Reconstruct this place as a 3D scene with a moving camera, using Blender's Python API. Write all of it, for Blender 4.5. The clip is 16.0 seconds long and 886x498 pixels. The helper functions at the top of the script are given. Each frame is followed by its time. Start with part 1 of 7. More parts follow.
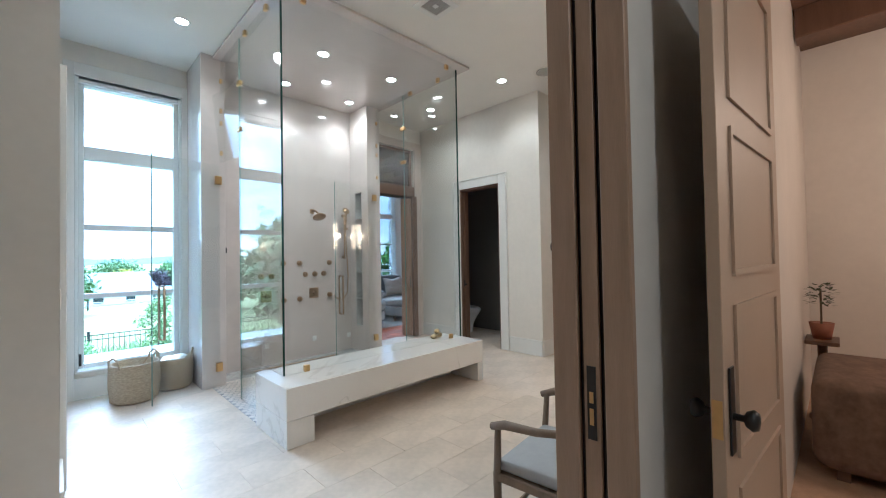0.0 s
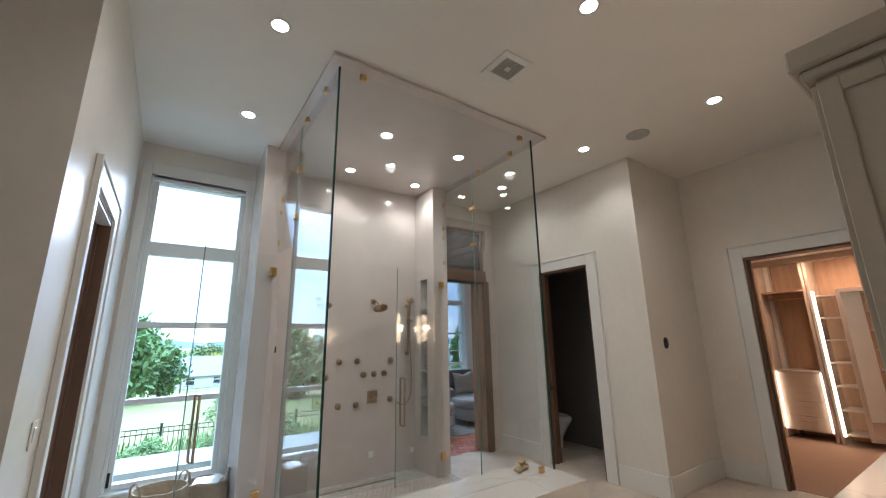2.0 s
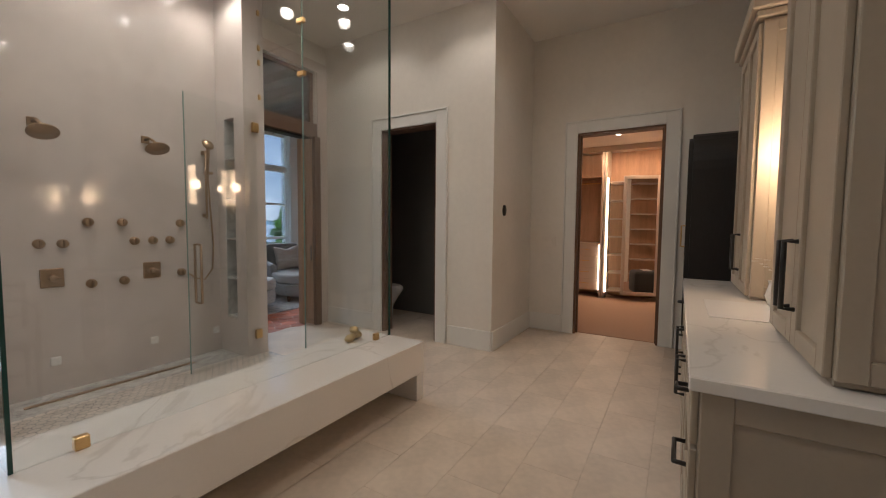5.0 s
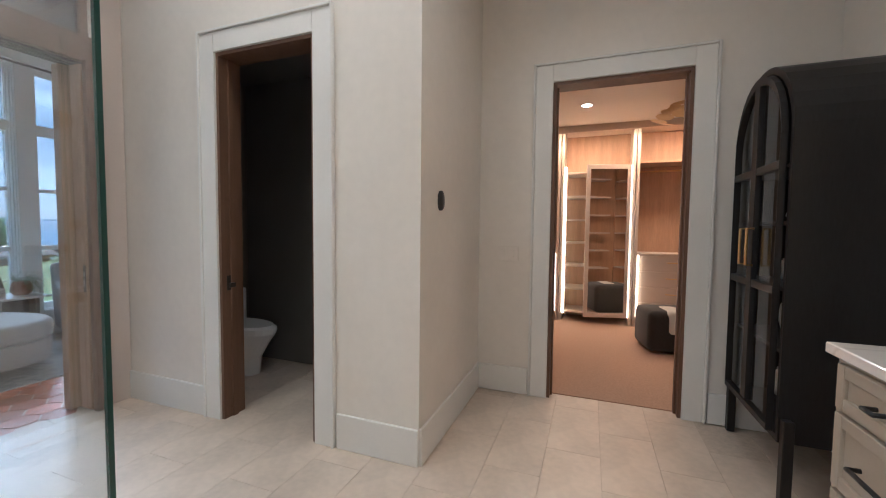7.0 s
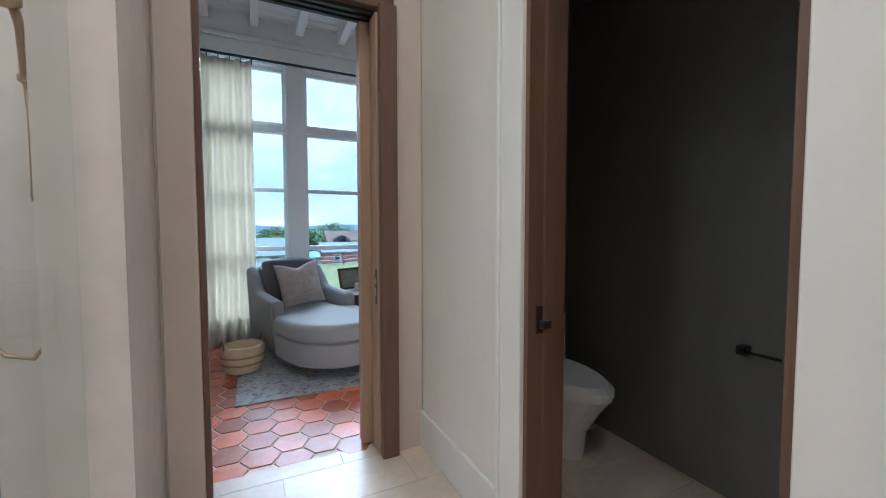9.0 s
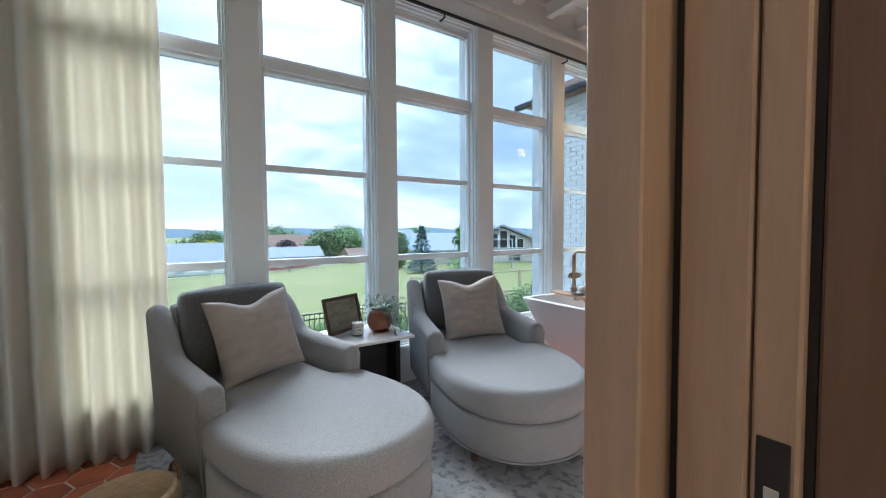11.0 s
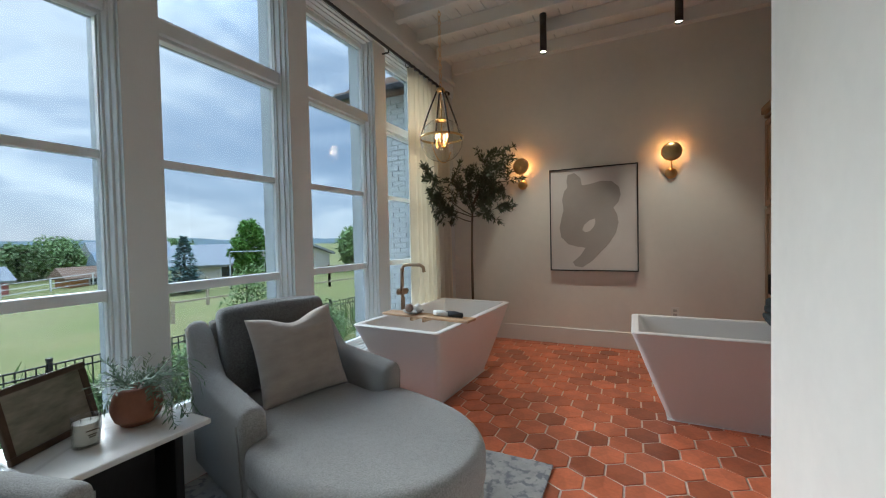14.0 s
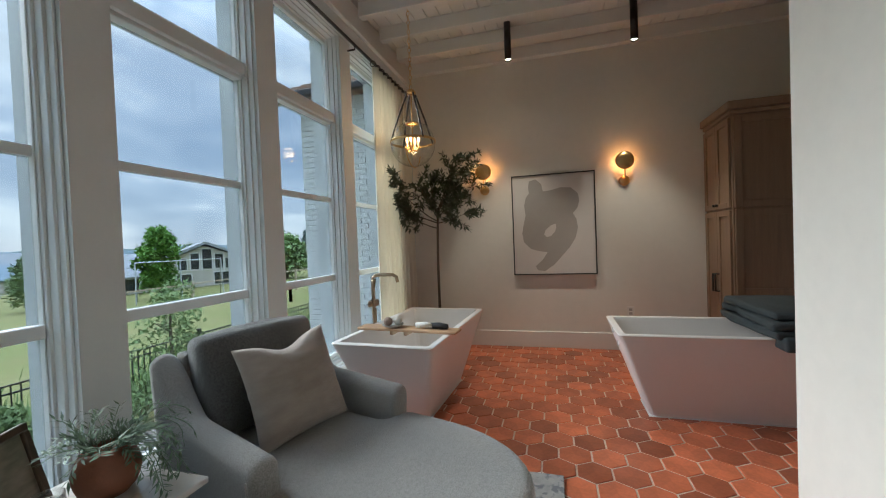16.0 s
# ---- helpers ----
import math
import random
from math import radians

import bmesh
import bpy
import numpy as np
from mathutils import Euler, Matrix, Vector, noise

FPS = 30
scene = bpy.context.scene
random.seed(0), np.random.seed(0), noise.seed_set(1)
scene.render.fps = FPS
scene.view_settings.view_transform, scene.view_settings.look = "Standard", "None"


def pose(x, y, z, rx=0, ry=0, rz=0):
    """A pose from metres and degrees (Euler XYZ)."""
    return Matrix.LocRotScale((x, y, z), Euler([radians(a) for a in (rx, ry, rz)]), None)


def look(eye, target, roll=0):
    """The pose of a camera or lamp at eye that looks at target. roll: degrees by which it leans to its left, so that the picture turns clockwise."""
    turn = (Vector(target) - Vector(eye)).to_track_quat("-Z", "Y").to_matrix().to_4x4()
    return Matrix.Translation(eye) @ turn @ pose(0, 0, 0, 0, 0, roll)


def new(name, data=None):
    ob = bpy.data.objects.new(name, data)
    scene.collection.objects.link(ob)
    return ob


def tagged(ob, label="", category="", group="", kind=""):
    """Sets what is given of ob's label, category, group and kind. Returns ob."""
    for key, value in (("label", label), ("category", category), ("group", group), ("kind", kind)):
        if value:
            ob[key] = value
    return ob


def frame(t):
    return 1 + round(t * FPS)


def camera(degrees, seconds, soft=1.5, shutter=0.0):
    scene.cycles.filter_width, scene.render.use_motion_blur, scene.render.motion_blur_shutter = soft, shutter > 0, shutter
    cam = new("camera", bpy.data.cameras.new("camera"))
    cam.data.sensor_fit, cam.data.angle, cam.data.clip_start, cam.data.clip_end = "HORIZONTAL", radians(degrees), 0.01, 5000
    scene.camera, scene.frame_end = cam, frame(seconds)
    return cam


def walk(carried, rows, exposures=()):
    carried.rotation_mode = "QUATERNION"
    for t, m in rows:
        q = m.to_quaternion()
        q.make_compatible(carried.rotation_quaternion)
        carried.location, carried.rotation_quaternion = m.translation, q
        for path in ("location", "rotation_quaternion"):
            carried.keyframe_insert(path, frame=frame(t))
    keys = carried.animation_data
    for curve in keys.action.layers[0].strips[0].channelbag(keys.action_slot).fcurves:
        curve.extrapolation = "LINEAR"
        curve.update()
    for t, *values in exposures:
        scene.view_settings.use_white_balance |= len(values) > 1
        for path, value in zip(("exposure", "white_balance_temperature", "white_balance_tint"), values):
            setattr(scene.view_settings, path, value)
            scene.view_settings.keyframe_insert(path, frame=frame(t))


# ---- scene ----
cam = camera(97.1, 16.0, soft=1.1)
PATH = [
    (0, (-0.212, -0.024, 1.368), (1.194, 1.398, 1.407), -1.0),
    (0.5, (0.051, 0.083, 1.45), (1.229, 1.67, 1.756), -1.0),
    (1, (0.141, 0.296, 1.499), (1.266, 1.866, 2.019), -1.0),
    (1.5, (0.2, 0.457, 1.547), (1.312, 2.012, 2.133), -1.2),
    (2, (0.241, 0.56, 1.533), (1.35, 2.16, 1.993), -0.9),
    (2.5, (0.225, 0.625, 1.485), (1.339, 2.267, 1.737), -0.3),
    (3, (0.206, 0.645, 1.456), (1.324, 2.301, 1.541), 0.1),
    (3.5, (0.197, 0.655, 1.424), (1.357, 2.284, 1.404), 0.1),
    (4, (0.287, 0.711, 1.375), (1.56, 2.252, 1.285), 0.1),
    (4.5, (0.507, 0.916, 1.33), (2.005, 2.237, 1.215), 0.2),
    (4.7, (0.585, 1.012, 1.312), (2.19, 2.199, 1.191), 0.3),
    (7, (2.523, 1.948, 1.312), (4.392, 2.652, 1.209), 0.6),
    (7.5, (3.027, 2.067, 1.323), (4.582, 3.32, 1.224), 1.6),
    (8, (3.425, 2.276, 1.302), (4.411, 4.012, 1.176), 1.0),
    (10.5, (3.638, 4.734, 1.222), (4.48, 6.546, 1.136), -0.4),
    (11, (3.688, 5.088, 1.245), (4.79, 6.757, 1.161), -0.4),
    (11.5, (3.739, 5.329, 1.272), (5.037, 6.848, 1.194), -0.6),
    (12, (3.779, 5.495, 1.298), (5.219, 6.881, 1.225), -0.6),
    (12.5, (3.802, 5.547, 1.293), (5.34, 6.824, 1.233), -0.5),
    (13, (3.825, 5.577, 1.285), (5.455, 6.734, 1.232), -0.5),
    (13.5, (3.905, 5.653, 1.266), (5.622, 6.678, 1.217), -0.8),
    (14, (3.956, 5.805, 1.274), (5.754, 6.679, 1.222), -1.2),
    (14.5, (3.953, 6.017, 1.28), (5.814, 6.747, 1.233), -1.3),
    (15, (3.944, 6.167, 1.299), (5.839, 6.804, 1.257), -1.5),
    (15.5, (3.942, 6.227, 1.298), (5.856, 6.807, 1.263), -1.7),
    (16, (3.933, 6.226, 1.318), (5.858, 6.77, 1.276), -2.2),
]
walk(cam, [(t, look(eye, target, roll)) for t, eye, target, roll in PATH],
     [(0, 2.55, 4450, 1), (0.5, 2.4, 4800, 3), (1.5, 2.2, 4900, 5), (2.5, 1.8, 4950, 7), (3.6, 1.65, 5300, 10), (4.4, 1.65, 5400, 10), (6.9, 2.5, 4700, 7), (8.2, 2.45, 4600, 4), (10.4, 2.85, 5000, 4), (11.0, 2.6, 5250, 5), (11.6, 2.35, 5350, 3), (12.5, 2.15, 5400, 2), (13.5, 2.0, 5500, 2), (16.0, 2.0, 5750, 2)])

# ---------- world, sun, exposure ----------
world = bpy.data.worlds.new("world")
scene.world = world
world.use_nodes = True
wn, wl = world.node_tree.nodes, world.node_tree.links
wbg = wn["Background"]
sky = wn.new("ShaderNodeTexSky")
sky.sky_type, sky.sun_disc = "NISHITA", False
sky.sun_elevation, sky.sun_rotation = radians(30), radians(4)
wtc = wn.new("ShaderNodeTexCoord")
wmap = wn.new("ShaderNodeMapping")
wmap.inputs["Scale"].default_value = (1.0, 1.0, 3.2)
wno = wn.new("ShaderNodeTexNoise")
wno.inputs["Scale"].default_value, wno.inputs["Detail"].default_value = 2.5, 10
wno.inputs["Roughness"].default_value, wno.inputs["Distortion"].default_value = 0.56, 0.5
wramp = wn.new("ShaderNodeValToRGB")
for el, (p, c) in zip([wramp.color_ramp.elements[0], wramp.color_ramp.elements[1], wramp.color_ramp.elements.new(0.5), wramp.color_ramp.elements.new(0.6)],
                      [(0.30, (3.4, 4.5, 6.2, 1)), (0.68, (15.5, 15.6, 15.6, 1)), (0.47, (5.4, 6.5, 8.1, 1)), (0.56, (8.6, 9.5, 10.5, 1))]):
    el.position, el.color = p, c
wmix = wn.new("ShaderNodeMixRGB")
wmix.inputs[0].default_value = 0.86
wl.new(wtc.outputs["Generated"], wmap.inputs[0])
wl.new(wmap.outputs[0], wno.inputs["Vector"])
wl.new(wno.outputs["Fac"], wramp.inputs[0])
wl.new(sky.outputs[0], wmix.inputs[1])
wl.new(wramp.outputs[0], wmix.inputs[2])
wsep = wn.new("ShaderNodeSeparateXYZ")
wgr = wn.new("ShaderNodeMapRange")
wgr.inputs["From Min"].default_value, wgr.inputs["From Max"].default_value = 0.4, 1.0
wgr.inputs["To Min"].default_value, wgr.inputs["To Max"].default_value = 1.0, 4.2
wsc = wn.new("ShaderNodeVectorMath")
wsc.operation = "SCALE"
wl.new(wtc.outputs["Generated"], wsep.inputs[0])
wl.new(wsep.outputs["Z"], wgr.inputs[0])
wl.new(wmix.outputs[0], wsc.inputs[0])
wl.new(wgr.outputs[0], wsc.inputs["Scale"])
wl.new(wsc.outputs[0], wbg.inputs[0])
wbg.inputs[1].default_value = 0.08

sun = new("sun", bpy.data.lights.new("sun", "SUN"))
sun.data.energy, sun.data.angle, sun.data.color = 1.5, radians(40), (1.0, 0.97, 0.93)
sun.data.cycles.use_multiple_importance_sampling = False
sun.matrix_world = look((7, 34, 20), (4, 0, 0))


def lamp(name, kind, m, watts, colour, size=0.1, spot=None, size_y=None):
    d = bpy.data.lights.new(name, kind)
    d.energy, d.color = watts, colour
    if kind == "AREA":
        d.size = size
        d.shape = "DISK" if size_y is None else "RECTANGLE"
        if size_y is not None:
            d.size_y = size_y
    else:
        d.shadow_soft_size = size
    if kind == "SPOT":
        d.spot_size, d.spot_blend = radians(spot), 0.6
    ob = new(name, d)
    ob.matrix_world = m
    return ob


WARM = (1.0, 0.80, 0.58)

# ---------- materials ----------


def mat(name, base, rough=0.6, metal=0.0, var=0.08, scale=6.0, fine=60.0, bump=0.0, bscale=80.0, second=None, sheen=0.0, objvar=0.0, spec=0.5, stretch=None, coat=0.0, emit=None, power=0.0):
    """One surface: base colour with variation at two scales and fine relief."""
    m = bpy.data.materials.new(name)
    m.use_nodes = True
    n, l = m.node_tree.nodes, m.node_tree.links
    b = n["Principled BSDF"]
    b.inputs["Roughness"].default_value, b.inputs["Metallic"].default_value = rough, metal
    b.inputs["Specular IOR Level"].default_value = spec
    b.inputs["Sheen Weight"].default_value = sheen
    b.inputs["Coat Weight"].default_value = coat
    tc = n.new("ShaderNodeTexCoord")
    mp = n.new("ShaderNodeMapping")
    l.new(tc.outputs["Object"], mp.inputs[0])
    if stretch:
        mp.inputs["Scale"].default_value = stretch
    a = n.new("ShaderNodeTexNoise")
    a.inputs["Scale"].default_value, a.inputs["Detail"].default_value = scale, 6
    l.new(mp.outputs[0], a.inputs["Vector"])
    f = n.new("ShaderNodeTexNoise")
    f.inputs["Scale"].default_value, f.inputs["Detail"].default_value = fine, 3
    l.new(mp.outputs[0], f.inputs["Vector"])
    add = n.new("ShaderNodeMath")
    add.operation = "MULTIPLY_ADD"
    l.new(f.outputs["Fac"], add.inputs[0])
    add.inputs[1].default_value = 0.5
    l.new(a.outputs["Fac"], add.inputs[2])
    ramp = n.new("ShaderNodeMapRange")
    ramp.inputs["From Min"].default_value, ramp.inputs["From Max"].default_value = 0.45, 1.05
    l.new(add.outputs[0], ramp.inputs[0])
    mix = n.new("ShaderNodeMixRGB")
    lo = [c * (1 - var) for c in base] if second is None else second
    hi = [min(1, c * (1 + var)) for c in base] if second is None else base
    mix.inputs[1].default_value, mix.inputs[2].default_value = (*lo, 1), (*hi, 1)
    l.new(ramp.outputs[0], mix.inputs[0])
    out = mix.outputs[0]
    if objvar:
        oi = n.new("ShaderNodeObjectInfo")
        mr = n.new("ShaderNodeMapRange")
        mr.inputs["To Min"].default_value, mr.inputs["To Max"].default_value = 1 - objvar, 1 + objvar
        l.new(oi.outputs["Random"], mr.inputs[0])
        vm = n.new("ShaderNodeVectorMath")
        vm.operation = "SCALE"
        l.new(out, vm.inputs[0])
        l.new(mr.outputs[0], vm.inputs["Scale"])
        out = vm.outputs[0]
    l.new(out, b.inputs["Base Color"])
    if bump:
        bn = n.new("ShaderNodeTexNoise")
        bn.inputs["Scale"].default_value, bn.inputs["Detail"].default_value = bscale, 5
        l.new(mp.outputs[0], bn.inputs["Vector"])
        bp = n.new("ShaderNodeBump")
        bp.inputs["Strength"].default_value, bp.inputs["Distance"].default_value = bump, 0.01
        l.new(bn.outputs["Fac"], bp.inputs["Height"])
        l.new(bp.outputs[0], b.inputs["Normal"])
    if emit:
        b.inputs["Emission Color"].default_value, b.inputs["Emission Strength"].default_value = (*emit, 1), power
    return m


def glass_mat(name, tint=(0.93, 0.98, 0.96), gloss=1.0):
    """Thin clear glass: sees through, with the gloss that its slant gives."""
    m = bpy.data.materials.new(name)
    m.use_nodes = True
    n, l = m.node_tree.nodes, m.node_tree.links
    n.remove(n["Principled BSDF"])
    t, g, x, lw = n.new("ShaderNodeBsdfTransparent"), n.new("ShaderNodeBsdfGlossy"), n.new("ShaderNodeMixShader"), n.new("ShaderNodeLayerWeight")
    t.inputs[0].default_value = (*tint, 1)
    g.inputs["Roughness"].default_value = 0.0
    lw.inputs["Blend"].default_value = 0.5
    p, a = n.new("ShaderNodeMath"), n.new("ShaderNodeMath")
    p.operation, a.operation = "POWER", "MULTIPLY_ADD"
    p.inputs[1].default_value = 4.0
    a.inputs[1].default_value, a.inputs[2].default_value = 0.9 * gloss, 0.035 * gloss
    l.new(lw.outputs["Facing"], p.inputs[0])
    l.new(p.outputs[0], a.inputs[0])
    l.new(a.outputs[0], x.inputs[0])
    l.new(t.outputs[0], x.inputs[1])
    l.new(g.outputs[0], x.inputs[2])
    l.new(x.outputs[0], n["Material Output"].inputs[0])
    return m


def glow_mat(name, colour, power):
    m = bpy.data.materials.new(name)
    m.use_nodes = True
    n, l = m.node_tree.nodes, m.node_tree.links
    e = n.new("ShaderNodeEmission")
    e.inputs[0].default_value, e.inputs[1].default_value = (*colour, 1), power
    l.new(e.outputs[0], n["Material Output"].inputs[0])
    return m


PLASTER = mat("warm white plaster", (0.74, 0.70, 0.64), 0.42, var=0.05, scale=2.2, fine=18, bump=0.12, bscale=5)
PLASTER_SUN = mat("greige plaster", (0.74, 0.71, 0.65), 0.5, var=0.04, scale=1.6, fine=14, bump=0.10, bscale=6)
CEIL = mat("ceiling paint", (0.78, 0.75, 0.70), 0.7, var=0.02, scale=3)
TRIM = mat("white trim paint", (0.74, 0.73, 0.70), 0.38, var=0.03, scale=4)
WINPAINT = mat("white window paint", (0.72, 0.74, 0.73), 0.4, var=0.03, scale=4)
STONE = mat("limestone floor tile", (0.62, 0.53, 0.435), 0.40, var=0.16, scale=3.4, fine=22, bump=0.05, bscale=12, objvar=0.035)
GROUT = mat("pale grout", (0.58, 0.495, 0.405), 0.9, var=0.1, scale=30)
GROUT_T = mat("sandy grout", (0.66, 0.55, 0.46), 0.95, var=0.15, scale=30, bump=0.3)
TERRA = mat("terracotta hexagon tile", (0.45, 0.125, 0.056), 0.38, var=0.3, scale=7, fine=45, bump=0.15, bscale=22, objvar=0.38)
QUARTZ = mat("veined white quartz", (0.80, 0.77, 0.73), 0.12, var=0.03, scale=1.5, coat=0.2)
ZELLIGE = mat("glazed pale tile", (0.62, 0.565, 0.535), 0.10, var=0.06, scale=3, fine=12, bump=0.12, bscale=11, coat=0.3, objvar=0.05)
MARBLE = mat("grey veined marble", (0.55, 0.55, 0.54), 0.2, var=0.25, scale=7, fine=20)
GREEN_G = glass_mat("shower glass", (0.984, 0.994, 0.99), 1.1)
EDGE_G = mat("glass edge", (0.02, 0.06, 0.05), 0.1, var=0.1)
WIN_G = glass_mat("window glass", (0.52, 0.525, 0.527), 0.45)
WIN_CLEAR = glass_mat("clear bathroom window glass", (0.96, 0.985, 0.98), 0.8)
CLEAR_G = glass_mat("clear lamp glass", (0.96, 0.97, 0.96), 1.0)
BRASS = mat("brushed brass", (0.68, 0.46, 0.20), 0.28, 1.0, var=0.08, scale=20)
BRONZE = mat("brushed bronze", (0.40, 0.29, 0.19), 0.34, 1.0, var=0.1, scale=20)
OAK = mat("pale grey oak", (0.37, 0.25, 0.165), 0.5, var=0.14, scale=3, fine=30, bump=0.08, bscale=40, stretch=(9, 9, 0.7))
OAK_CAB = mat("brown oak cabinet", (0.26, 0.175, 0.115), 0.5, var=0.14, scale=3, fine=30, bump=0.08, bscale=40, stretch=(9, 9, 0.7))
OAK_DK = mat("stained oak jamb", (0.135, 0.075, 0.046), 0.5, var=0.2, scale=3, fine=30, bump=0.08, bscale=40, stretch=(9, 9, 0.7))
OAK_CL = mat("closet oak", (0.46, 0.30, 0.19), 0.5, var=0.16, scale=2.5, fine=20, stretch=(6, 6, 0.6))
CABPAINT = mat("greige cabinet paint", (0.42, 0.36, 0.28), 0.45, var=0.05, scale=4, bump=0.03)
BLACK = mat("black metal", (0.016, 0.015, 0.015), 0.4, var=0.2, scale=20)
BLACKWOOD = mat("black stained wood", (0.012, 0.011, 0.011), 0.5, var=0.3, scale=20, stretch=(4, 4, 0.7))
# Low base colour stands in for the toilet room's shade.
DARKWALL = mat("plaster darkened for dim room", (0.15, 0.145, 0.135), 0.6, var=0.08, scale=3)
TUB = mat("matt white stone resin", (0.76, 0.73, 0.71), 0.35, var=0.02, scale=4)
LINEN = mat("cream linen curtain", (0.84, 0.81, 0.73), 0.9, var=0.05, scale=8, fine=300, bump=0.15, bscale=400, sheen=0.2)
TWEED = mat("grey tweed", (0.31, 0.302, 0.285), 0.95, var=0.34, scale=190, fine=300, bump=0.6, bscale=240, sheen=0.3)
TWEED_D = mat("charcoal tweed", (0.125, 0.125, 0.123), 0.95, var=0.42, scale=120, fine=230, bump=0.6, bscale=240, sheen=0.3)
CUSH = mat("rose beige linen", (0.37, 0.315, 0.27), 0.95, var=0.16, scale=9, fine=160, bump=0.4, bscale=260, sheen=0.3, stretch=(1, 1, 3))
RUG = mat("faded pattern rug", (0.46, 0.44, 0.41), 0.98, var=0.1, scale=11, fine=38, second=(0.30, 0.295, 0.29), bump=0.4, bscale=260)
WICKER = mat("seagrass weave", (0.43, 0.35, 0.24), 0.85, var=0.3, scale=40, fine=120, bump=0.7, bscale=90, stretch=(1, 1, 2.5))
WICKER_L = mat("pale straw rope", (0.66, 0.50, 0.32), 0.85, var=0.2, scale=30, fine=120, bump=0.5, bscale=120, stretch=(1, 1, 4))
WICKER_B = mat("brown straw rope", (0.36, 0.24, 0.13), 0.85, var=0.2, scale=30, fine=120, bump=0.5, bscale=120, stretch=(1, 1, 4))
PORC = mat("white porcelain", (0.78, 0.78, 0.77), 0.1, var=0.02, scale=3)
LAMPGLOW = glow_mat("downlight glow", (1.0, 0.80, 0.58), 14)
LEDGLOW = glow_mat("warm led strip", (1.0, 0.66, 0.36), 3)
SPECK = mat("grey speaker cloth", (0.42, 0.41, 0.39), 0.9, var=0.1, scale=60)
CERAMIC = mat("white ceramic", (0.75, 0.72, 0.68), 0.35, var=0.03)
GRASS = mat("meadow grass", (0.15, 0.18, 0.035), 0.95, var=0.3, scale=0.3, fine=3.5, second=(0.27, 0.235, 0.09), bump=0.6, bscale=6)
GRAVEL = mat("pale gravel", (0.42, 0.36, 0.32), 0.95, var=0.25, scale=20, fine=60, bump=0.5)
LEAF = mat("garden foliage", (0.19, 0.27, 0.10), 0.8, var=0.4, scale=0.5, fine=3, objvar=0.2)
LEAF_Y = mat("yellow foliage", (0.38, 0.36, 0.04), 0.8, var=0.3, scale=0.5, fine=3)
LEAF_P = mat("plum foliage", (0.08, 0.055, 0.07), 0.8, var=0.3, scale=0.5, fine=3)
LEAF_B = mat("blue spruce foliage", (0.13, 0.22, 0.21), 0.8, var=0.3, scale=0.8, fine=4)
OLIVE = mat("olive leaf", (0.055, 0.075, 0.04), 0.6, var=0.35, scale=20)
BARK = mat("bark", (0.11, 0.085, 0.06), 0.9, var=0.3, scale=30, bump=0.5)
ROOF = mat("grey shingle", (0.32, 0.33, 0.35), 0.85, var=0.12, scale=3, fine=20)
ROOF_T = mat("brown tile roof", (0.24, 0.15, 0.10), 0.85, var=0.2, scale=3, fine=20)
SIDING = mat("house siding", (0.55, 0.51, 0.46), 0.8, var=0.06, scale=2)
SIDING_W = mat("white siding", (0.74, 0.73, 0.70), 0.7, var=0.05, scale=2)
BARN = mat("red barn siding", (0.40, 0.13, 0.11), 0.8, var=0.1, scale=2)
DARKGLASS = mat("dark house window", (0.03, 0.035, 0.04), 0.1, var=0.1)
# Pale blue base colour stands in for the haze of distance.
HILL = mat("hill with painted haze", (0.42, 0.52, 0.66), 1.0, var=0.08, scale=0.01)
BRICKW = mat("white painted brick", (0.66, 0.68, 0.67), 0.7, var=0.06, scale=8, bump=0.2)


def veins(m, colour, scale, width, amount):
    """Thin wandering veins through a stone's base colour."""
    n, l = m.node_tree.nodes, m.node_tree.links
    b = n["Principled BSDF"]
    src = b.inputs["Base Color"].links[0].from_socket
    tc = n.new("ShaderNodeTexCoord")
    no = n.new("ShaderNodeTexNoise")
    no.inputs["Scale"].default_value, no.inputs["Detail"].default_value, no.inputs["Distortion"].default_value = scale, 5, 0.9
    l.new(tc.outputs["Object"], no.inputs["Vector"])
    d, a, r = n.new("ShaderNodeMath"), n.new("ShaderNodeMath"), n.new("ShaderNodeMapRange")
    d.operation, a.operation = "SUBTRACT", "ABSOLUTE"
    d.inputs[1].default_value = 0.5
    r.inputs["From Min"].default_value, r.inputs["From Max"].default_value = 0.0, width
    r.inputs["To Min"].default_value, r.inputs["To Max"].default_value = amount, 0.0
    x = n.new("ShaderNodeMixRGB")
    x.inputs[2].default_value = (*colour, 1)
    l.new(no.outputs["Fac"], d.inputs[0])
    l.new(d.outputs[0], a.inputs[0])
    l.new(a.outputs[0], r.inputs[0])
    l.new(r.outputs[0], x.inputs[0])
    l.new(src, x.inputs[1])
    l.new(x.outputs[0], b.inputs["Base Color"])


veins(QUARTZ, (0.50, 0.46, 0.42), 1.3, 0.014, 0.38)
veins(MARBLE, (0.30, 0.29, 0.28), 5.0, 0.05, 0.5)

# ---------- builders ----------


def link(name, bm, material, parent=None, label="", smooth=False):
    me = bpy.data.meshes.new(name)
    bm.normal_update()
    bm.to_mesh(me)
    bm.free()
    if material:
        me.materials.append(material)
    if smooth:
        me.polygons.foreach_set("use_smooth", [True] * len(me.polygons))
    ob = new(name, me)
    if parent is not None:
        ob.parent = parent
    if label:
        ob["label"] = label
    return ob


def part(name, bm, material, parent, label="", smooth=False):
    return link(name, bm, material, parent, label, smooth)


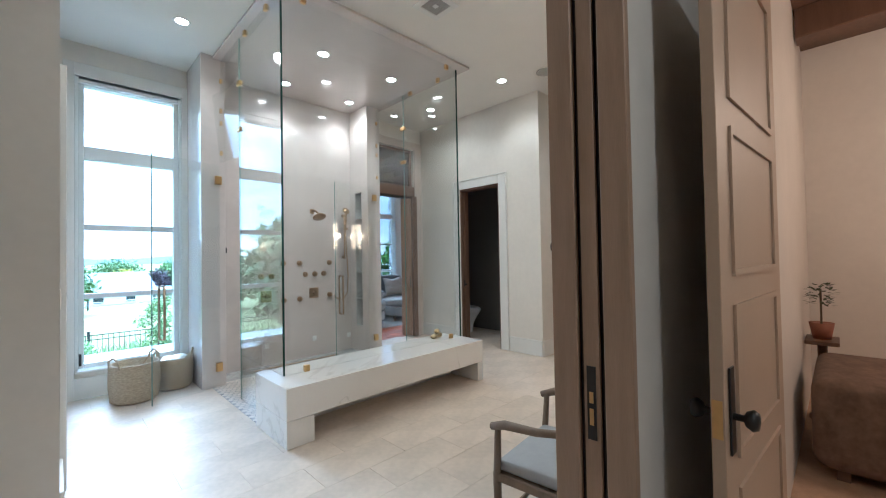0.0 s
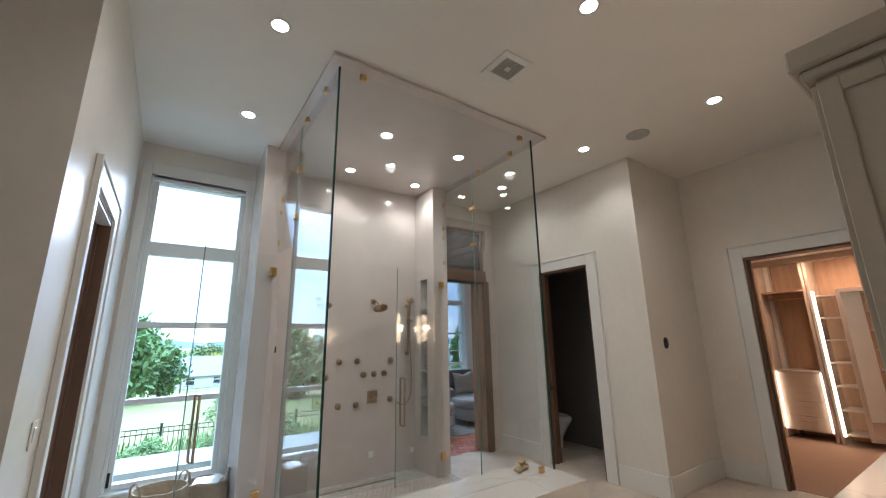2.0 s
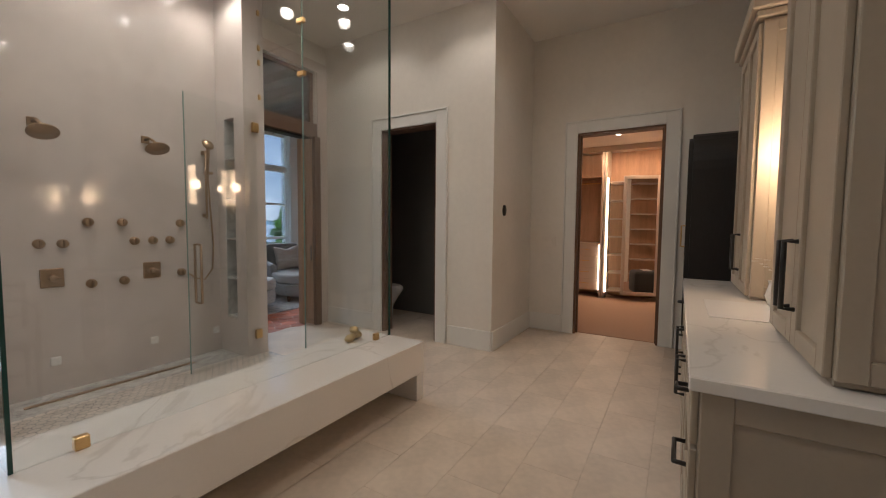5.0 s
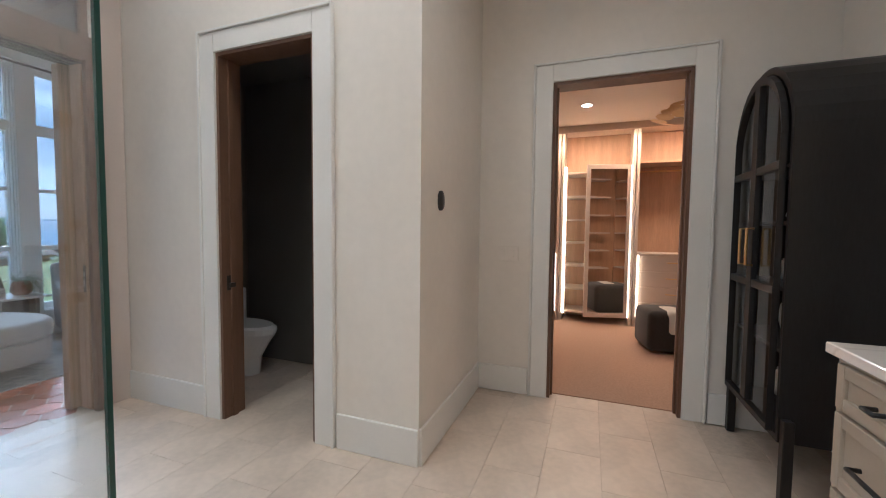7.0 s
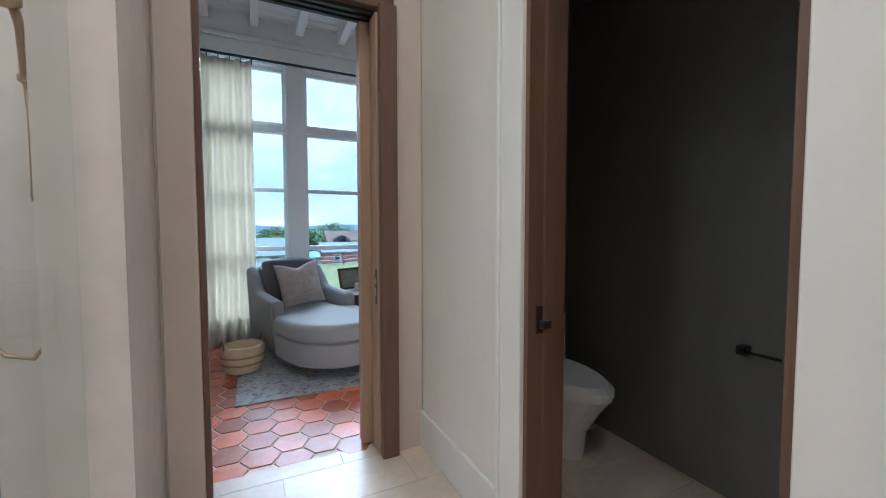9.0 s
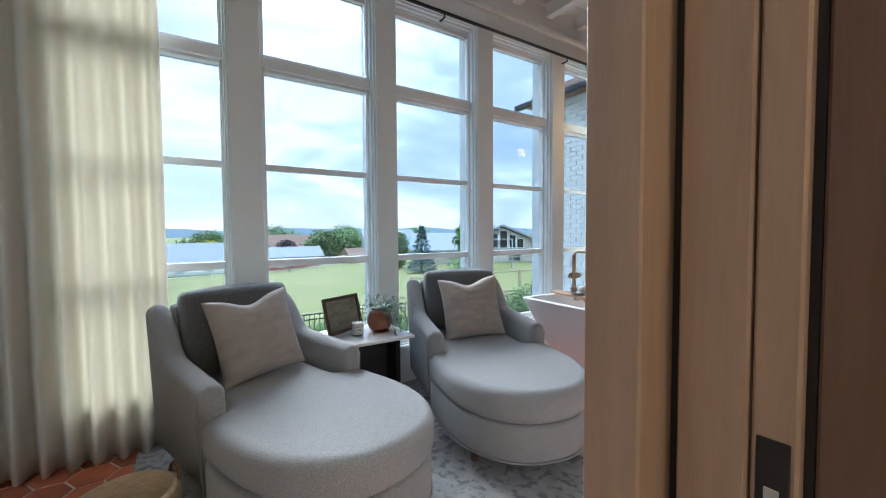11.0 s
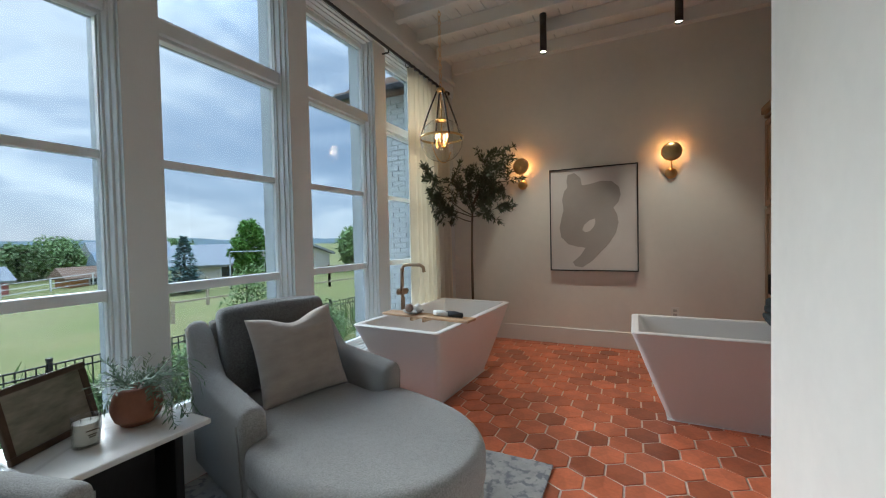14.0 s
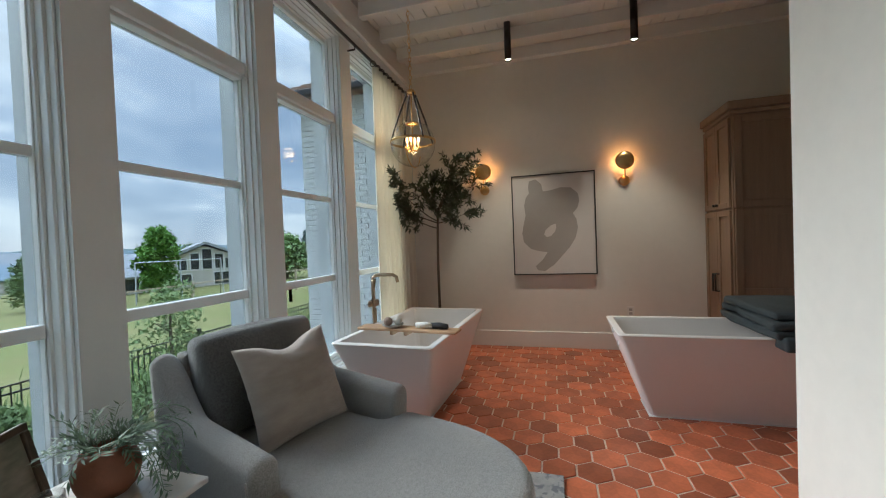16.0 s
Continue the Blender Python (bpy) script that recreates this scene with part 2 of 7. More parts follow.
def box(bm, x0, x1, y0, y1, z0, z1, bevel=0.0, seg=1):
    r = bmesh.ops.create_cube(bm, size=1.0)
    vs = r["verts"]
    for v in vs:
        v.co = Vector((x0 + (v.co.x + 0.5) * (x1 - x0), y0 + (v.co.y + 0.5) * (y1 - y0), z0 + (v.co.z + 0.5) * (z1 - z0)))
    if bevel:
        es = list({e for v in vs for e in v.link_edges})
        bmesh.ops.bevel(bm, geom=es, offset=bevel, segments=seg, affect="EDGES", profile=0.5)
    return bm


def boxes(*dims, bevel=0.0, seg=1):
    bm = bmesh.new()
    for d in dims:
        box(bm, *d, bevel=bevel, seg=seg)
    return bm


def lathe(bm, profile, n=24, cx=0.0, cy=0.0, a0=0.0):
    """Turn a profile of (radius, height) round the z axis."""
    rings = []
    for r, z in profile:
        if r < 1e-5:
            rings.append([bm.verts.new((cx, cy, z))])
        else:
            rings.append([bm.verts.new((cx + r * math.cos(a0 + 2 * math.pi * i / n), cy + r * math.sin(a0 + 2 * math.pi * i / n), z)) for i in range(n)])
    for A, B in zip(rings, rings[1:]):
        for i in range(n):
            j = (i + 1) % n
            if len(A) == 1 and len(B) == 1:
                continue
            if len(A) == 1:
                bm.faces.new((A[0], B[j], B[i]))
            elif len(B) == 1:
                bm.faces.new((A[i], A[j], B[0]))
            else:
                bm.faces.new((A[i], A[j], B[j], B[i]))
    return bm


def tube(bm, pts, r, n=8):
    """A round rod along points; r: one radius or one a point."""
    pts = [Vector(p) for p in pts]
    rs = r if isinstance(r, (list, tuple)) else [r] * len(pts)
    rings = []
    side = None
    for i, p in enumerate(pts):
        d = (pts[min(i + 1, len(pts) - 1)] - pts[max(i - 1, 0)]).normalized()
        if side is None:
            side = d.orthogonal().normalized()
        side = (side - d * side.dot(d)).normalized()
        up = d.cross(side)
        rings.append([bm.verts.new(p + rs[i] * (math.cos(2 * math.pi * k / n) * side + math.sin(2 * math.pi * k / n) * up)) for k in range(n)])
    for A, B in zip(rings, rings[1:]):
        for k in range(n):
            bm.faces.new((A[k], A[(k + 1) % n], B[(k + 1) % n], B[k]))
    bm.faces.new(rings[0][::-1])
    bm.faces.new(rings[-1])
    return bm


def arc(cx, cy, cz, r, a0, a1, n, plane="xz"):
    out = []
    for i in range(n + 1):
        a = radians(a0 + (a1 - a0) * i / n)
        u, v = r * math.cos(a), r * math.sin(a)
        out.append({"xz": (cx + u, cy, cz + v), "yz": (cx, cy + u, cz + v), "xy": (cx + u, cy + v, cz)}[plane])
    return out


def empty(name, label, category, x=0, y=0, z=0, rz=0, group=""):
    ob = new(name)
    ob.matrix_basis = pose(x, y, z, 0, 0, rz)
    return tagged(ob, label, category, group)


def struct(name, bm, material, label="", category="", smooth=False):
    ob = link(name, bm, material, None, "", smooth)
    return tagged(ob, label, category, "", "structure")


# ---------- large structure ----------
ZC = 3.61          # bathroom ceiling
ZS = 3.56          # sunroom ceiling
YN = 5.22          # bathroom north face
YS = 5.375         # sunroom south face
XW = -0.20         # west wall face
XWC = 4.44         # wall with the toilet door
XCL = 5.63         # wall with the closet door
YV = 0.56          # vanity wall face
YG = 8.09          # sunroom glass
XA = 8.74          # sunroom art wall
WT = 0.16

struct("wall_west", boxes((XW - WT, XW, 2.75, 3.58, 0, ZC), (XW - WT, XW, 3.58, 4.26, 2.40, ZC), (XW - WT, XW, 4.26, 5.36, 0, ZC)), PLASTER, "smooth warm white plaster wall", "wall")
struct("wall_west_return", boxes((-2.4, XW - WT, 2.75, 2.91, 0, ZC)), PLASTER, "smooth warm white plaster wall", "wall")
struct("wall_far_west", boxes((-2.56, -2.4, -2.4, 2.91, 0, ZC)), PLASTER, "plain plaster wall", "wall")
# window wall of the bathroom, opening x -0.07..0.82, z 0.27..3.27
struct("wall_north", boxes((-1.2, -0.07, 5.36, 5.62, 0, ZC + 0.3), (0.82, 2.50, 5.36, 5.62, 0, ZC + 0.3), (-0.07, 0.82, 5.36, 5.62, 0, 0.27), (-0.07, 0.82, 5.36, 5.62, 3.27, ZC + 0.3),
                           (1.0, 3.30, YN + 0.01, 5.36, 0, ZC)), PLASTER, "plaster wall with a tall window opening", "wall")
# wall with the pocket doors to the sunroom, opening x 3.36..4.27
DX0, DX1 = 3.36, 4.27
struct("wall_pocket_door", boxes((3.20, DX0, YN, YS, 0, ZS), (DX1, 5.67, YN, YS, 0, ZS), (DX0, DX1, YN, YS, 3.25, ZS), (3.20, 5.67, YN, YS, ZS, ZC + 0.3), (2.55, 3.20, YN + 0.16, YS, 0, ZC)), PLASTER, "plaster wall with pocket doors", "wall")
struct("wall_toilet", boxes((XWC, XWC + WT, 2.80, 3.484, 0, ZC), (XWC, XWC + WT, 4.265, YN, 0, ZC), (XWC, XWC + WT, 3.484, 4.265, 2.44, ZC)), PLASTER, "warm white plaster wall with a door opening", "wall")
struct("wall_alcove", boxes((XWC + WT, XCL, 2.80, 2.80 + WT, 0, ZC)), PLASTER, "warm white plaster wall", "wall")
struct("wall_closet", boxes((XCL, XCL + WT, 2.24, 2.96, 0, ZC), (XCL, XCL + WT, 0.40, 1.322, 0, ZC), (XCL, XCL + WT, 1.322, 2.24, 2.42, ZC)), PLASTER, "warm white plaster wall with a door opening", "wall")
struct("wall_vanity", boxes((0.86, XCL, 0.36, YV, 0, ZC), (-0.75, 0.86, 0.36, YV, 2.6, ZC), (-2.4, -0.75, 0.36, YV, 0, ZC)), PLASTER, "warm white plaster wall behind the vanity", "wall")
struct("ceiling", boxes((-2.56, XCL + WT, -2.4, 5.36, ZC, ZC + 0.15)), CEIL, "smooth white ceiling", "ceiling")

# floors
struct("floor", boxes((-2.56, XCL + 0.1, -2.4, 5.34, -0.20, -0.006)), GROUT, "large pale limestone tiles in running bond", "floor")
struct("floor_sunroom", boxes((2.5, XA + 0.2, 5.34, 8.3, -0.20, -0.005), (5.60, XA + 0.2, 2.9, 5.34, -0.21, -0.0055)), GROUT_T, "red terracotta hexagon tiles with sandy grout", "floor")

# sunroom shell
struct("wall_sun_west", boxes((2.44, 2.60, YS, 6.1, 0, ZS + 0.2), (2.44, 2.60, 7.55, 8.3, 0, ZS + 0.2), (2.44, 2.60, 6.1, 7.55, 3.2, ZS + 0.2), (2.44, 2.60, 6.1, 7.55, 0, 0.15)), PLASTER_SUN, "plain plaster wall", "wall")
struct("wall_art", boxes((XA, XA + 0.16, 2.9, 8.3, 0, ZS + 0.2)), PLASTER_SUN, "greige plaster wall behind the bathtubs", "wall")
struct("wall_sun_east_return", boxes((5.557, 5.67, 2.97, YN, 0, ZS)), mat("pale wall paint", (0.60, 0.59, 0.57), 0.55, var=0.04, scale=3), "white wall end", "wall")
struct("wall_sun_south", boxes((5.72, XA, 3.06, 3.2, 0, ZS + 0.1)), PLASTER_SUN, "plain plaster wall", "wall")
struct("ceiling_sunroom", boxes((2.44, XA + 0.16, YS + 0.001, 8.3, ZS + 0.02, ZS + 0.15), (5.68, XA + 0.16, 3.06, YS, ZS + 0.02, ZS + 0.15)), TRIM, "white tongue and groove ceiling with beams", "ceiling")

# toilet room; its dimness is put into the walls' and ceiling's dark colour
struct("wall_toilet_back", boxes((5.535, 5.555, 2.98, YN - 0.02, 0, 2.7)), DARKWALL, "plaster wall with the room's dimness in its colour", "wall")
struct("wall_toilet_north", boxes((XWC + WT, 5.535, YN - 0.02, YN - 0.002, 0, 2.7)), DARKWALL, "plaster wall with the room's dimness in its colour", "wall")
struct("wall_toilet_south", boxes((XWC + WT, 5.535, 2.962, 2.98, 0, 2.7)), DARKWALL, "plaster wall with the room's dimness in its colour", "wall")
struct("ceiling_toilet", boxes((XWC + WT, 5.555, 2.962, YN - 0.002, 2.7, 2.8)), DARKWALL, "ceiling with the room's dimness in its colour", "ceiling")

# closet shell
struct("wall_closet_shell", boxes((9.7, 9.8, -1.2, 4.2, 0, 3.0), (XCL + WT, 9.7, -1.3, -1.2, 0, 3.0), (XCL + WT, 9.7, 2.97, 3.05, 0, 3.0), (XCL + 0.02, XCL + WT, -1.2, 0.40, 0, 3.0)), OAK_CL, "oak panelled wall", "wall")
struct("ceiling_closet", boxes((XCL + WT, 9.8, -1.3, 3.05, 2.75, 2.85)), CEIL, "warm white ceiling", "ceiling")
struct("floor_closet", boxes((XCL + 0.1, 9.8, -1.3, 3.0, -0.2, 0.003)), mat("wool carpet", (0.40, 0.27, 0.19), 0.95, var=0.1, scale=60, bump=0.4, bscale=300), "warm beige carpet", "floor")

# hall and bedroom behind the camera
struct("wall_hall", boxes((-2.4, 1.75, -2.4, -2.24, 0, ZC), (1.75, 1.9, -2.4, -0.82, 0, ZC), (1.75, 1.9, 0.195, 0.36, 0, ZC), (1.75, 1.9, -0.82, 0.195, 2.44, ZC)), PLASTER, "hall wall", "wall")
for side, dims in (("west", (1.75, 1.9, -4.35, -2.41, 0, 3.4)), ("east", (5.2, 5.35, -4.2, 0.36, 0, 3.4)), ("south", (1.9, 5.2, -4.35, -4.2, 0, 3.4)), ("north", (1.9, 5.2, 0.2, 0.357, 0, 3.4))):
    struct("wall_bedroom_" + side, boxes(dims), PLASTER, "warm white bedroom wall", "wall")
struct("floor_bedroom", boxes((1.75, 5.3, -4.3, 0.36, -0.2, 0.001)), OAK_CL, "oak floor", "floor")
struct("ceiling_bedroom", boxes((1.9, 5.35, -4.35, 0.36, 3.4, 3.5)), OAK_DK, "dark oak ceiling", "ceiling")

# ground


def land(x, y):
    """Height of the ground: level by the house, falling gently across the meadow, less so to the east."""
    east = min(1.0, max(0.0, (x - 12) / 22))
    return -1.5 - 2.0 * min(1.0, max(0.0, (y - 15) / 40)) * (1 - 0.75 * east)


gb = bmesh.new()
strips = [-700, 5.7, 15, 20, 30, 40, 50, 55, 90, 1400]
lines = [[gb.verts.new((x, y, land(x, y))) for x in (-700, -60, 0, 12, 18, 23, 28, 34, 60, 120, 700)] for y in strips]
for A, B in zip(lines, lines[1:]):
    for k in range(len(A) - 1):
        gb.faces.new((A[k], A[k + 1], B[k + 1], B[k]))
struct("ground", gb, GRASS, "rough green and straw meadow grass", "ground")

# ---------- trim, doors and windows of the bathroom ----------


def baseboards():
    H, T = 0.21, 0.018
    runs = [(XWC - T, XWC, 2.80, 3.33), (XWC - T, XWC, 4.42, YN - T), (XWC, XCL - T, 2.80 - T, 2.80), (XCL - T, XCL, 2.39, 2.80), (XCL - T, XCL, 0.6, 1.17),
            (XW, XW + T, 2.77, 3.25), (XW, XW + T, 4.41, 5.34), (-0.2, 0.88, 5.342, 5.36)]
    for x0, x1, y0, y1 in runs:
        bm = boxes((x0, x1, y0, y1, 0, H), bevel=0.004)
        struct("baseboard", bm, TRIM, "tall white painted baseboard", "baseboard")


baseboards()


def casing_x(name, x, y0, y1, top, side, depth, w=0.125):
    """Painted casing with a raised rim, and a stained wood lining, round an opening in a wall that faces along x."""
    s = -1 if side < 0 else 1
    fr = struct(name, boxes((min(x, x + s * 0.022), max(x, x + s * 0.022), y0 - w, y0, 0, top + w), (min(x, x + s * 0.022), max(x, x + s * 0.022), y1, y1 + w, 0, top + w),
                            (min(x, x + s * 0.022), max(x, x + s * 0.022), y0, y1, top, top + w), bevel=0.003), TRIM, "white painted door casing", "door frame")
    r = 0.018
    part("rim", boxes((min(x, x + s * 0.034), max(x, x + s * 0.034), y0 - w - r, y0 - w, 0, top + w + r), (min(x, x + s * 0.034), max(x, x + s * 0.034), y1 + w, y1 + w + r, 0, top + w + r),
                      (min(x, x + s * 0.034), max(x, x + s * 0.034), y0 - w, y1 + w, top + w, top + w + r), bevel=0.004), TRIM, fr)
    a, b = (x - 0.004, x + depth + 0.004) if s < 0 else (x - depth - 0.004, x + 0.004)
    part("lining", boxes((a, b, y0, y0 + 0.022, 0, top), (a, b, y1 - 0.022, y1, 0, top), (a, b, y0 + 0.022, y1 - 0.022, top - 0.022, top)), OAK_DK, fr, "dark stained oak door lining")
    c = (a + b) / 2
    part("stop", boxes((c - 0.02, c + 0.02, y0 + 0.022, y0 + 0.036, 0, top - 0.022), (c - 0.02, c + 0.02, y1 - 0.036, y1 - 0.022, 0, top - 0.022)), OAK_DK, fr)
    return fr


casing_x("door_1", XWC, 3.484, 4.265, 2.44, -1, WT)
casing_x("door_2", XCL, 1.322, 2.24, 2.42, -1, WT)
d3 = casing_x("door_3", XW, 3.42, 4.26, 2.44, 1, WT)
part("leaf", boxes((XW - 0.12, XW - 0.075, 3.445, 4.236, 0.01, 2.415), bevel=0.003), OAK_DK, d3, "dark stained oak door leaf, closed")

# tall bathroom window


def window_y(name, x0, x1, z0, z1, yg, rails, inner, label, casing=0.10, mat_f=WINPAINT, depth=0.13):
    """A tall window in a wall that faces along y: frame, sashes, rails and panes. rails: (low, high) of each bar."""
    w = empty(name, label, "window", 0, 0, 0)
    w["kind"] = "structure"
    f = 0.045
    part("window_frame", boxes((x0 - f, x0, yg - 0.05, yg + 0.05, z0 - f, z1 + f), (x1, x1 + f, yg - 0.05, yg + 0.05, z0 - f, z1 + f), (x0, x1, yg - 0.05, yg + 0.05, z0 - f, z0), (x0, x1, yg - 0.05, yg + 0.05, z1, z1 + f), bevel=0.004), mat_f, w)
    part("stepped_stop", boxes((x0 - f - 0.03, x0 - f, yg - 0.085, yg + 0.05, z0 - f - 0.03, z1 + f + 0.03), (x1 + f, x1 + f + 0.03, yg - 0.085, yg + 0.05, z0 - f - 0.03, z1 + f + 0.03), (x0 - f, x1 + f, yg - 0.085, yg + 0.05, z1 + f, z1 + f + 0.03), bevel=0.004), mat_f, w)
    for a, b in rails:
        deep = 0.05 if b - a > 0.08 else 0.025
        part("rail", boxes((x0, x1, yg - deep, yg + deep, a, b), bevel=0.004), mat_f, w)
    edges = [z0] + [v for r in sorted(rails) for v in r] + [z1]
    for a, b in zip(edges[::2], edges[1::2]):
        p = part("pane", boxes((x0 - 0.004, x1 + 0.004, yg - 0.003, yg + 0.003, a - 0.004, b + 0.004)), WIN_CLEAR, w)
        p.visible_shadow = False
    return w


bw = window_y("window_1", -0.01, 0.755, 0.345, 3.19, 5.43, [(2.43, 2.565), (1.705, 1.764), (0.997, 1.051)], 0, "tall white framed window in four panes", depth=0.2)
part("window_casing", boxes((-0.17, -0.085, 5.335, 5.36, 0.0, 3.40), (0.83, 0.885, 5.335, 5.36, 0.0, 3.40), (-0.085, 0.83, 5.335, 5.36, 3.27, 3.40), bevel=0.003), TRIM, bw)
part("window_sill", boxes((-0.085, 0.83, 5.30, 5.44, 0.262, 0.29), bevel=0.006), TRIM, bw)
part("shade_box", boxes((-0.06, 0.80, 5.345, 5.40, 3.20, 3.27), bevel=0.006), WINPAINT, bw, "white roller shade cassette")
part("crank", boxes((0.0 - 0.05, -0.03, 5.36, 5.375, 0.33, 0.45), bevel=0.004), BLACK, bw, "small black window latch")

# ---------- ceiling fittings ----------


def downlight(x, y, z, watts, lit=True):
    e = empty("downlight", "round recessed ceiling light glowing warm white" if lit else "round recessed ceiling light, pale trim", "ceiling light", x, y, z, group="recessed ceiling lights")
    part("trim_ring", lathe(bmesh.new(), [(0.052, -0.002), (0.072, -0.006), (0.074, -0.002), (0.074, 0.002)], 28), TRIM, e, smooth=True)
    part("diffuser", lathe(bmesh.new(), [(0.0, -0.001), (0.053, -0.001), (0.053, 0.002)], 28), LAMPGLOW, e, "glowing lens")
    if watts:
        lamp("downlight_lamp", "SPOT", pose(x, y, z - 0.03), watts, WARM, 0.06, 140)


BW = 8
for x, y in ((0.62, 1.73), (0.62, 2.98), (0.62, 4.24), (2.22, 1.73), (4.05, 1.73), (3.85, 2.96), (3.85, 4.3)):
    downlight(x, y, ZC, BW * (0.55 if x < 2 else 0.5 if y > 4 else 0.62))
for x, y in ((1.84, 3.84), (2.75, 3.84), (1.84, 4.82), (2.75, 4.82)):
    downlight(x, y, ZC - 0.03, BW * 0.75)


def speaker(x, y, z):
    e = empty("ceiling_speaker", "round grey ceiling speaker grille", "speaker", x, y, z, group="ceiling speakers")
    part("grille", lathe(bmesh.new(), [(0, -0.006), (0.098, -0.006), (0.10, -0.003)], 36), SPECK, e, smooth=False)
    part("rim", lathe(bmesh.new(), [(0.10, -0.007), (0.112, -0.005), (0.113, 0.0)], 36), SPECK, e, smooth=True)


speaker(4.05, 2.446, ZC)
speaker(0.78, 2.35, ZC)


def vent(x, y, z):
    e = empty("ceiling_vent", "square white exhaust fan grille with a grey centre", "vent", x, y, z)
    part("frame", boxes((-0.15, 0.15, -0.15, -0.095, -0.014, 0), (-0.15, 0.15, 0.095, 0.15, -0.014, 0), (-0.15, -0.095, -0.095, 0.095, -0.014, 0), (0.095, 0.15, -0.095, 0.095, -0.014, 0), bevel=0.003), TRIM, e)
    for i in range(12):
        u = -0.09 + i * 0.0155
        part("slat", boxes((-0.095, 0.095, u, u + 0.009, -0.01, -0.004)), SPECK, e)
    part("boss", boxes((-0.022, 0.022, -0.022, 0.022, -0.016, -0.004), bevel=0.003), TRIM, e)


vent(2.19, 2.446, ZC)

# ---------- shower ----------
GX0, GX1, GY = 1.08, 3.15, 3.11
PY = 4.74
BX0, BX1 = 0.962, 3.156

struct("shower_ceiling", boxes((1.0, 3.27, 3.0, YN, ZC - 0.03, ZC - 0.002), bevel=0.004), ZELLIGE, "glossy tiled shower ceiling panel", "ceiling")
struct("shower_back_wall", boxes((1.12, 2.985, YN - 0.012, YN + 0.012, 0, ZC - 0.03)), ZELLIGE, "pale glazed tile shower wall", "wall")
# pier beside the window, with a glossy tiled face
struct("shower_pier_west", boxes((0.885, 1.12, PY, 5.36, 0, ZC), bevel=0.004), ZELLIGE, "pale glazed tile pier", "wall")
# pier with the niche
NZ0, NZ1, NY0, NY1 = 0.36, 2.34, 4.90, 5.08
struct("shower_pier_east", boxes((2.985, 3.20, PY, NY0, 0, ZC), (2.985, 3.20, NY1, YN, 0, ZC), (2.985, 3.20, NY0, NY1, 0, NZ0), (2.985, 3.20, NY0, NY1, NZ1, ZC), (3.11, 3.20, NY0, NY1, NZ0, NZ1)), ZELLIGE, "pale glazed tile pier with a shelf niche", "wall")
nich = empty("shower_niche", "tall marble lined shower niche with four shelves", "niche", 0, 0, 0)
part("lining", boxes((3.10, 3.108, NY0 + 0.002, NY1 - 0.002, NZ0, NZ1), (2.987, 3.10, NY0, NY0 + 0.008, NZ0, NZ1), (2.987, 3.10, NY1 - 0.008, NY1, NZ0, NZ1)), MARBLE, nich)
for i in range(5):
    z = NZ0 + (NZ1 - NZ0) * i / 5 + (0.0 if i else 0.004)
    part("shelf", boxes((2.99, 3.10, NY0 + 0.008, NY1 - 0.008, z, z + 0.018), bevel=0.002), MARBLE, nich)
sf = struct("shower_floor", boxes((GX0 - 0.1, GX1 + 0.05, 3.3, YN - 0.012, -0.004, 0.004)), MARBLE, "small marble mosaic shower floor", "floor")
hexbm = bmesh.new()
for i in range(40):
    for j in range(30):
        x, y = 1.0 + i * 0.056 + (0.028 if j % 2 else 0), 3.40 + j * 0.0485
        if x > 3.16 or y > 4.93:
            continue
        vs = [hexbm.verts.new((x + 0.029 * math.sin(k * math.pi / 3), y + 0.029 * math.cos(k * math.pi / 3), 0.008)) for k in range(6)]
        hexbm.faces.new(vs[::-1])
mos = part("mosaic_tiles", hexbm, None, sf)
MOSAIC = mat("tumbled marble mosaic", (0.62, 0.57, 0.52), 0.35, var=0.2, scale=9, fine=14)
mos.data.materials.append(MOSAIC)
mos["kind"] = "stuff"
part("drain", boxes((1.50, 2.62, 5.0, 5.045, 0.006, 0.012), bevel=0.002), BRONZE, sf, "long bronze linear drain")

bench = empty("shower_bench", "long white veined quartz bench with waterfall ends under the shower glass", "bench", 0, 0, 0)
part("top", boxes((BX0, BX1, 2.782, 3.39, 0.20, 0.437), bevel=0.004), QUARTZ, bench)
part("end_panel", boxes((BX0, BX0 + 0.212, 2.784, 3.388, 0.001, 0.198), bevel=0.003), QUARTZ, bench)
part("end_panel", boxes((BX1 - 0.085, BX1, 2.784, 3.388, 0.001, 0.198), bevel=0.003), QUARTZ, bench)
part("back_panel", boxes((BX0 + 0.212, BX1 - 0.085, 3.20, 3.386, 0.001, 0.198)), QUARTZ, bench)

GT = 0.006
GZ1 = ZC - 0.035


def glass_panel(name, parent, dims):
    p = part(name, boxes(dims, bevel=0.0), GREEN_G, parent)
    return p


enc = empty("shower_enclosure", "frameless clear glass shower enclosure with brass clips", "shower", 0, 0, 0)
glass_panel("front_glass", enc, (GX0 + 0.004, GX1 - 0.004, GY - GT, GY + GT, 0.438, GZ1))
glass_panel("side_glass", enc, (GX0 - GT, GX0 + GT, GY + GT, 4.12, 0.438, GZ1))
glass_panel("side_glass", enc, (GX1 - GT, GX1 + GT, GY + GT, 4.10, 0.438, GZ1))
glass_panel("side_glass_foot", enc, (GX0 - GT, GX0 + GT, 3.392, 4.12, 0.01, 0.438))
glass_panel("side_glass_foot", enc, (GX1 - GT, GX1 + GT, 3.392, 4.10, 0.01, 0.438))
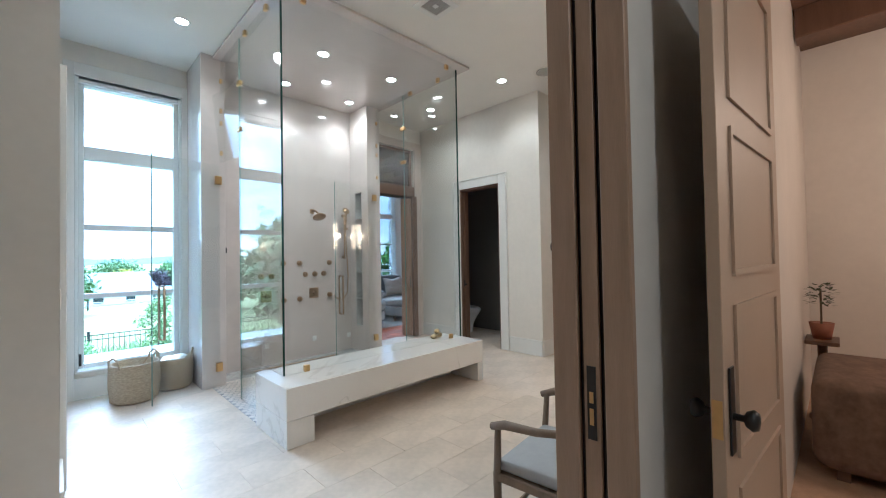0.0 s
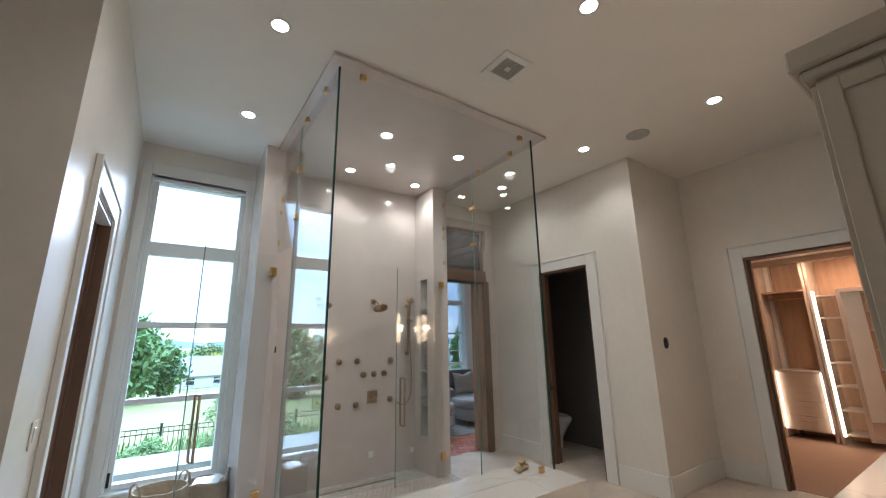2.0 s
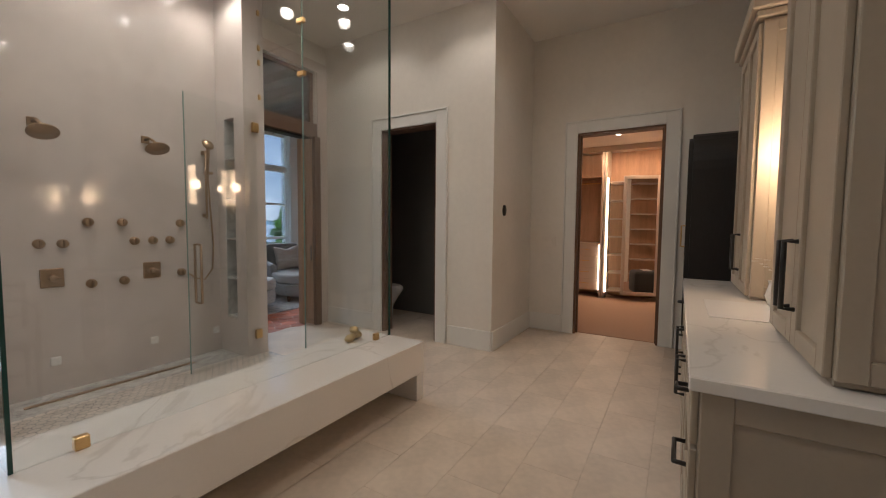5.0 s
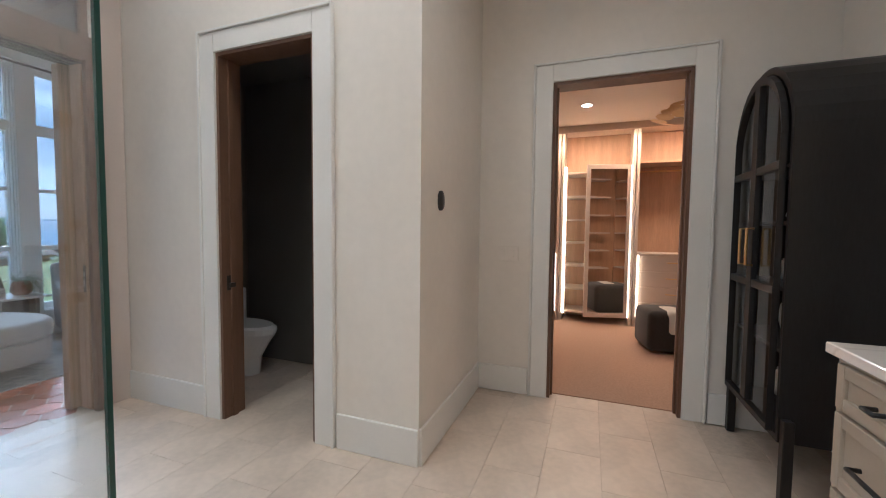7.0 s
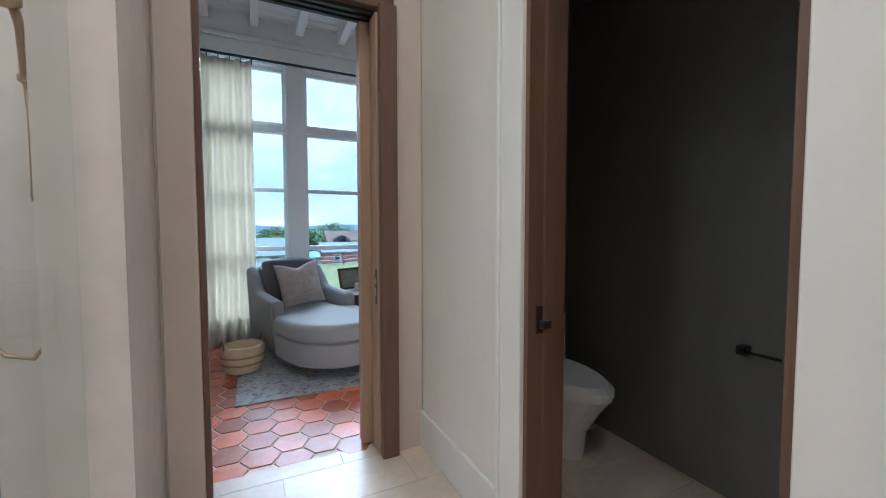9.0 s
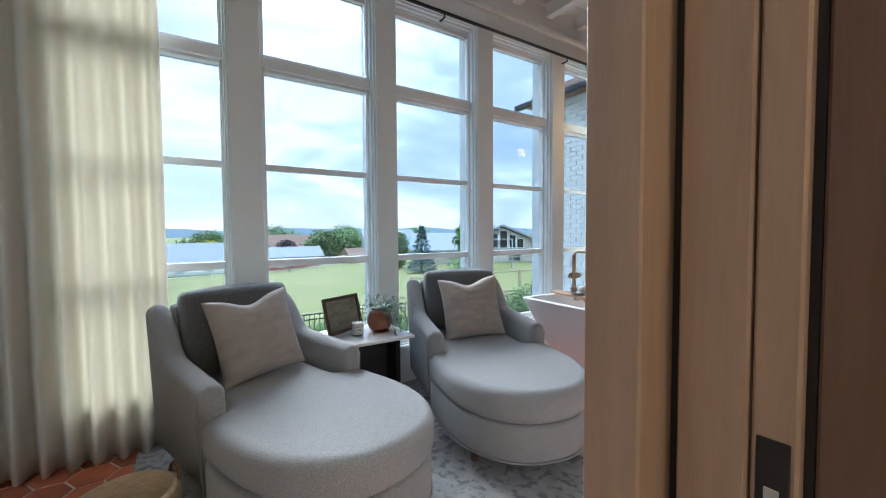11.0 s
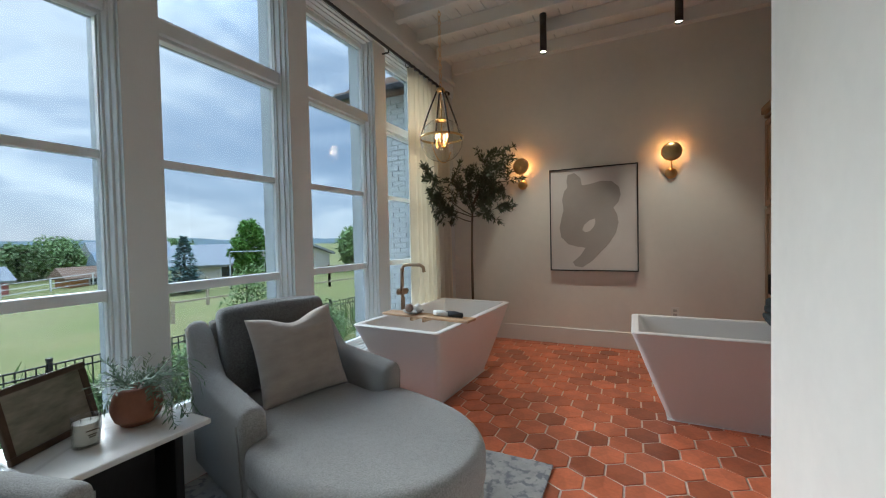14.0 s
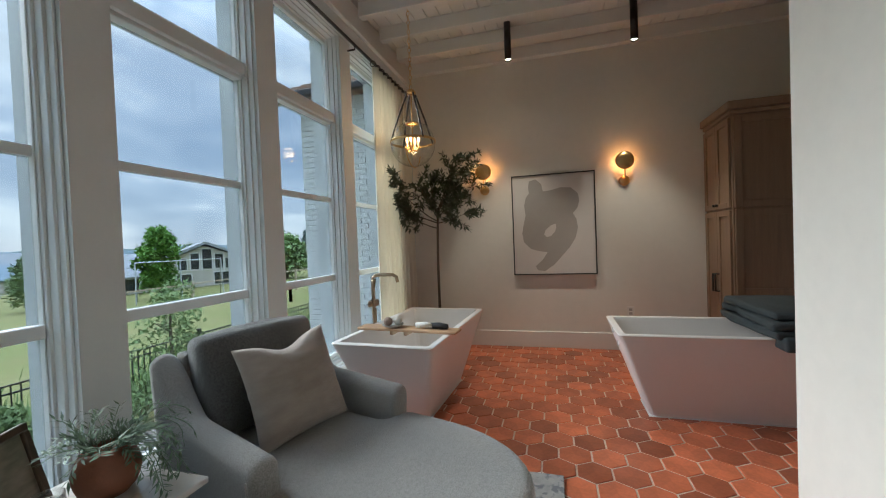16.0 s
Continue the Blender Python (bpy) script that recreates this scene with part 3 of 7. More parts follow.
for x in (GX0, GX1):
    part("glass_corner", boxes((x - 0.0065, x + 0.0065, GY - 0.0065, GY + 0.0065, 0.438, GZ1)), EDGE_G, enc, "dark glass edge")
for x, y in ((GX0, 4.123), (GX1, 4.103)):
    part("glass_edge", boxes((x - 0.006, x + 0.006, y - 0.003, y + 0.002, 0.01, GZ1)), mat("pale glass edge", (0.25, 0.38, 0.34), 0.15, var=0.1), enc)
# transoms over the doors
glass_panel("transom", enc, (GX1 - GT, GX1 + GT, 4.108, PY - 0.004, 2.44, 2.95))
glass_panel("transom", enc, (GX1 - GT, GX1 + GT, 4.108, PY - 0.004, 2.955, GZ1))
glass_panel("transom", enc, (GX0 - GT, GX0 + GT, 4.128, PY - 0.004, 3.20, GZ1))
tp = part("tilting_transom", boxes((-GT, GT, -0.30, 0.30, -0.36, 0.36)), GREEN_G, enc, "tilted open glass transom")
tp.matrix_basis = Matrix.Translation((GX0, 4.43, 2.80)) @ Euler((0, radians(-6.3), radians(9))).to_matrix().to_4x4()


def clip(x, y, z, dx, dy, dz, name="clip", m=BRASS):
    part(name, boxes((x - dx, x + dx, y - dy, y + dy, z - dz, z + dz), bevel=0.004), m, enc, "brass glass clip")


for x in (1.27, 2.99):
    clip(x, GY, 0.463, 0.024, 0.016, 0.026)
    clip(x, GY, GZ1 - 0.02, 0.024, 0.016, 0.026)
for x in (GX0, GX1):
    for y in (3.42, 3.95):
        clip(x, y, GZ1 - 0.02, 0.016, 0.024, 0.026)
    for z in (3.06, 2.60):
        clip(x, 4.115, z + 0.06, 0.018, 0.045, 0.022)
    for z in (3.35, 3.02, 2.88, 2.55):
        clip(x, PY + 0.004, z, 0.014, 0.018, 0.026)


def glass_door(hx, ang, label):
    """A hinged glass door; ang: where its free edge points, degrees from +x."""
    d = empty("shower_door", label, "door", hx, PY - 0.03, 0, ang)
    part("pane", boxes((0.01, 0.66, -0.005, 0.005, 0.015, 2.40)), GREEN_G, d)
    part("edge", boxes((0.655, 0.661, -0.0052, 0.0052, 0.015, 2.40)), mat("door glass edge", (0.20, 0.30, 0.27), 0.15, var=0.1), d)
    part("pull_handle", tube(bmesh.new(), [(0.575, 0.008, 0.62), (0.575, 0.05, 0.62), (0.575, 0.05, 1.13), (0.575, 0.008, 1.13)], 0.011, 8), BRONZE, d, "bronze ladder pull", smooth=True)
    part("pull_handle", tube(bmesh.new(), [(0.575, -0.008, 0.62), (0.575, -0.05, 0.62), (0.575, -0.05, 1.13), (0.575, -0.008, 1.13)], 0.011, 8), BRONZE, d, "bronze ladder pull", smooth=True)
    for z in (0.22, 2.24):
        part("hinge", boxes((-0.012, 0.05, -0.018, 0.018, z - 0.045, z + 0.045), bevel=0.004), BRASS, d, "square brass hinge")
    return d


glass_door(1.06, 196, "clear glass shower door swung open into the room")
glass_door(3.10, 180, "clear glass shower door swung into the shower")

# small control on the tiled pier
sc = empty("shower_control", "small black shower control with a blue display", "control", 1.123, 4.80, 1.48)
part("body", boxes((0, 0.014, -0.05, 0.05, -0.03, 0.03), bevel=0.004), BLACK, sc)
part("display", lathe(bmesh.new(), [(0, 0.0), (0.018, 0.0)], 20), glow_mat("blue display", (0.1, 0.3, 1.0), 1.5), sc).matrix_basis = pose(0.016, 0, 0, 0, 90, 0)


def body_jet(x, z):
    e = empty("body_jet", "round bronze shower body jet on the tiled wall", "shower fitting", x, YN - 0.012, z, group="body jets")
    b = lathe(bmesh.new(), [(0.0, 0.04), (0.026, 0.04), (0.03, 0.035), (0.03, 0.012), (0.036, 0.008), (0.036, 0.0)], 18)
    part("rosette", b, BRONZE, e, smooth=True).matrix_basis = pose(0, 0, 0, 90)
    part("lever", boxes((-0.007, 0.007, -0.058, -0.03, -0.028, 0.028), bevel=0.003), BRONZE, e)


for x, z in ((1.948, 1.315), (2.171, 1.315), (2.619, 1.313), (2.254, 1.156), (2.393, 1.157), (2.529, 1.158), (1.66, 1.15), (1.792, 1.148), (1.952, 0.821), (2.171, 0.82), (2.619, 0.85)):
    body_jet(x, z)


def valve(x, z):
    e = empty("shower_valve", "square bronze shower valve plate", "shower fitting", x, YN - 0.012, z, group="valve plates")
    part("plate", boxes((-0.068, 0.068, -0.012, 0, -0.072, 0.072), bevel=0.005), BRONZE, e)
    part("knob", lathe(bmesh.new(), [(0, 0.05), (0.02, 0.05), (0.023, 0.045), (0.023, 0.01)], 16), BRONZE, e, smooth=True).matrix_basis = pose(0, 0, 0, 90)
    part("lever", boxes((0.015, 0.05, -0.055, -0.04, -0.006, 0.006), bevel=0.002), BRONZE, e)


valve(2.378, 0.891)
valve(1.722, 0.89)


def shower_head(x, z):
    e = empty("rain_shower", "bronze shower head on a short wall arm", "shower head", x, YN - 0.012, z, group="shower heads")
    part("wall_plate", boxes((-0.032, 0.032, -0.012, 0, -0.032, 0.032), bevel=0.004), BRONZE, e)
    part("arm", tube(bmesh.new(), [(0, -0.01, 0), (0, -0.10, 0.0), (0, -0.17, -0.03), (0, -0.21, -0.07)], 0.011, 8), BRONZE, e, smooth=True)
    h = part("spray_head", lathe(bmesh.new(), [(0.012, 0.03), (0.03, 0.02), (0.085, 0.004), (0.088, -0.008), (0.0, -0.012)], 24), BRONZE, e, smooth=True)
    h.matrix_basis = pose(0, -0.225, -0.095, -28)


shower_head(2.36, 2.04)
shower_head(1.66, 2.04)

hs = empty("hand_shower", "bronze hand shower on a slide rail with hose", "shower fitting", 2.84, YN - 0.012, 0)
part("rail", tube(bmesh.new(), [(0, -0.06, 1.36), (0, -0.06, 2.02)], 0.011, 8), BRONZE, hs, smooth=True)
for z in (1.39, 2.0):
    part("bracket", boxes((-0.014, 0.014, -0.06, 0, z - 0.02, z + 0.02), bevel=0.003), BRONZE, hs)
part("handset", tube(bmesh.new(), [(0, -0.09, 1.80), (0, -0.11, 1.98), (-0.01, -0.125, 2.05)], [0.011, 0.014, 0.016], 10), BRONZE, hs, smooth=True)
part("rose", lathe(bmesh.new(), [(0, 0.02), (0.03, 0.016), (0.055, 0.0), (0.05, -0.01), (0, -0.012)], 20), BRONZE, hs, smooth=True).matrix_basis = pose(-0.01, -0.135, 2.07, 65)
part("slider", boxes((-0.02, 0.05, -0.10, -0.045, 1.79, 1.82), bevel=0.004), BRONZE, hs)
part("hose", tube(bmesh.new(), [(0, -0.09, 1.79), (0.02, -0.08, 1.5), (0.05, -0.07, 1.1), (0.04, -0.06, 0.86), (-0.03, -0.05, 0.76), (-0.11, -0.04, 0.78), (-0.16, -0.02, 0.83)], 0.008, 8), BRONZE, hs, smooth=True)
for x, z in ((2.378, 0.251), (2.93, 0.22), (1.72, 0.25)):
    e = empty("foot_jet", "small square chrome jet low on the tiled wall", "shower fitting", x, YN - 0.012, z, group="foot jets")
    part("plate", boxes((-0.032, 0.032, -0.014, 0, -0.034, 0.034), bevel=0.008, seg=2), PORC, e)

# sponge on the bench
SP = mat("natural sea sponge", (0.52, 0.40, 0.20), 0.95, var=0.3, scale=40, fine=120, bump=0.9, bscale=90)
def loofah(x, y, z, s, rz):
    bm = bmesh.new()
    bmesh.ops.create_icosphere(bm, subdivisions=3, radius=1)
    for v in bm.verts:
        k = 1 + 0.12 * noise.noise(v.co * 2.3 + Vector((x * 9, 0, 0)))
        v.co = Vector((v.co.x * s[0], v.co.y * s[1], v.co.z * s[2] + s[2])) * k
    ob = link("bath_sponge", bm, SP, None, "", True)
    ob.matrix_basis = pose(x, y, z, 0, 0, rz)
    tagged(ob, "pale tan natural sea sponge on the quartz bench", "sponge", "sponges on the bench")


loofah(2.86, 3.25, 0.436, (0.075, 0.035, 0.026), 25)
loofah(2.94, 3.27, 0.436, (0.05, 0.04, 0.028), -10)
loofah(2.91, 3.262, 0.488, (0.055, 0.035, 0.024), 40)


def seagrass_basket(x, y, r, h, rz, cloth=False):
    e = empty("laundry_basket", "round woven seagrass basket with loop handles" + (" holding a white towel" if cloth else ""), "basket", x, y, 0, rz, group="baskets by the window")
    prof = [(0, 0.004), (r * 0.80, 0.0), (r * 0.86, 0.012)]
    n = 15
    for i in range(n):
        z = 0.012 + (h - 0.02) * (i + 0.5) / n
        rr = r * (0.86 + 0.14 * math.sin(math.pi * (0.15 + 0.6 * i / n)))
        prof += [(rr + 0.006, z), (rr, z + (h - 0.02) / n * 0.5)]
    prof += [(r * 0.97, h), (r * 0.92, h), (r * 0.90, h * 0.5), (r * 0.82, 0.03), (0, 0.028)]
    part("body", lathe(bmesh.new(), prof, 40), WICKER, e, smooth=True)
    for s in (-1, 1):
        part("handle", tube(bmesh.new(), [(s * r * 0.93, -0.07, h - 0.03), (s * r * 0.97, -0.06, h + 0.05), (s * r * 0.97, 0, h + 0.085), (s * r * 0.97, 0.06, h + 0.05), (s * r * 0.93, 0.07, h - 0.03)], 0.009, 8), WICKER, e, smooth=True)
    if cloth:
        bm = bmesh.new()
        bmesh.ops.create_grid(bm, x_segments=14, y_segments=14, size=r * 0.62)
        for v in bm.verts:
            v.co.z = h - 0.02 + 0.03 * noise.noise(v.co * 9) + 0.03 * (1 - (v.co.x ** 2 + v.co.y ** 2) / (r * r))
        part("towel", bm, CERAMIC, e, "folded white towel", smooth=True)
    return e


b1 = seagrass_basket(0.345, 4.93, 0.205, 0.375, 30)
part("stick", tube(bmesh.new(), [(-0.06, 0.05, 0.1), (0.12, -0.02, 0.40)], 0.007, 6), BRONZE, b1)
seagrass_basket(0.705, 5.11, 0.175, 0.325, -20, True)

# ---------- small wall things ----------
th = empty("thermostat", "black oval wall thermostat", "thermostat", 4.72, 2.80, 1.48)
tb = lathe(bmesh.new(), [(0, 0.022), (0.028, 0.022), (0.034, 0.016), (0.034, 0.0)], 24)
for v in tb.verts:
    v.co.y *= 1.75
part("body", tb, BLACK, th, smooth=True).matrix_basis = pose(0, 0, 0, 90)


def switch_plate(x, y, z, face, gangs=2):
    e = empty("light_switch", "white rocker switch plate on the plaster wall", "switch", x, y, z, {"-x": -90, "+x": 90, "-y": 0}[face], group="switch plates")
    w = 0.036 * gangs + 0.012
    part("plate", boxes((-w, w, -0.007, 0, -0.058, 0.058), bevel=0.002), PLASTER, e)
    for i in range(gangs):
        u = -w + 0.024 + i * 0.072
        part("rocker", boxes((u, u + 0.036, -0.011, -0.006, -0.03, 0.03), bevel=0.002), PLASTER, e)


switch_plate(XCL, 2.56, 1.12, "-x")
switch_plate(XW, 3.13, 1.16, "+x", 1)

# ---------- vanity ----------


def shaker(parent, name, axis, a0, a1, z0, z1, face, out, material, rail=0.055, label=""):
    """A framed panel: rails and stiles proud of a sunk field. axis 'x': it spans x, at y = face, facing by the sign of out."""
    t = 0.02 * out
    lo, hi = min(face, face + t), max(face, face + t)
    flo, fhi = min(face, face + t * 0.35), max(face, face + t * 0.35)
    def dim(u0, u1, v0, v1, w0, w1):
        return (u0, u1, w0, w1, v0, v1) if axis == "x" else (w0, w1, u0, u1, v0, v1)
    bm = boxes(dim(a0, a0 + rail, z0, z1, lo, hi), dim(a1 - rail, a1, z0, z1, lo, hi), dim(a0 + rail, a1 - rail, z0, z0 + rail, lo, hi), dim(a0 + rail, a1 - rail, z1 - rail, z1, lo, hi), bevel=0.003)
    box(bm, *dim(a0 + rail, a1 - rail, z0 + rail, z1 - rail, flo, fhi))
    return part(name, bm, material, parent, label)


def bar_pull(parent, x, y, z, length, vertical=True, along="x"):
    h = length / 2
    if vertical:
        pts = [(x, y, z - h), (x, y + 0.035, z - h), (x, y + 0.035, z + h), (x, y, z + h)]
    else:
        pts = [(x - h, y, z), (x - h, y + 0.035, z), (x + h, y + 0.035, z), (x + h, y, z)]
    part("handle", tube(bmesh.new(), pts, 0.008, 8), BLACK, parent, "black bar handle", smooth=True)


VX0, VX1, VYF = 2.0, 4.35, 1.09
van = empty("vanity_cabinet", "long greige painted vanity with drawers and doors", "cabinet", 0, 0, 0)
part("body", boxes((VX0 + 0.022, VX1 - 0.02, YV + 0.002, VYF, 0.10, 0.868)), CABPAINT, van)
part("plinth", boxes((VX0 + 0.08, VX1 - 0.06, YV + 0.002, VYF - 0.06, 0.0, 0.10)), CABPAINT, van)
shaker(van, "end_panel", "y", YV + 0.01, VYF - 0.002, 0.105, 0.866, VX0 + 0.022, -1, CABPAINT, 0.075)
shaker(van, "end_panel", "y", YV + 0.01, VYF - 0.002, 0.105, 0.866, VX1 - 0.02, 1, CABPAINT, 0.075)
for u in (VX0 + 0.03, VX1 - 0.03):
    part("foot", boxes((u - 0.03, u + 0.03, VYF - 0.065, VYF - 0.005, 0.0, 0.10), bevel=0.004), CABPAINT, van)
for x0, x1 in ((2.04, 2.52), (3.83, 4.31)):
    for z0, z1 in ((0.69, 0.85), (0.41, 0.675), (0.12, 0.395)):
        dr = shaker(van, "drawer", "x", x0, x1, z0, z1, VYF, 1, CABPAINT, 0.045)
        bar_pull(dr, (x0 + x1) / 2, VYF + 0.02, (z0 + z1) / 2, 0.16 if z0 < 0.6 else 0.05, False)
for x0, x1 in ((2.54, 2.86), (2.87, 3.19), (3.20, 3.50), (3.51, 3.81)):
    dr = shaker(van, "door", "x", x0, x1, 0.12, 0.85, VYF, 1, CABPAINT, 0.055)
    bar_pull(dr, x1 - 0.03 if int(x0 * 100) % 2 == 0 else x0 + 0.03, VYF + 0.02, 0.62, 0.16)

ct = link("countertop", boxes((1.97, 4.37, YV + 0.001, 1.12, 0.870, 0.910), bevel=0.004), QUARTZ)
tagged(ct, "white veined quartz vanity top", "countertop")
bs = link("backsplash", boxes((1.99, 4.36, YV + 0.001, YV + 0.02, 0.911, 1.01), bevel=0.002), QUARTZ)
tagged(bs, "low white quartz backsplash", "backsplash")
sk = empty("sink", "white undermount basin in the vanity top", "sink", 3.1, 0.86, 0.911)
part("basin", boxes((-0.25, 0.25, -0.17, 0.17, 0.0005, 0.003), bevel=0.001), PORC, sk)
fa = empty("basin_faucet", "black metal basin faucet on the vanity", "faucet", 3.1, 0.65, 0.911)
part("spout", tube(bmesh.new(), [(0, 0, 0), (0, 0, 0.2)] + arc(0, 0.06, 0.2, 0.06, 180, 20, 8, "yz"), 0.012, 8), BLACK, fa, smooth=True)


def tower(x0, x1):
    e = empty("vanity_tower", "tall greige cabinet standing on the vanity top with a crown", "cabinet", 0, 0, 0, group="vanity towers")
    yf = 0.81
    part("body", boxes((x0 + 0.02, x1 - 0.02, YV + 0.022, yf, 0.912, 2.44), bevel=0.003), CABPAINT, e)
    for xs, o in ((x0 + 0.02, -1), (x1 - 0.02, 1)):
        shaker(e, "side_panel", "y", YV + 0.025, yf, 0.93, 2.42, xs, o, CABPAINT, 0.06)
    bm = boxes((x0 - 0.01, x1 + 0.01, YV + 0.002, yf + 0.035, 2.44, 2.48), (x0 - 0.035, x1 + 0.035, YV + 0.002, yf + 0.06, 2.48, 2.57), bevel=0.008)
    part("crown", bm, CABPAINT, e)
    xm = (x0 + x1) / 2
    for a, b, h in ((x0 + 0.025, xm - 0.002, xm - 0.035), (xm + 0.002, x1 - 0.025, xm + 0.035)):
        d = shaker(e, "door", "x", a, b, 0.93, 2.42, yf, 1, CABPAINT, 0.06)
        bar_pull(d, h, yf + 0.02, 1.16, 0.22)
    return e


tower(2.06, 2.80)
tower(3.47, 4.22)


def mirror_and_sconces():
    e = empty("vanity_mirror", "framed mirror over the basin", "mirror", 0, 0, 0)
    part("frame", boxes((2.83, 3.44, YV + 0.002, YV + 0.02, 1.08, 2.3), bevel=0.003), BLACK, e)
    m = mat("mirror silver", (0.9, 0.9, 0.9), 0.02, 1.0, var=0.0)
    part("glass", boxes((2.845, 3.425, YV + 0.021, YV + 0.024, 1.095, 2.285)), m, e)
    for x in (2.92, 3.35):
        s = empty("vanity_sconce", "slim glowing wall sconce beside the mirror", "wall lamp", x, YV + 0.03, 1.72, group="vanity sconces")
        part("arm", boxes((-0.012, 0.012, -0.004, 0.05, -0.015, 0.015), bevel=0.003), BRASS, s)
        part("shade", lathe(bmesh.new(), [(0, -0.2), (0.028, -0.2), (0.03, -0.19), (0.03, 0.19), (0.028, 0.2), (0, 0.2)], 16), glow_mat("sconce glow", (1.0, 0.62, 0.32), 4), s, smooth=True).matrix_basis = pose(0, 0.07, 0)
        lamp("sconce_lamp", "POINT", pose(x, YV + 0.16, 1.72), 1.1, (1.0, 0.62, 0.32), 0.05)


mirror_and_sconces()

fl = empty("flower_vase", "small white vase with white flowers on the vanity", "vase", 3.34, 0.72, 0.911)
part("vase", lathe(bmesh.new(), [(0, 0), (0.03, 0), (0.045, 0.05), (0.03, 0.11), (0.034, 0.13)], 16), CERAMIC, fl, smooth=True)
bm = bmesh.new()
for i in range(26):
    c = Vector((random.gauss(0, 0.035), random.gauss(0, 0.035), 0.17 + random.uniform(0, 0.07)))
    for k in range(5):
        a = k * 1.2566 + i
        p = c + Vector((math.cos(a), math.sin(a), 0.3)) * 0.016
        q2 = c + Vector((math.cos(a + 0.5), math.sin(a + 0.5), 0.1)) * 0.014
        bm.faces.new((bm.verts.new(c), bm.verts.new(p), bm.verts.new(q2)))
part("blossoms", bm, PORC, fl)

# ---------- black arched display cabinet ----------
ac = empty("arched_cabinet", "black arched display cabinet with glazed doors", "cabinet", 5.18, 0.62, 0)
AW, ASP, AR = 0.365, 1.82, 0.365
outl = [(-AW, 0.30)] + [(-AR * math.cos(radians(a)), ASP + AR * math.sin(radians(a))) for a in range(0, 181, 12)] + [(AW, 0.30)]


def arch_shell(bm, o, y0, y1):
    A = [bm.verts.new((x, y0, z)) for x, z in o]
    B = [bm.verts.new((x, y1, z)) for x, z in o]
    n = len(o)
    for i in range(n):
        j = (i + 1) % n
        bm.faces.new((A[i], A[j], B[j], B[i]))
    return A, B


bm = bmesh.new()
A, B = arch_shell(bm, outl, 0, 0.46)
bm.faces.new(A)
inn = [(x * 0.93, 0.33 + (z - 0.30) * 0.965) for x, z in outl]
A2, B2 = arch_shell(bm, inn, 0.03, 0.46)
bm.faces.new(A2[::-1])
for i in range(len(outl)):
    j = (i + 1) % len(outl)
    bm.faces.new((B[i], B[j], B2[j], B2[i]))
part("case", bm, BLACKWOOD, ac)
inn2 = [(x * 0.86, 0.36 + (z - 0.30) * 0.925) for x, z in outl]
bm = bmesh.new()
A, B = arch_shell(bm, [(x * 0.925, z) for x, z in inn], 0.461, 0.49)
A2, B2 = arch_shell(bm, inn2, 0.461, 0.49)
for i in range(len(outl)):
    j = (i + 1) % len(outl)
    bm.faces.new((B[i], B[j], B2[j], B2[i]))
    bm.faces.new((A[j], A[i], A2[i], A2[j]))
part("door_frame", bm, BLACKWOOD, ac)
part("mullion", boxes((-0.035, 0.035, 0.463, 0.492, 0.37, 2.10), bevel=0.003), BLACKWOOD, ac)
for z in (1.03, 1.64):
    part("cross_bar", boxes((-0.31, 0.31, 0.464, 0.49, z - 0.02, z + 0.02), bevel=0.003), BLACKWOOD, ac)
bm = bmesh.new()
bm.faces.new([bm.verts.new((x, 0.472, z)) for x, z in inn2])
part("glass", bm, CLEAR_G, ac)
for z in (0.72, 1.03, 1.36, 1.64):
    part("shelf", boxes((-0.335, 0.335, 0.035, 0.43, z - 0.009, z + 0.009)), BLACKWOOD, ac)
for x in (-0.385, 0.385):
    for y in (0.03, 0.43):
        part("leg", boxes((x - 0.022, x + 0.022, y - 0.022, y + 0.022, 0.0, 0.42), bevel=0.003), BLACKWOOD, ac)
for x in (-0.05, 0.05):
    part("handle", tube(bmesh.new(), [(x, 0.492, 1.13), (x, 0.525, 1.13), (x, 0.525, 1.33), (x, 0.492, 1.33)], 0.007, 8), BRASS, ac, "brass pull", smooth=True)
for x, z, s, h in ((-0.2, 0.73, 0.06, 0.16), (0.18, 0.73, 0.05, 0.2), (-0.15, 1.04, 0.05, 0.14), (0.2, 1.04, 0.07, 0.12), (-0.2, 1.37, 0.06, 0.17), (0.15, 1.37, 0.05, 0.1), (-0.22, 0.345, 0.08, 0.22), (0.2, 0.345, 0.07, 0.16), (0.02, 0.345, 0.06, 0.2)):
    v = empty("ceramic_jar", "white ceramic jar on a shelf in the black cabinet", "jar", 5.18 + x, 0.85, z, group="jars in the cabinet")
    part("body", lathe(bmesh.new(), [(0, 0), (s * 0.6, 0), (s, h * 0.4), (s * 0.8, h * 0.8), (s * 0.45, h * 0.92), (s * 0.5, h)], 18), CERAMIC, v, smooth=True)

# ---------- toilet room ----------
to = empty("toilet", "white one piece toilet with a bidet seat", "toilet", 5.15, 5.19, 0, 0)


def egg(bm, zs):
    """Rings of an egg shaped plan: (z, half width, front, back)."""
    rings = []
    for z, w, f, b in zs:
        rings.append([bm.verts.new((w * math.cos(a), (f if math.sin(a) < 0 else b) * math.sin(a) - 0.30, z)) for a in [2 * math.pi * k / 28 for k in range(28)]])
    for P, Q in zip(rings, rings[1:]):
        for k in range(28):
            bm.faces.new((P[k], P[(k + 1) % 28], Q[(k + 1) % 28], Q[k]))
    bm.faces.new(rings[0][::-1])
    bm.faces.new(rings[-1])
    return bm


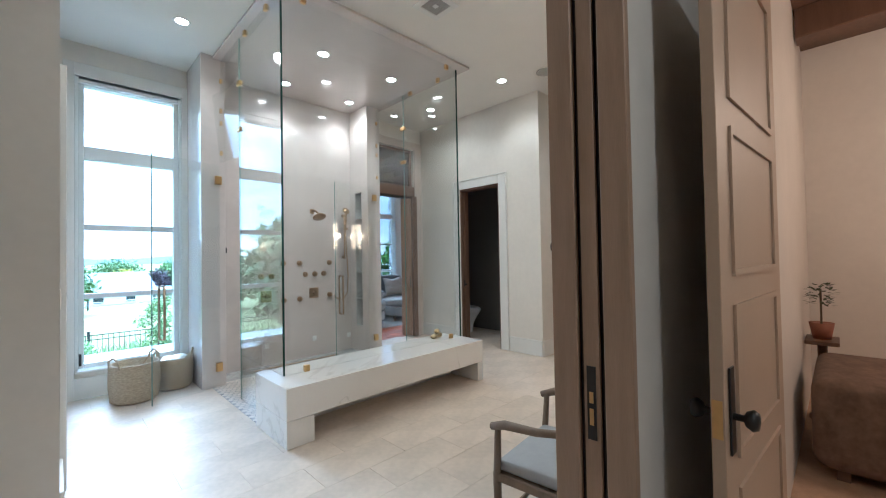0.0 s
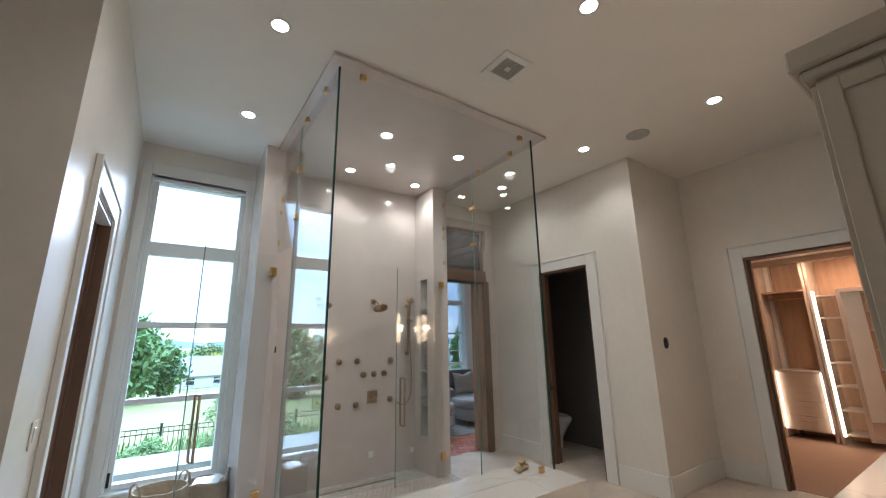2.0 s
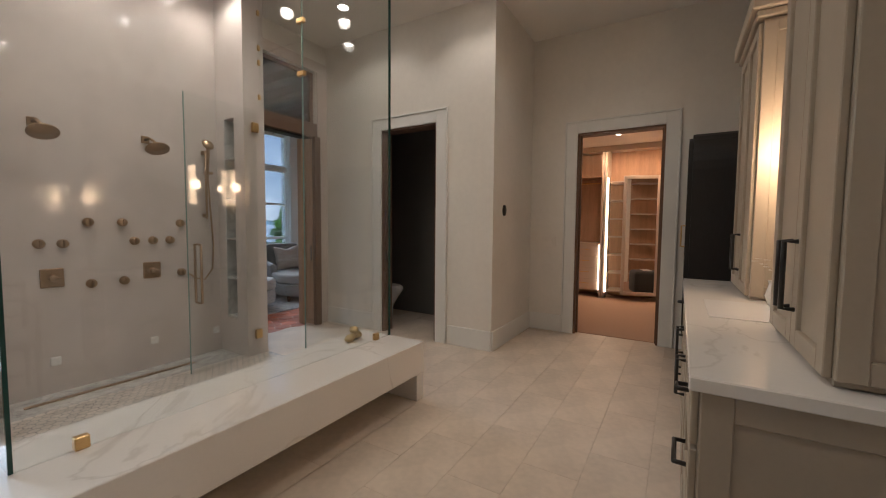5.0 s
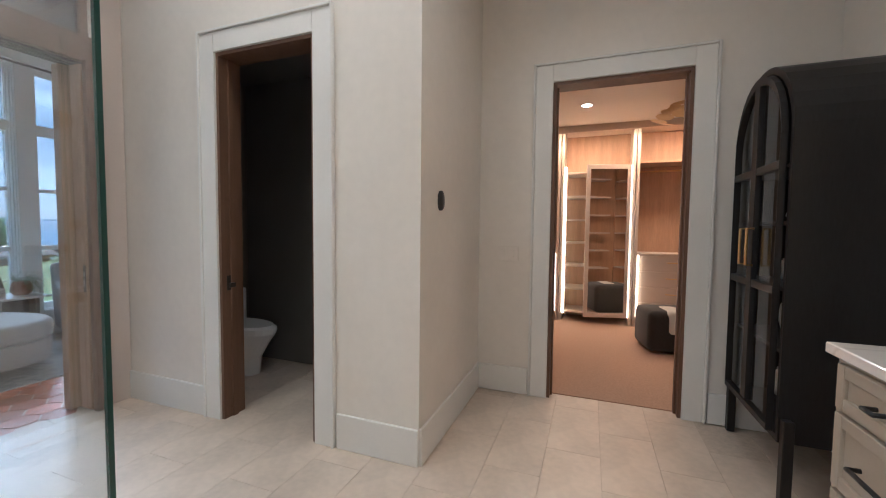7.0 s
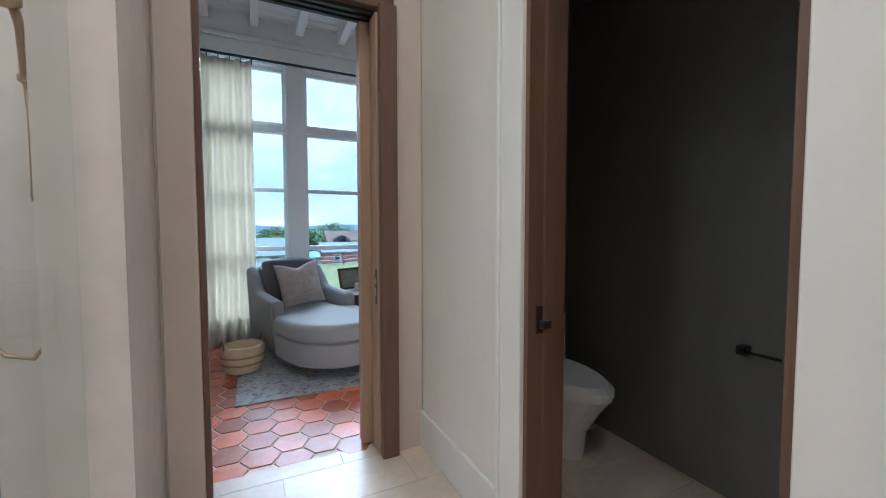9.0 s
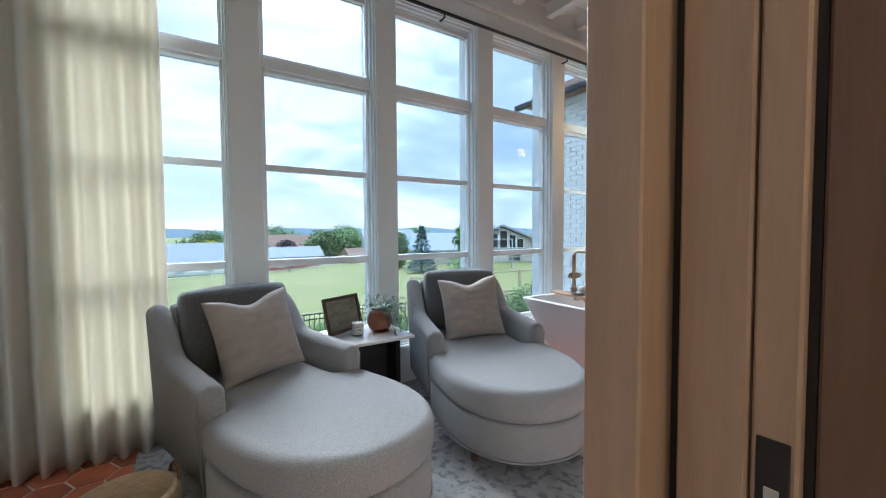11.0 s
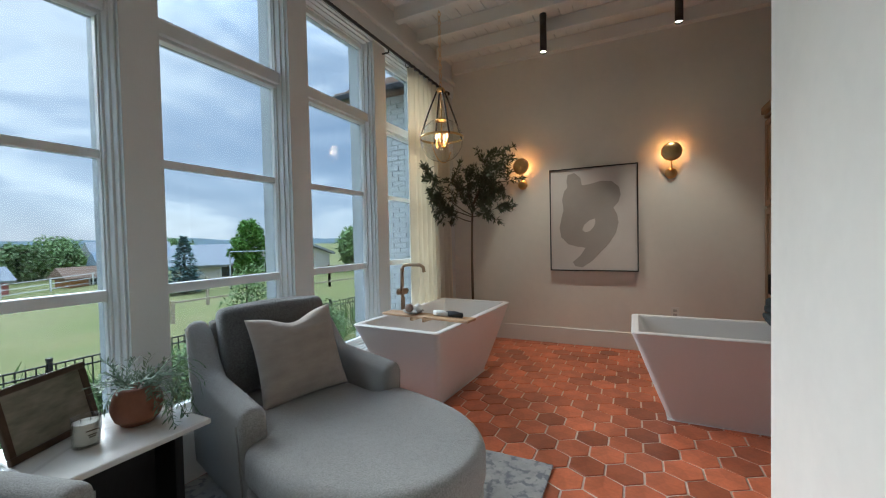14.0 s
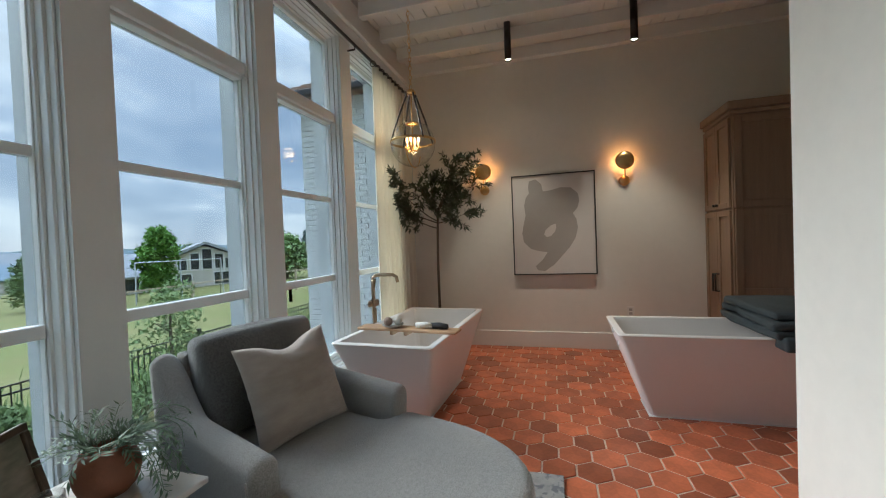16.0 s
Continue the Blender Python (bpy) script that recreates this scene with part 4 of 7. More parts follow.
part("bowl", egg(bmesh.new(), [(0.0, 0.115, 0.20, 0.28), (0.15, 0.12, 0.22, 0.28), (0.28, 0.16, 0.30, 0.28), (0.38, 0.185, 0.38, 0.28), (0.40, 0.185, 0.38, 0.28)]), PORC, to, smooth=False)
part("lid", egg(bmesh.new(), [(0.402, 0.19, 0.39, 0.28), (0.43, 0.19, 0.385, 0.28), (0.45, 0.17, 0.35, 0.26)]), PORC, to, "closed bidet seat lid")
part("tank", boxes((-0.19, 0.19, -0.19, -0.003, 0.38, 0.74), bevel=0.025, seg=3), PORC, to)
for z in (1.21, 1.52):
    p = empty("framed_picture", "small abstract picture in a black frame", "picture", 5.25, YN - 0.021, z, group="pictures over the toilet")
    part("frame", boxes((-0.13, 0.13, -0.022, 0, -0.13, -0.105), (-0.13, 0.13, -0.022, 0, 0.105, 0.13), (-0.13, -0.105, -0.022, 0, -0.105, 0.105), (0.105, 0.13, -0.022, 0, -0.105, 0.105), bevel=0.002), BLACK, p)
    part("mat_board", boxes((-0.105, 0.105, -0.010, 0, -0.105, 0.105)), SPECK, p)
    part("print", lathe(bmesh.new(), [(0, 0.0), (0.05, 0.0)], 14), DARKWALL, p).matrix_basis = pose(0, -0.012, 0, 90)
ph = empty("paper_holder", "black toilet paper holder on the wall", "paper holder", 5.533, 4.1, 0.72)
part("post", boxes((-0.05, 0, -0.02, 0.02, -0.02, 0.02), bevel=0.003), BLACK, ph)
part("bar", tube(bmesh.new(), [(-0.05, 0.0, 0), (-0.05, -0.15, 0)], 0.007, 8), BLACK, ph, smooth=True)
la = empty("door_latch", "black latch plate on the stained oak jamb", "latch", XWC + 0.05, 4.243, 0.93)
part("plate", boxes((-0.018, 0.018, -0.004, 0, -0.05, 0.05), bevel=0.001), BLACK, la)
part("catch", boxes((-0.01, 0.03, -0.03, -0.004, -0.03, 0.0), bevel=0.003), BLACK, la)

# ---------- closet ----------
CX = 8.40
PAINT_CL = mat("closet drawer paint", (0.55, 0.47, 0.40), 0.5, var=0.04, scale=4)


def closet_unit(y0, y1, kind, label):
    e = empty("closet_unit", label, "wardrobe", 0, 0, 0)
    part("side_panel", boxes((CX, CX + 0.5, y0, y0 + 0.04, 0.002, 2.72), bevel=0.002), PAINT_CL, e)
    part("side_panel", boxes((CX, CX + 0.5, y1 - 0.04, y1, 0.002, 2.72), bevel=0.002), PAINT_CL, e)
    part("back_panel", boxes((CX + 0.48, CX + 0.498, y0 + 0.04, y1 - 0.04, 0.002, 2.72)), OAK_CL, e)
    if kind == "drawers":
        part("carcass", boxes((CX + 0.05, CX + 0.478, y0 + 0.042, y1 - 0.042, 0.12, 0.98)), PAINT_CL, e)
        part("top", boxes((CX + 0.01, CX + 0.478, y0 + 0.042, y1 - 0.042, 0.982, 1.012), bevel=0.003), PAINT_CL, e)
        for i in range(4):
            z = 0.135 + i * 0.212
            d = part("drawer", boxes((CX + 0.028, CX + 0.049, y0 + 0.06, y1 - 0.06, z, z + 0.203), bevel=0.003), PAINT_CL, e)
            m = (y0 + y1) / 2
            part("handle", tube(bmesh.new(), [(CX + 0.03, m - 0.09, z + 0.12), (CX + 0.0, m - 0.09, z + 0.12), (CX + 0.0, m + 0.09, z + 0.12), (CX + 0.03, m + 0.09, z + 0.12)], 0.006, 6), BRASS, d, "brass bar handle")
        part("shelf", boxes((CX + 0.03, CX + 0.478, y0 + 0.042, y1 - 0.042, 2.22, 2.25), bevel=0.003), OAK_CL, e)
        part("hanging_rail", tube(bmesh.new(), [(CX + 0.22, y0 + 0.04, 2.13), (CX + 0.22, y1 - 0.04, 2.13)], 0.013, 8), BRASS, e, "brass hanging rail", smooth=True)
        part("light_strip", boxes((CX - 0.004, CX + 0.006, y0 + 0.042, y0 + 0.058, 0.14, 0.98)), LEDGLOW, e, "glowing warm light strip")
        part("light_strip", boxes((CX - 0.004, CX + 0.006, y1 - 0.058, y1 - 0.042, 0.14, 0.98)), LEDGLOW, e, "glowing warm light strip")
    else:
        part("light_strip", boxes((CX - 0.008, CX + 0.004, y0 + 0.042, y0 + 0.075, 0.12, 2.2)), LEDGLOW, e, "glowing warm light strip")
        part("light_strip", boxes((CX - 0.008, CX + 0.004, y1 - 0.075, y1 - 0.042, 0.12, 2.2)), LEDGLOW, e, "glowing warm light strip")
        for i in range(7):
            z = 0.13 + i * 0.33
            part("shelf", boxes((CX + 0.01, CX + 0.478, y0 + 0.08, y1 - 0.08, z, z + 0.022), bevel=0.002), PAINT_CL, e)
    return e


closet_unit(2.37, 3.0, "drawers", "closet bay with four drawers, shelf and hanging rail")
tw = closet_unit(1.40, 2.36, "shelves", "closet tower of shelves edged by glowing light strips")
closet_unit(0.42, 1.39, "drawers", "closet bay with four drawers, shelf and hanging rail")
md = empty("mirror_door", "mirrored closet door standing ajar", "mirror", CX - 0.02, 1.46, 0, 106)
part("frame", boxes((0, 0.05, -0.02, 0.02, 0.12, 2.2), (0.53, 0.58, -0.02, 0.02, 0.12, 2.2), (0.05, 0.53, -0.02, 0.02, 0.12, 0.18), (0.05, 0.53, -0.02, 0.02, 2.14, 2.2), bevel=0.003), PAINT_CL, md)
part("mirror", boxes((0.05, 0.53, -0.006, 0.012, 0.18, 2.14)), mat("closet mirror", (0.88, 0.88, 0.88), 0.02, 1.0, var=0.0), md)
struct("closet_soffit", boxes((CX - 0.05, 9.69, -1.19, 2.96, 2.724, 2.748), (CX - 0.12, CX - 0.05, -1.19, 2.96, 2.66, 2.748)), PAINT_CL, "painted soffit over the closet bays", "soffit")
struct("cove_light", boxes((CX - 0.035, CX - 0.02, -1.1, 2.94, 2.705, 2.72)), LEDGLOW, "warm cove light strip", "light strip")
lamp("closet_cove", "AREA", look((CX - 0.2, 1.2, 2.62), (CX + 0.1, 1.2, 0)), 10, (1.0, 0.54, 0.26), 2.6, size_y=0.1)
downlight(7.4, 2.03, 2.75, 2.6)
downlight(6.6, 0.9, 2.75, 2.0)
# shelving on the near side of the closet, seen in the mirror
for y0 in (-0.6, 0.2):
    e = empty("closet_shelves", "oak closet shelves against the wall", "wardrobe", 0, 0, 0, group="near closet shelves")
    part("back_panel", boxes((5.80, 5.82, y0, y0 + 0.5, 0.01, 2.6)), OAK_CL, e)
    for i in range(7):
        part("shelf", boxes((5.82, 6.12, y0 + 0.01, y0 + 0.5, 0.2 + i * 0.35, 0.225 + i * 0.35)), PAINT_CL, e)
ot = empty("closet_ottoman", "black upholstered ottoman with a pale throw on the carpet", "ottoman", 7.42, 1.13, 0.003, 12)
part("body", boxes((-0.25, 0.25, -0.30, 0.27, 0.02, 0.46), bevel=0.07, seg=4), mat("black velvet", (0.014, 0.013, 0.012), 0.9, var=0.3, scale=40, sheen=0.2), ot, smooth=True)
part("throw", boxes((-0.257, 0.10, -0.12, 0.10, 0.20, 0.468), bevel=0.05, seg=3), LINEN, ot, "pale folded throw", smooth=True)
gl = empty("closet_pendant", "ruffled pale ceiling lamp in the closet", "ceiling light", 7.3, 1.05, 2.75)
bm = bmesh.new()
for ring, (r, z) in enumerate(((0.30, -0.28), (0.22, -0.20), (0.14, -0.13))):
    for k in range(9):
        a = 2 * math.pi * k / 9 + ring * 0.35
        c = Vector((r * 0.55 * math.cos(a), r * 0.55 * math.sin(a), z))
        t1, t2 = Vector((-math.sin(a), math.cos(a), 0)), Vector((math.cos(a), math.sin(a), 0.25))
        vs = [bm.verts.new(c + 0.09 * math.sin(q) * t1 + (0.5 + 0.5 * -math.cos(q)) * r * 0.55 * t2) for q in [i * math.pi / 5 for i in range(10)]]
        bm.faces.new(vs)
part("petals", bm, mat("gilt petals", (0.55, 0.40, 0.20), 0.4, 0.4, var=0.1), gl)
part("stem", tube(bmesh.new(), [(0, 0, 0), (0, 0, -0.3)], 0.012, 8), BRASS, gl, smooth=True)

# ---------- pocket doors to the sunroom ----------
pd = empty("pocket_door_frame", "stained oak pocket door frame with a glazed transom", "door frame", 0, 0, 0)
pd["kind"] = "structure"
part("header", boxes((DX0 - 0.01, DX1 + 0.01, YN - 0.012, YS + 0.006, 2.425, 2.60), bevel=0.004), OAK_DK, pd, "dark stained oak header beam")
for i in range(3):
    part("track", boxes((DX0 + 0.02, DX1 - 0.02, YN + 0.03 + i * 0.05, YN + 0.055 + i * 0.05, 2.405, 2.424)), BLACK, pd, "black door track")
part("jamb", boxes((DX0 - 0.008, DX0 + 0.018, YN - 0.01, YN + 0.012, 0, 2.424), bevel=0.002), OAK_DK, pd)
part("jamb", boxes((DX1 - 0.018, DX1 + 0.008, YN - 0.01, YN + 0.012, 0, 2.424), bevel=0.002), OAK_DK, pd)
part("transom_frame", boxes((DX0 + 0.001, DX0 + 0.05, YN + 0.05, YN + 0.10, 2.602, 3.248), (DX1 - 0.05, DX1 - 0.001, YN + 0.05, YN + 0.10, 2.602, 3.248), (DX0 + 0.05, DX1 - 0.05, YN + 0.05, YN + 0.10, 3.20, 3.248), bevel=0.003), OAK_DK, pd)
part("transom_pane", boxes((DX0 + 0.05, DX1 - 0.05, YN + 0.072, YN + 0.078, 2.602, 3.20)), WIN_G, pd)
part("casing", boxes((DX1 + 0.009, XWC - 0.004, YN - 0.022, YN - 0.001, 0, 3.38), (DX0 - 0.15, DX0 - 0.009, YN - 0.022, YN - 0.001, 0, 3.38), (DX0 - 0.009, DX1 + 0.009, YN - 0.022, YN - 0.001, 3.252, 3.38), bevel=0.003), mat("mushroom casing paint", (0.56, 0.49, 0.44), 0.45, var=0.04, scale=3), pd, "mushroom painted casing")


def pocket_leaf(x0, x1, y0, y1, label, plate=None):
    e = empty("pocket_door", label, "door", 0, 0, 0, group="pocket doors")
    part("slab", boxes((x0, x1, y0, y1, 0.012, 2.402), bevel=0.003), OAK, e)
    if plate:
        px, s, dy = plate
        y0, y1 = y0 + dy, y1 + dy
        part("edge_plate", boxes((min(px, px + s * 0.003), max(px, px + s * 0.003), (y0 + y1) / 2 - 0.014, (y0 + y1) / 2 + 0.014, 0.845, 1.035), bevel=0.001), BLACK, e, "black edge pull plate")
        for za, zb in ((0.89, 0.935), (0.955, 0.985)):
            part("bolt_slot", boxes((min(px, px + s * 0.005), max(px, px + s * 0.005), (y0 + y1) / 2 - 0.006, (y0 + y1) / 2 + 0.006, za, zb)), SPECK, e)


pocket_leaf(4.122, 4.265, 5.335, 5.412, "pale grey oak pocket door slid into the wall")
pocket_leaf(4.176, 4.250, 5.249, 5.320, "grey brown oak pocket door slid into the wall")
pocket_leaf(4.176, 4.250, 5.207, 5.246, "grey brown oak pocket door with a black edge plate", (4.176, -1, 0.0))
# Black sheet behind the leaves paints the shade of the open slot.
part("slot_shade_sheet", boxes((4.192, 4.2, 5.199, 5.334, 0.012, 2.402)), BLACK, pd, "black sheet standing in for the slot's shade")
part("door_stop", boxes((4.186, 4.278, 5.150, 5.1975, 0, 2.424), bevel=0.003), OAK_DK, pd)
pocket_leaf(3.34, 3.367, 5.300, 5.368, "pale grey oak pocket door slid into the wall")
pocket_leaf(3.34, 3.365, 5.236, 5.292, "pale grey oak pocket door with a black edge plate", (3.365, 1, 0.0))

# ---------- sunroom windows and trim ----------
OPEN = [(3.12, 3.95), (4.13, 4.965), (5.14, 5.975), (6.155, 6.984), (7.17, 8.00)]
YW0, YW1 = 7.95, 8.24
edges = [2.60] + [v for o in OPEN for v in o] + [XA]
wn_b = bmesh.new()
for a, b in zip(edges[::2], edges[1::2]):
    box(wn_b, a, b, YW0, YW1, 0.0, ZS + 0.1)
for a, b in OPEN:
    box(wn_b, a, b, YW0, YW1, 0.0, 0.30)
    box(wn_b, a, b, YW0, YW1, 3.12, ZS + 0.1)
struct("wall_window", wn_b, WINPAINT, "white painted wall of tall windows", "wall")
for k, (a, b) in enumerate(OPEN):
    w = empty("window_%d" % (k + 2), "tall white framed window in four panes", "window", 0, 0, 0)
    w["kind"] = "structure"
    g0, g1 = a + 0.045, b - 0.038
    bm = bmesh.new()
    for s, (d0, d1) in enumerate(((7.972, 8.02), (8.005, 8.06), (8.045, 8.12))):
        t = 0.012 * (s + 1)
        box(bm, a + 0.001, a + t, d0, d1, 0.301, 3.119, bevel=0.002)
        box(bm, b - t, b - 0.001, d0, d1, 0.301, 3.119, bevel=0.002)
        box(bm, a + t, b - t, d0, d1, 3.119 - t, 3.119, bevel=0.002)
        box(bm, a + t, b - t, d0, d1, 0.301, 0.301 + t * 1.6, bevel=0.002)
    part("stepped_frame", bm, WINPAINT, w)
    part("window_frame", boxes((a + 0.036, g0 + 0.004, 8.06, 8.11, 0.36, 3.08), (g1 - 0.004, b - 0.036, 8.06, 8.11, 0.36, 3.08), (g0, g1, 8.06, 8.11, 0.34, 0.385), (g0, g1, 8.06, 8.11, 3.046, 3.085), bevel=0.003), WINPAINT, w)
    part("transom_bar", boxes((g0, g1, 8.035, 8.12, 2.352, 2.470), bevel=0.004), WINPAINT, w)
    part("transom_lip", boxes((a + 0.024, b - 0.024, 8.01, 8.034, 2.37, 2.452), bevel=0.006), WINPAINT, w)
    part("muntin", boxes((g0, g1, 8.07, 8.11, 1.688, 1.730), bevel=0.003), WINPAINT, w)
    part("meeting_rail", boxes((g0, g1, 8.055, 8.115, 1.010, 1.062), bevel=0.003), WINPAINT, w)
    for z0, z1 in ((0.385, 1.010), (1.062, 1.688), (1.730, 2.352), (2.470, 3.046)):
        p = part("pane", boxes((g0 - 0.002, g1 + 0.002, 8.088, 8.094, z0 - 0.002, z1 + 0.002)), WIN_G, w)
        p.visible_shadow = False
    part("window_sill", boxes((a + 0.002, b - 0.002, YW0 - 0.012, 8.0, 0.285, 0.31), bevel=0.004), WINPAINT, w)
struct("trim_head", boxes((2.61, XA - 0.002, YW0 - 0.02, YW0 - 0.001, 3.125, 3.27), bevel=0.004), WINPAINT, "white head casing over the windows", "trim")
struct("trim_cornice", boxes((2.61, XA - 0.002, YW0 - 0.05, YW0 - 0.001, 3.275, 3.33), bevel=0.01), WINPAINT, "white moulding over the windows", "trim")
for x0, x1, y0, y1 in ((XA - 0.02, XA, 4.68, 7.94), (4.28, 5.66, YS, YS + 0.018), (2.60, 2.618, 7.56, 7.94), (2.60, 2.618, YS, 6.09)):
    struct("baseboard", boxes((x0, x1, y0, y1, 0, 0.19), bevel=0.004), TRIM, "tall pale painted baseboard", "baseboard")
for a, b in zip([2.60] + [o[1] for o in OPEN], [o[0] for o in OPEN] + [XA]):
    struct("baseboard", boxes((a, b, YW0 - 0.016, YW0 - 0.001, 0, 0.17), bevel=0.003), WINPAINT, "white painted baseboard", "baseboard")

# boarded ceiling with beams
cb = bmesh.new()
y = 3.21
while y < 7.95:
    box(cb, 2.60 if y > YS else 5.68, XA, y + 0.004, y + 0.126, ZS - 0.004, ZS + 0.018)
    y += 0.13
struct("ceiling_boards", cb, TRIM, "white tongue and groove boards", "ceiling")
for k in range(14):
    x = 8.652 - 0.46 * k
    struct("ceiling_beam", boxes((x, x + 0.085, 3.21 if x > 5.7 else YS + 0.001, YW0 - 0.051, 3.42, ZS - 0.005), bevel=0.005), TRIM, "white painted ceiling beam", "beam")


def pin_spot(x, y):
    e = empty("cylinder_spot", "slim black cylinder ceiling spotlight, lit", "ceiling light", x, y, ZS - 0.004, group="black ceiling spots")
    part("can", lathe(bmesh.new(), [(0.03, -0.385), (0.034, -0.39), (0.034, 0.0), (0.0, 0.0)], 20), BLACK, e, smooth=True)
    part("lens", lathe(bmesh.new(), [(0.0, -0.375), (0.03, -0.375)], 20), LAMPGLOW, e, "glowing lens")
    lamp("spot_lamp", "SPOT", pose(x, y, 3.15), 20, (1.0, 0.86, 0.68), 0.03, 70)


pin_spot(8.09, 6.62)
pin_spot(8.09, 5.42)
speaker(4.05, 6.3, ZS - 0.004)

# ---------- curtains ----------


def linen_mat():
    m = bpy.data.materials["cream linen curtain"]
    n, l = m.node_tree.nodes, m.node_tree.links
    b = n["Principled BSDF"]
    t, x = n.new("ShaderNodeBsdfTranslucent"), n.new("ShaderNodeMixShader")
    t.inputs[0].default_value = (0.86, 0.81, 0.69, 1)
    x.inputs[0].default_value = 0.45
    l.new(b.outputs[0], x.inputs[1])
    l.new(t.outputs[0], x.inputs[2])
    l.new(x.outputs[0], n["Material Output"].inputs[0])


linen_mat()


def curtain(p0, p1, z0, z1, folds, amp, label, seed):
    rnd = random.Random(seed)
    p0, p1 = Vector(p0), Vector(p1)
    d = (p1 - p0)
    nrm = Vector((-d.y, d.x)).normalized()
    n, rows = folds * 12, 26
    ph = [rnd.uniform(-0.5, 0.5) for _ in range(folds + 2)]
    am = [rnd.uniform(0.65, 1.25) for _ in range(folds + 2)]
    bm = bmesh.new()
    grid = []
    for r in range(rows + 1):
        v = r / rows
        row = []
        for i in range(n + 1):
            u = i / n
            f = u * folds
            k = int(f)
            a = amp * (am[k] * (1 - (f - k)) + am[k + 1] * (f - k)) * (0.55 + 0.45 * (1 - v))
            s = math.sin(2 * math.pi * (f + 0.12 * ph[k] * (1 - v)))
            off = a * (abs(s) ** 0.7) * (1 if s > 0 else -1)
            side = 0.012 * math.sin(9 * v + k * 1.7) * (1 - v)
            q = p0 + d * (u + side * 0.2) + nrm * off
            row.append(bm.verts.new((q.x, q.y, z0 + (z1 - z0) * v)))
        grid.append(row)
    for A, B in zip(grid, grid[1:]):
        for i in range(n):
            bm.faces.new((A[i], A[i + 1], B[i + 1], B[i]))
    e = empty("curtain", label, "curtain", 0, 0, 0, group="linen curtains")
    c = part("drape", bm, LINEN, e, smooth=True)
    sol = c.modifiers.new("cloth", "SOLIDIFY")
    sol.thickness = 0.003
    for i in range(folds + 1):
        q = p0 + d * (i / folds)
        ring = part("ring", tube(bmesh.new(), arc(q.x, q.y, z1 + 0.012, 0.028, 0, 360, 14, "yz" if abs(d.x) > abs(d.y) else "xz"), 0.004, 6), BLACK, e, "black curtain ring")
    return e


curtain((2.78, 7.86), (3.60, 7.86), 0.012, 3.03, 8, 0.05, "floor length cream linen curtain drawn beside the window", 3)
curtain((7.42, 7.84), (8.32, 7.84), 0.012, 3.03, 9, 0.05, "floor length cream linen curtain behind the bathtub", 5)
curtain((2.78, 6.38), (2.78, 7.46), 0.012, 3.03, 10, 0.05, "floor length cream linen curtain along the side wall", 7)


def rod(p0, p1, hooks):
    e = empty("curtain_rod", "slim black curtain rod on brackets", "curtain rod", 0, 0, 0, group="curtain rods")
    part("pole", tube(bmesh.new(), [p0, p1], 0.014, 10), BLACK, e, smooth=True)
    for q in (p0, p1):
        b = bmesh.new()
        bmesh.ops.create_uvsphere(b, u_segments=12, v_segments=8, radius=0.024)
        part("finial", b, BLACK, e, smooth=True).matrix_basis = Matrix.Translation(q)
    for x, y, nx, ny in hooks:
        part("bracket", tube(bmesh.new(), [(x, y, p0[2]), (x, y, p0[2] - 0.04), (x + nx, y + ny, p0[2] - 0.04)], 0.009, 6), BLACK, e)


rod((2.70, 7.86, 3.075), (8.42, 7.86, 3.075), [(x, 7.86, 0, 0.07) for x in (3.6, 5.55, 7.1)])
rod((2.78, 5.9, 3.075), (2.78, 7.70, 3.075), [(2.78, 6.3, -0.17, 0)])
sw = empty("window_7", "tall white framed side window", "window", 0, 0, 0)
sw["kind"] = "structure"
part("window_frame", boxes((2.50, 2.56, 6.101, 6.16, 0.151, 3.199), (2.50, 2.56, 7.49, 7.549, 0.151, 3.199), (2.50, 2.56, 6.16, 7.49, 0.151, 0.21), (2.50, 2.56, 6.16, 7.49, 3.14, 3.199), (2.50, 2.56, 6.80, 6.86, 0.21, 3.14), bevel=0.004), WINPAINT, sw)
for y0, y1 in ((6.16, 6.80), (6.86, 7.49)):
    part("pane", boxes((2.527, 2.533, y0, y1, 0.21, 3.14)), WIN_G, sw).visible_shadow = False

# ---------- chaise chairs ----------


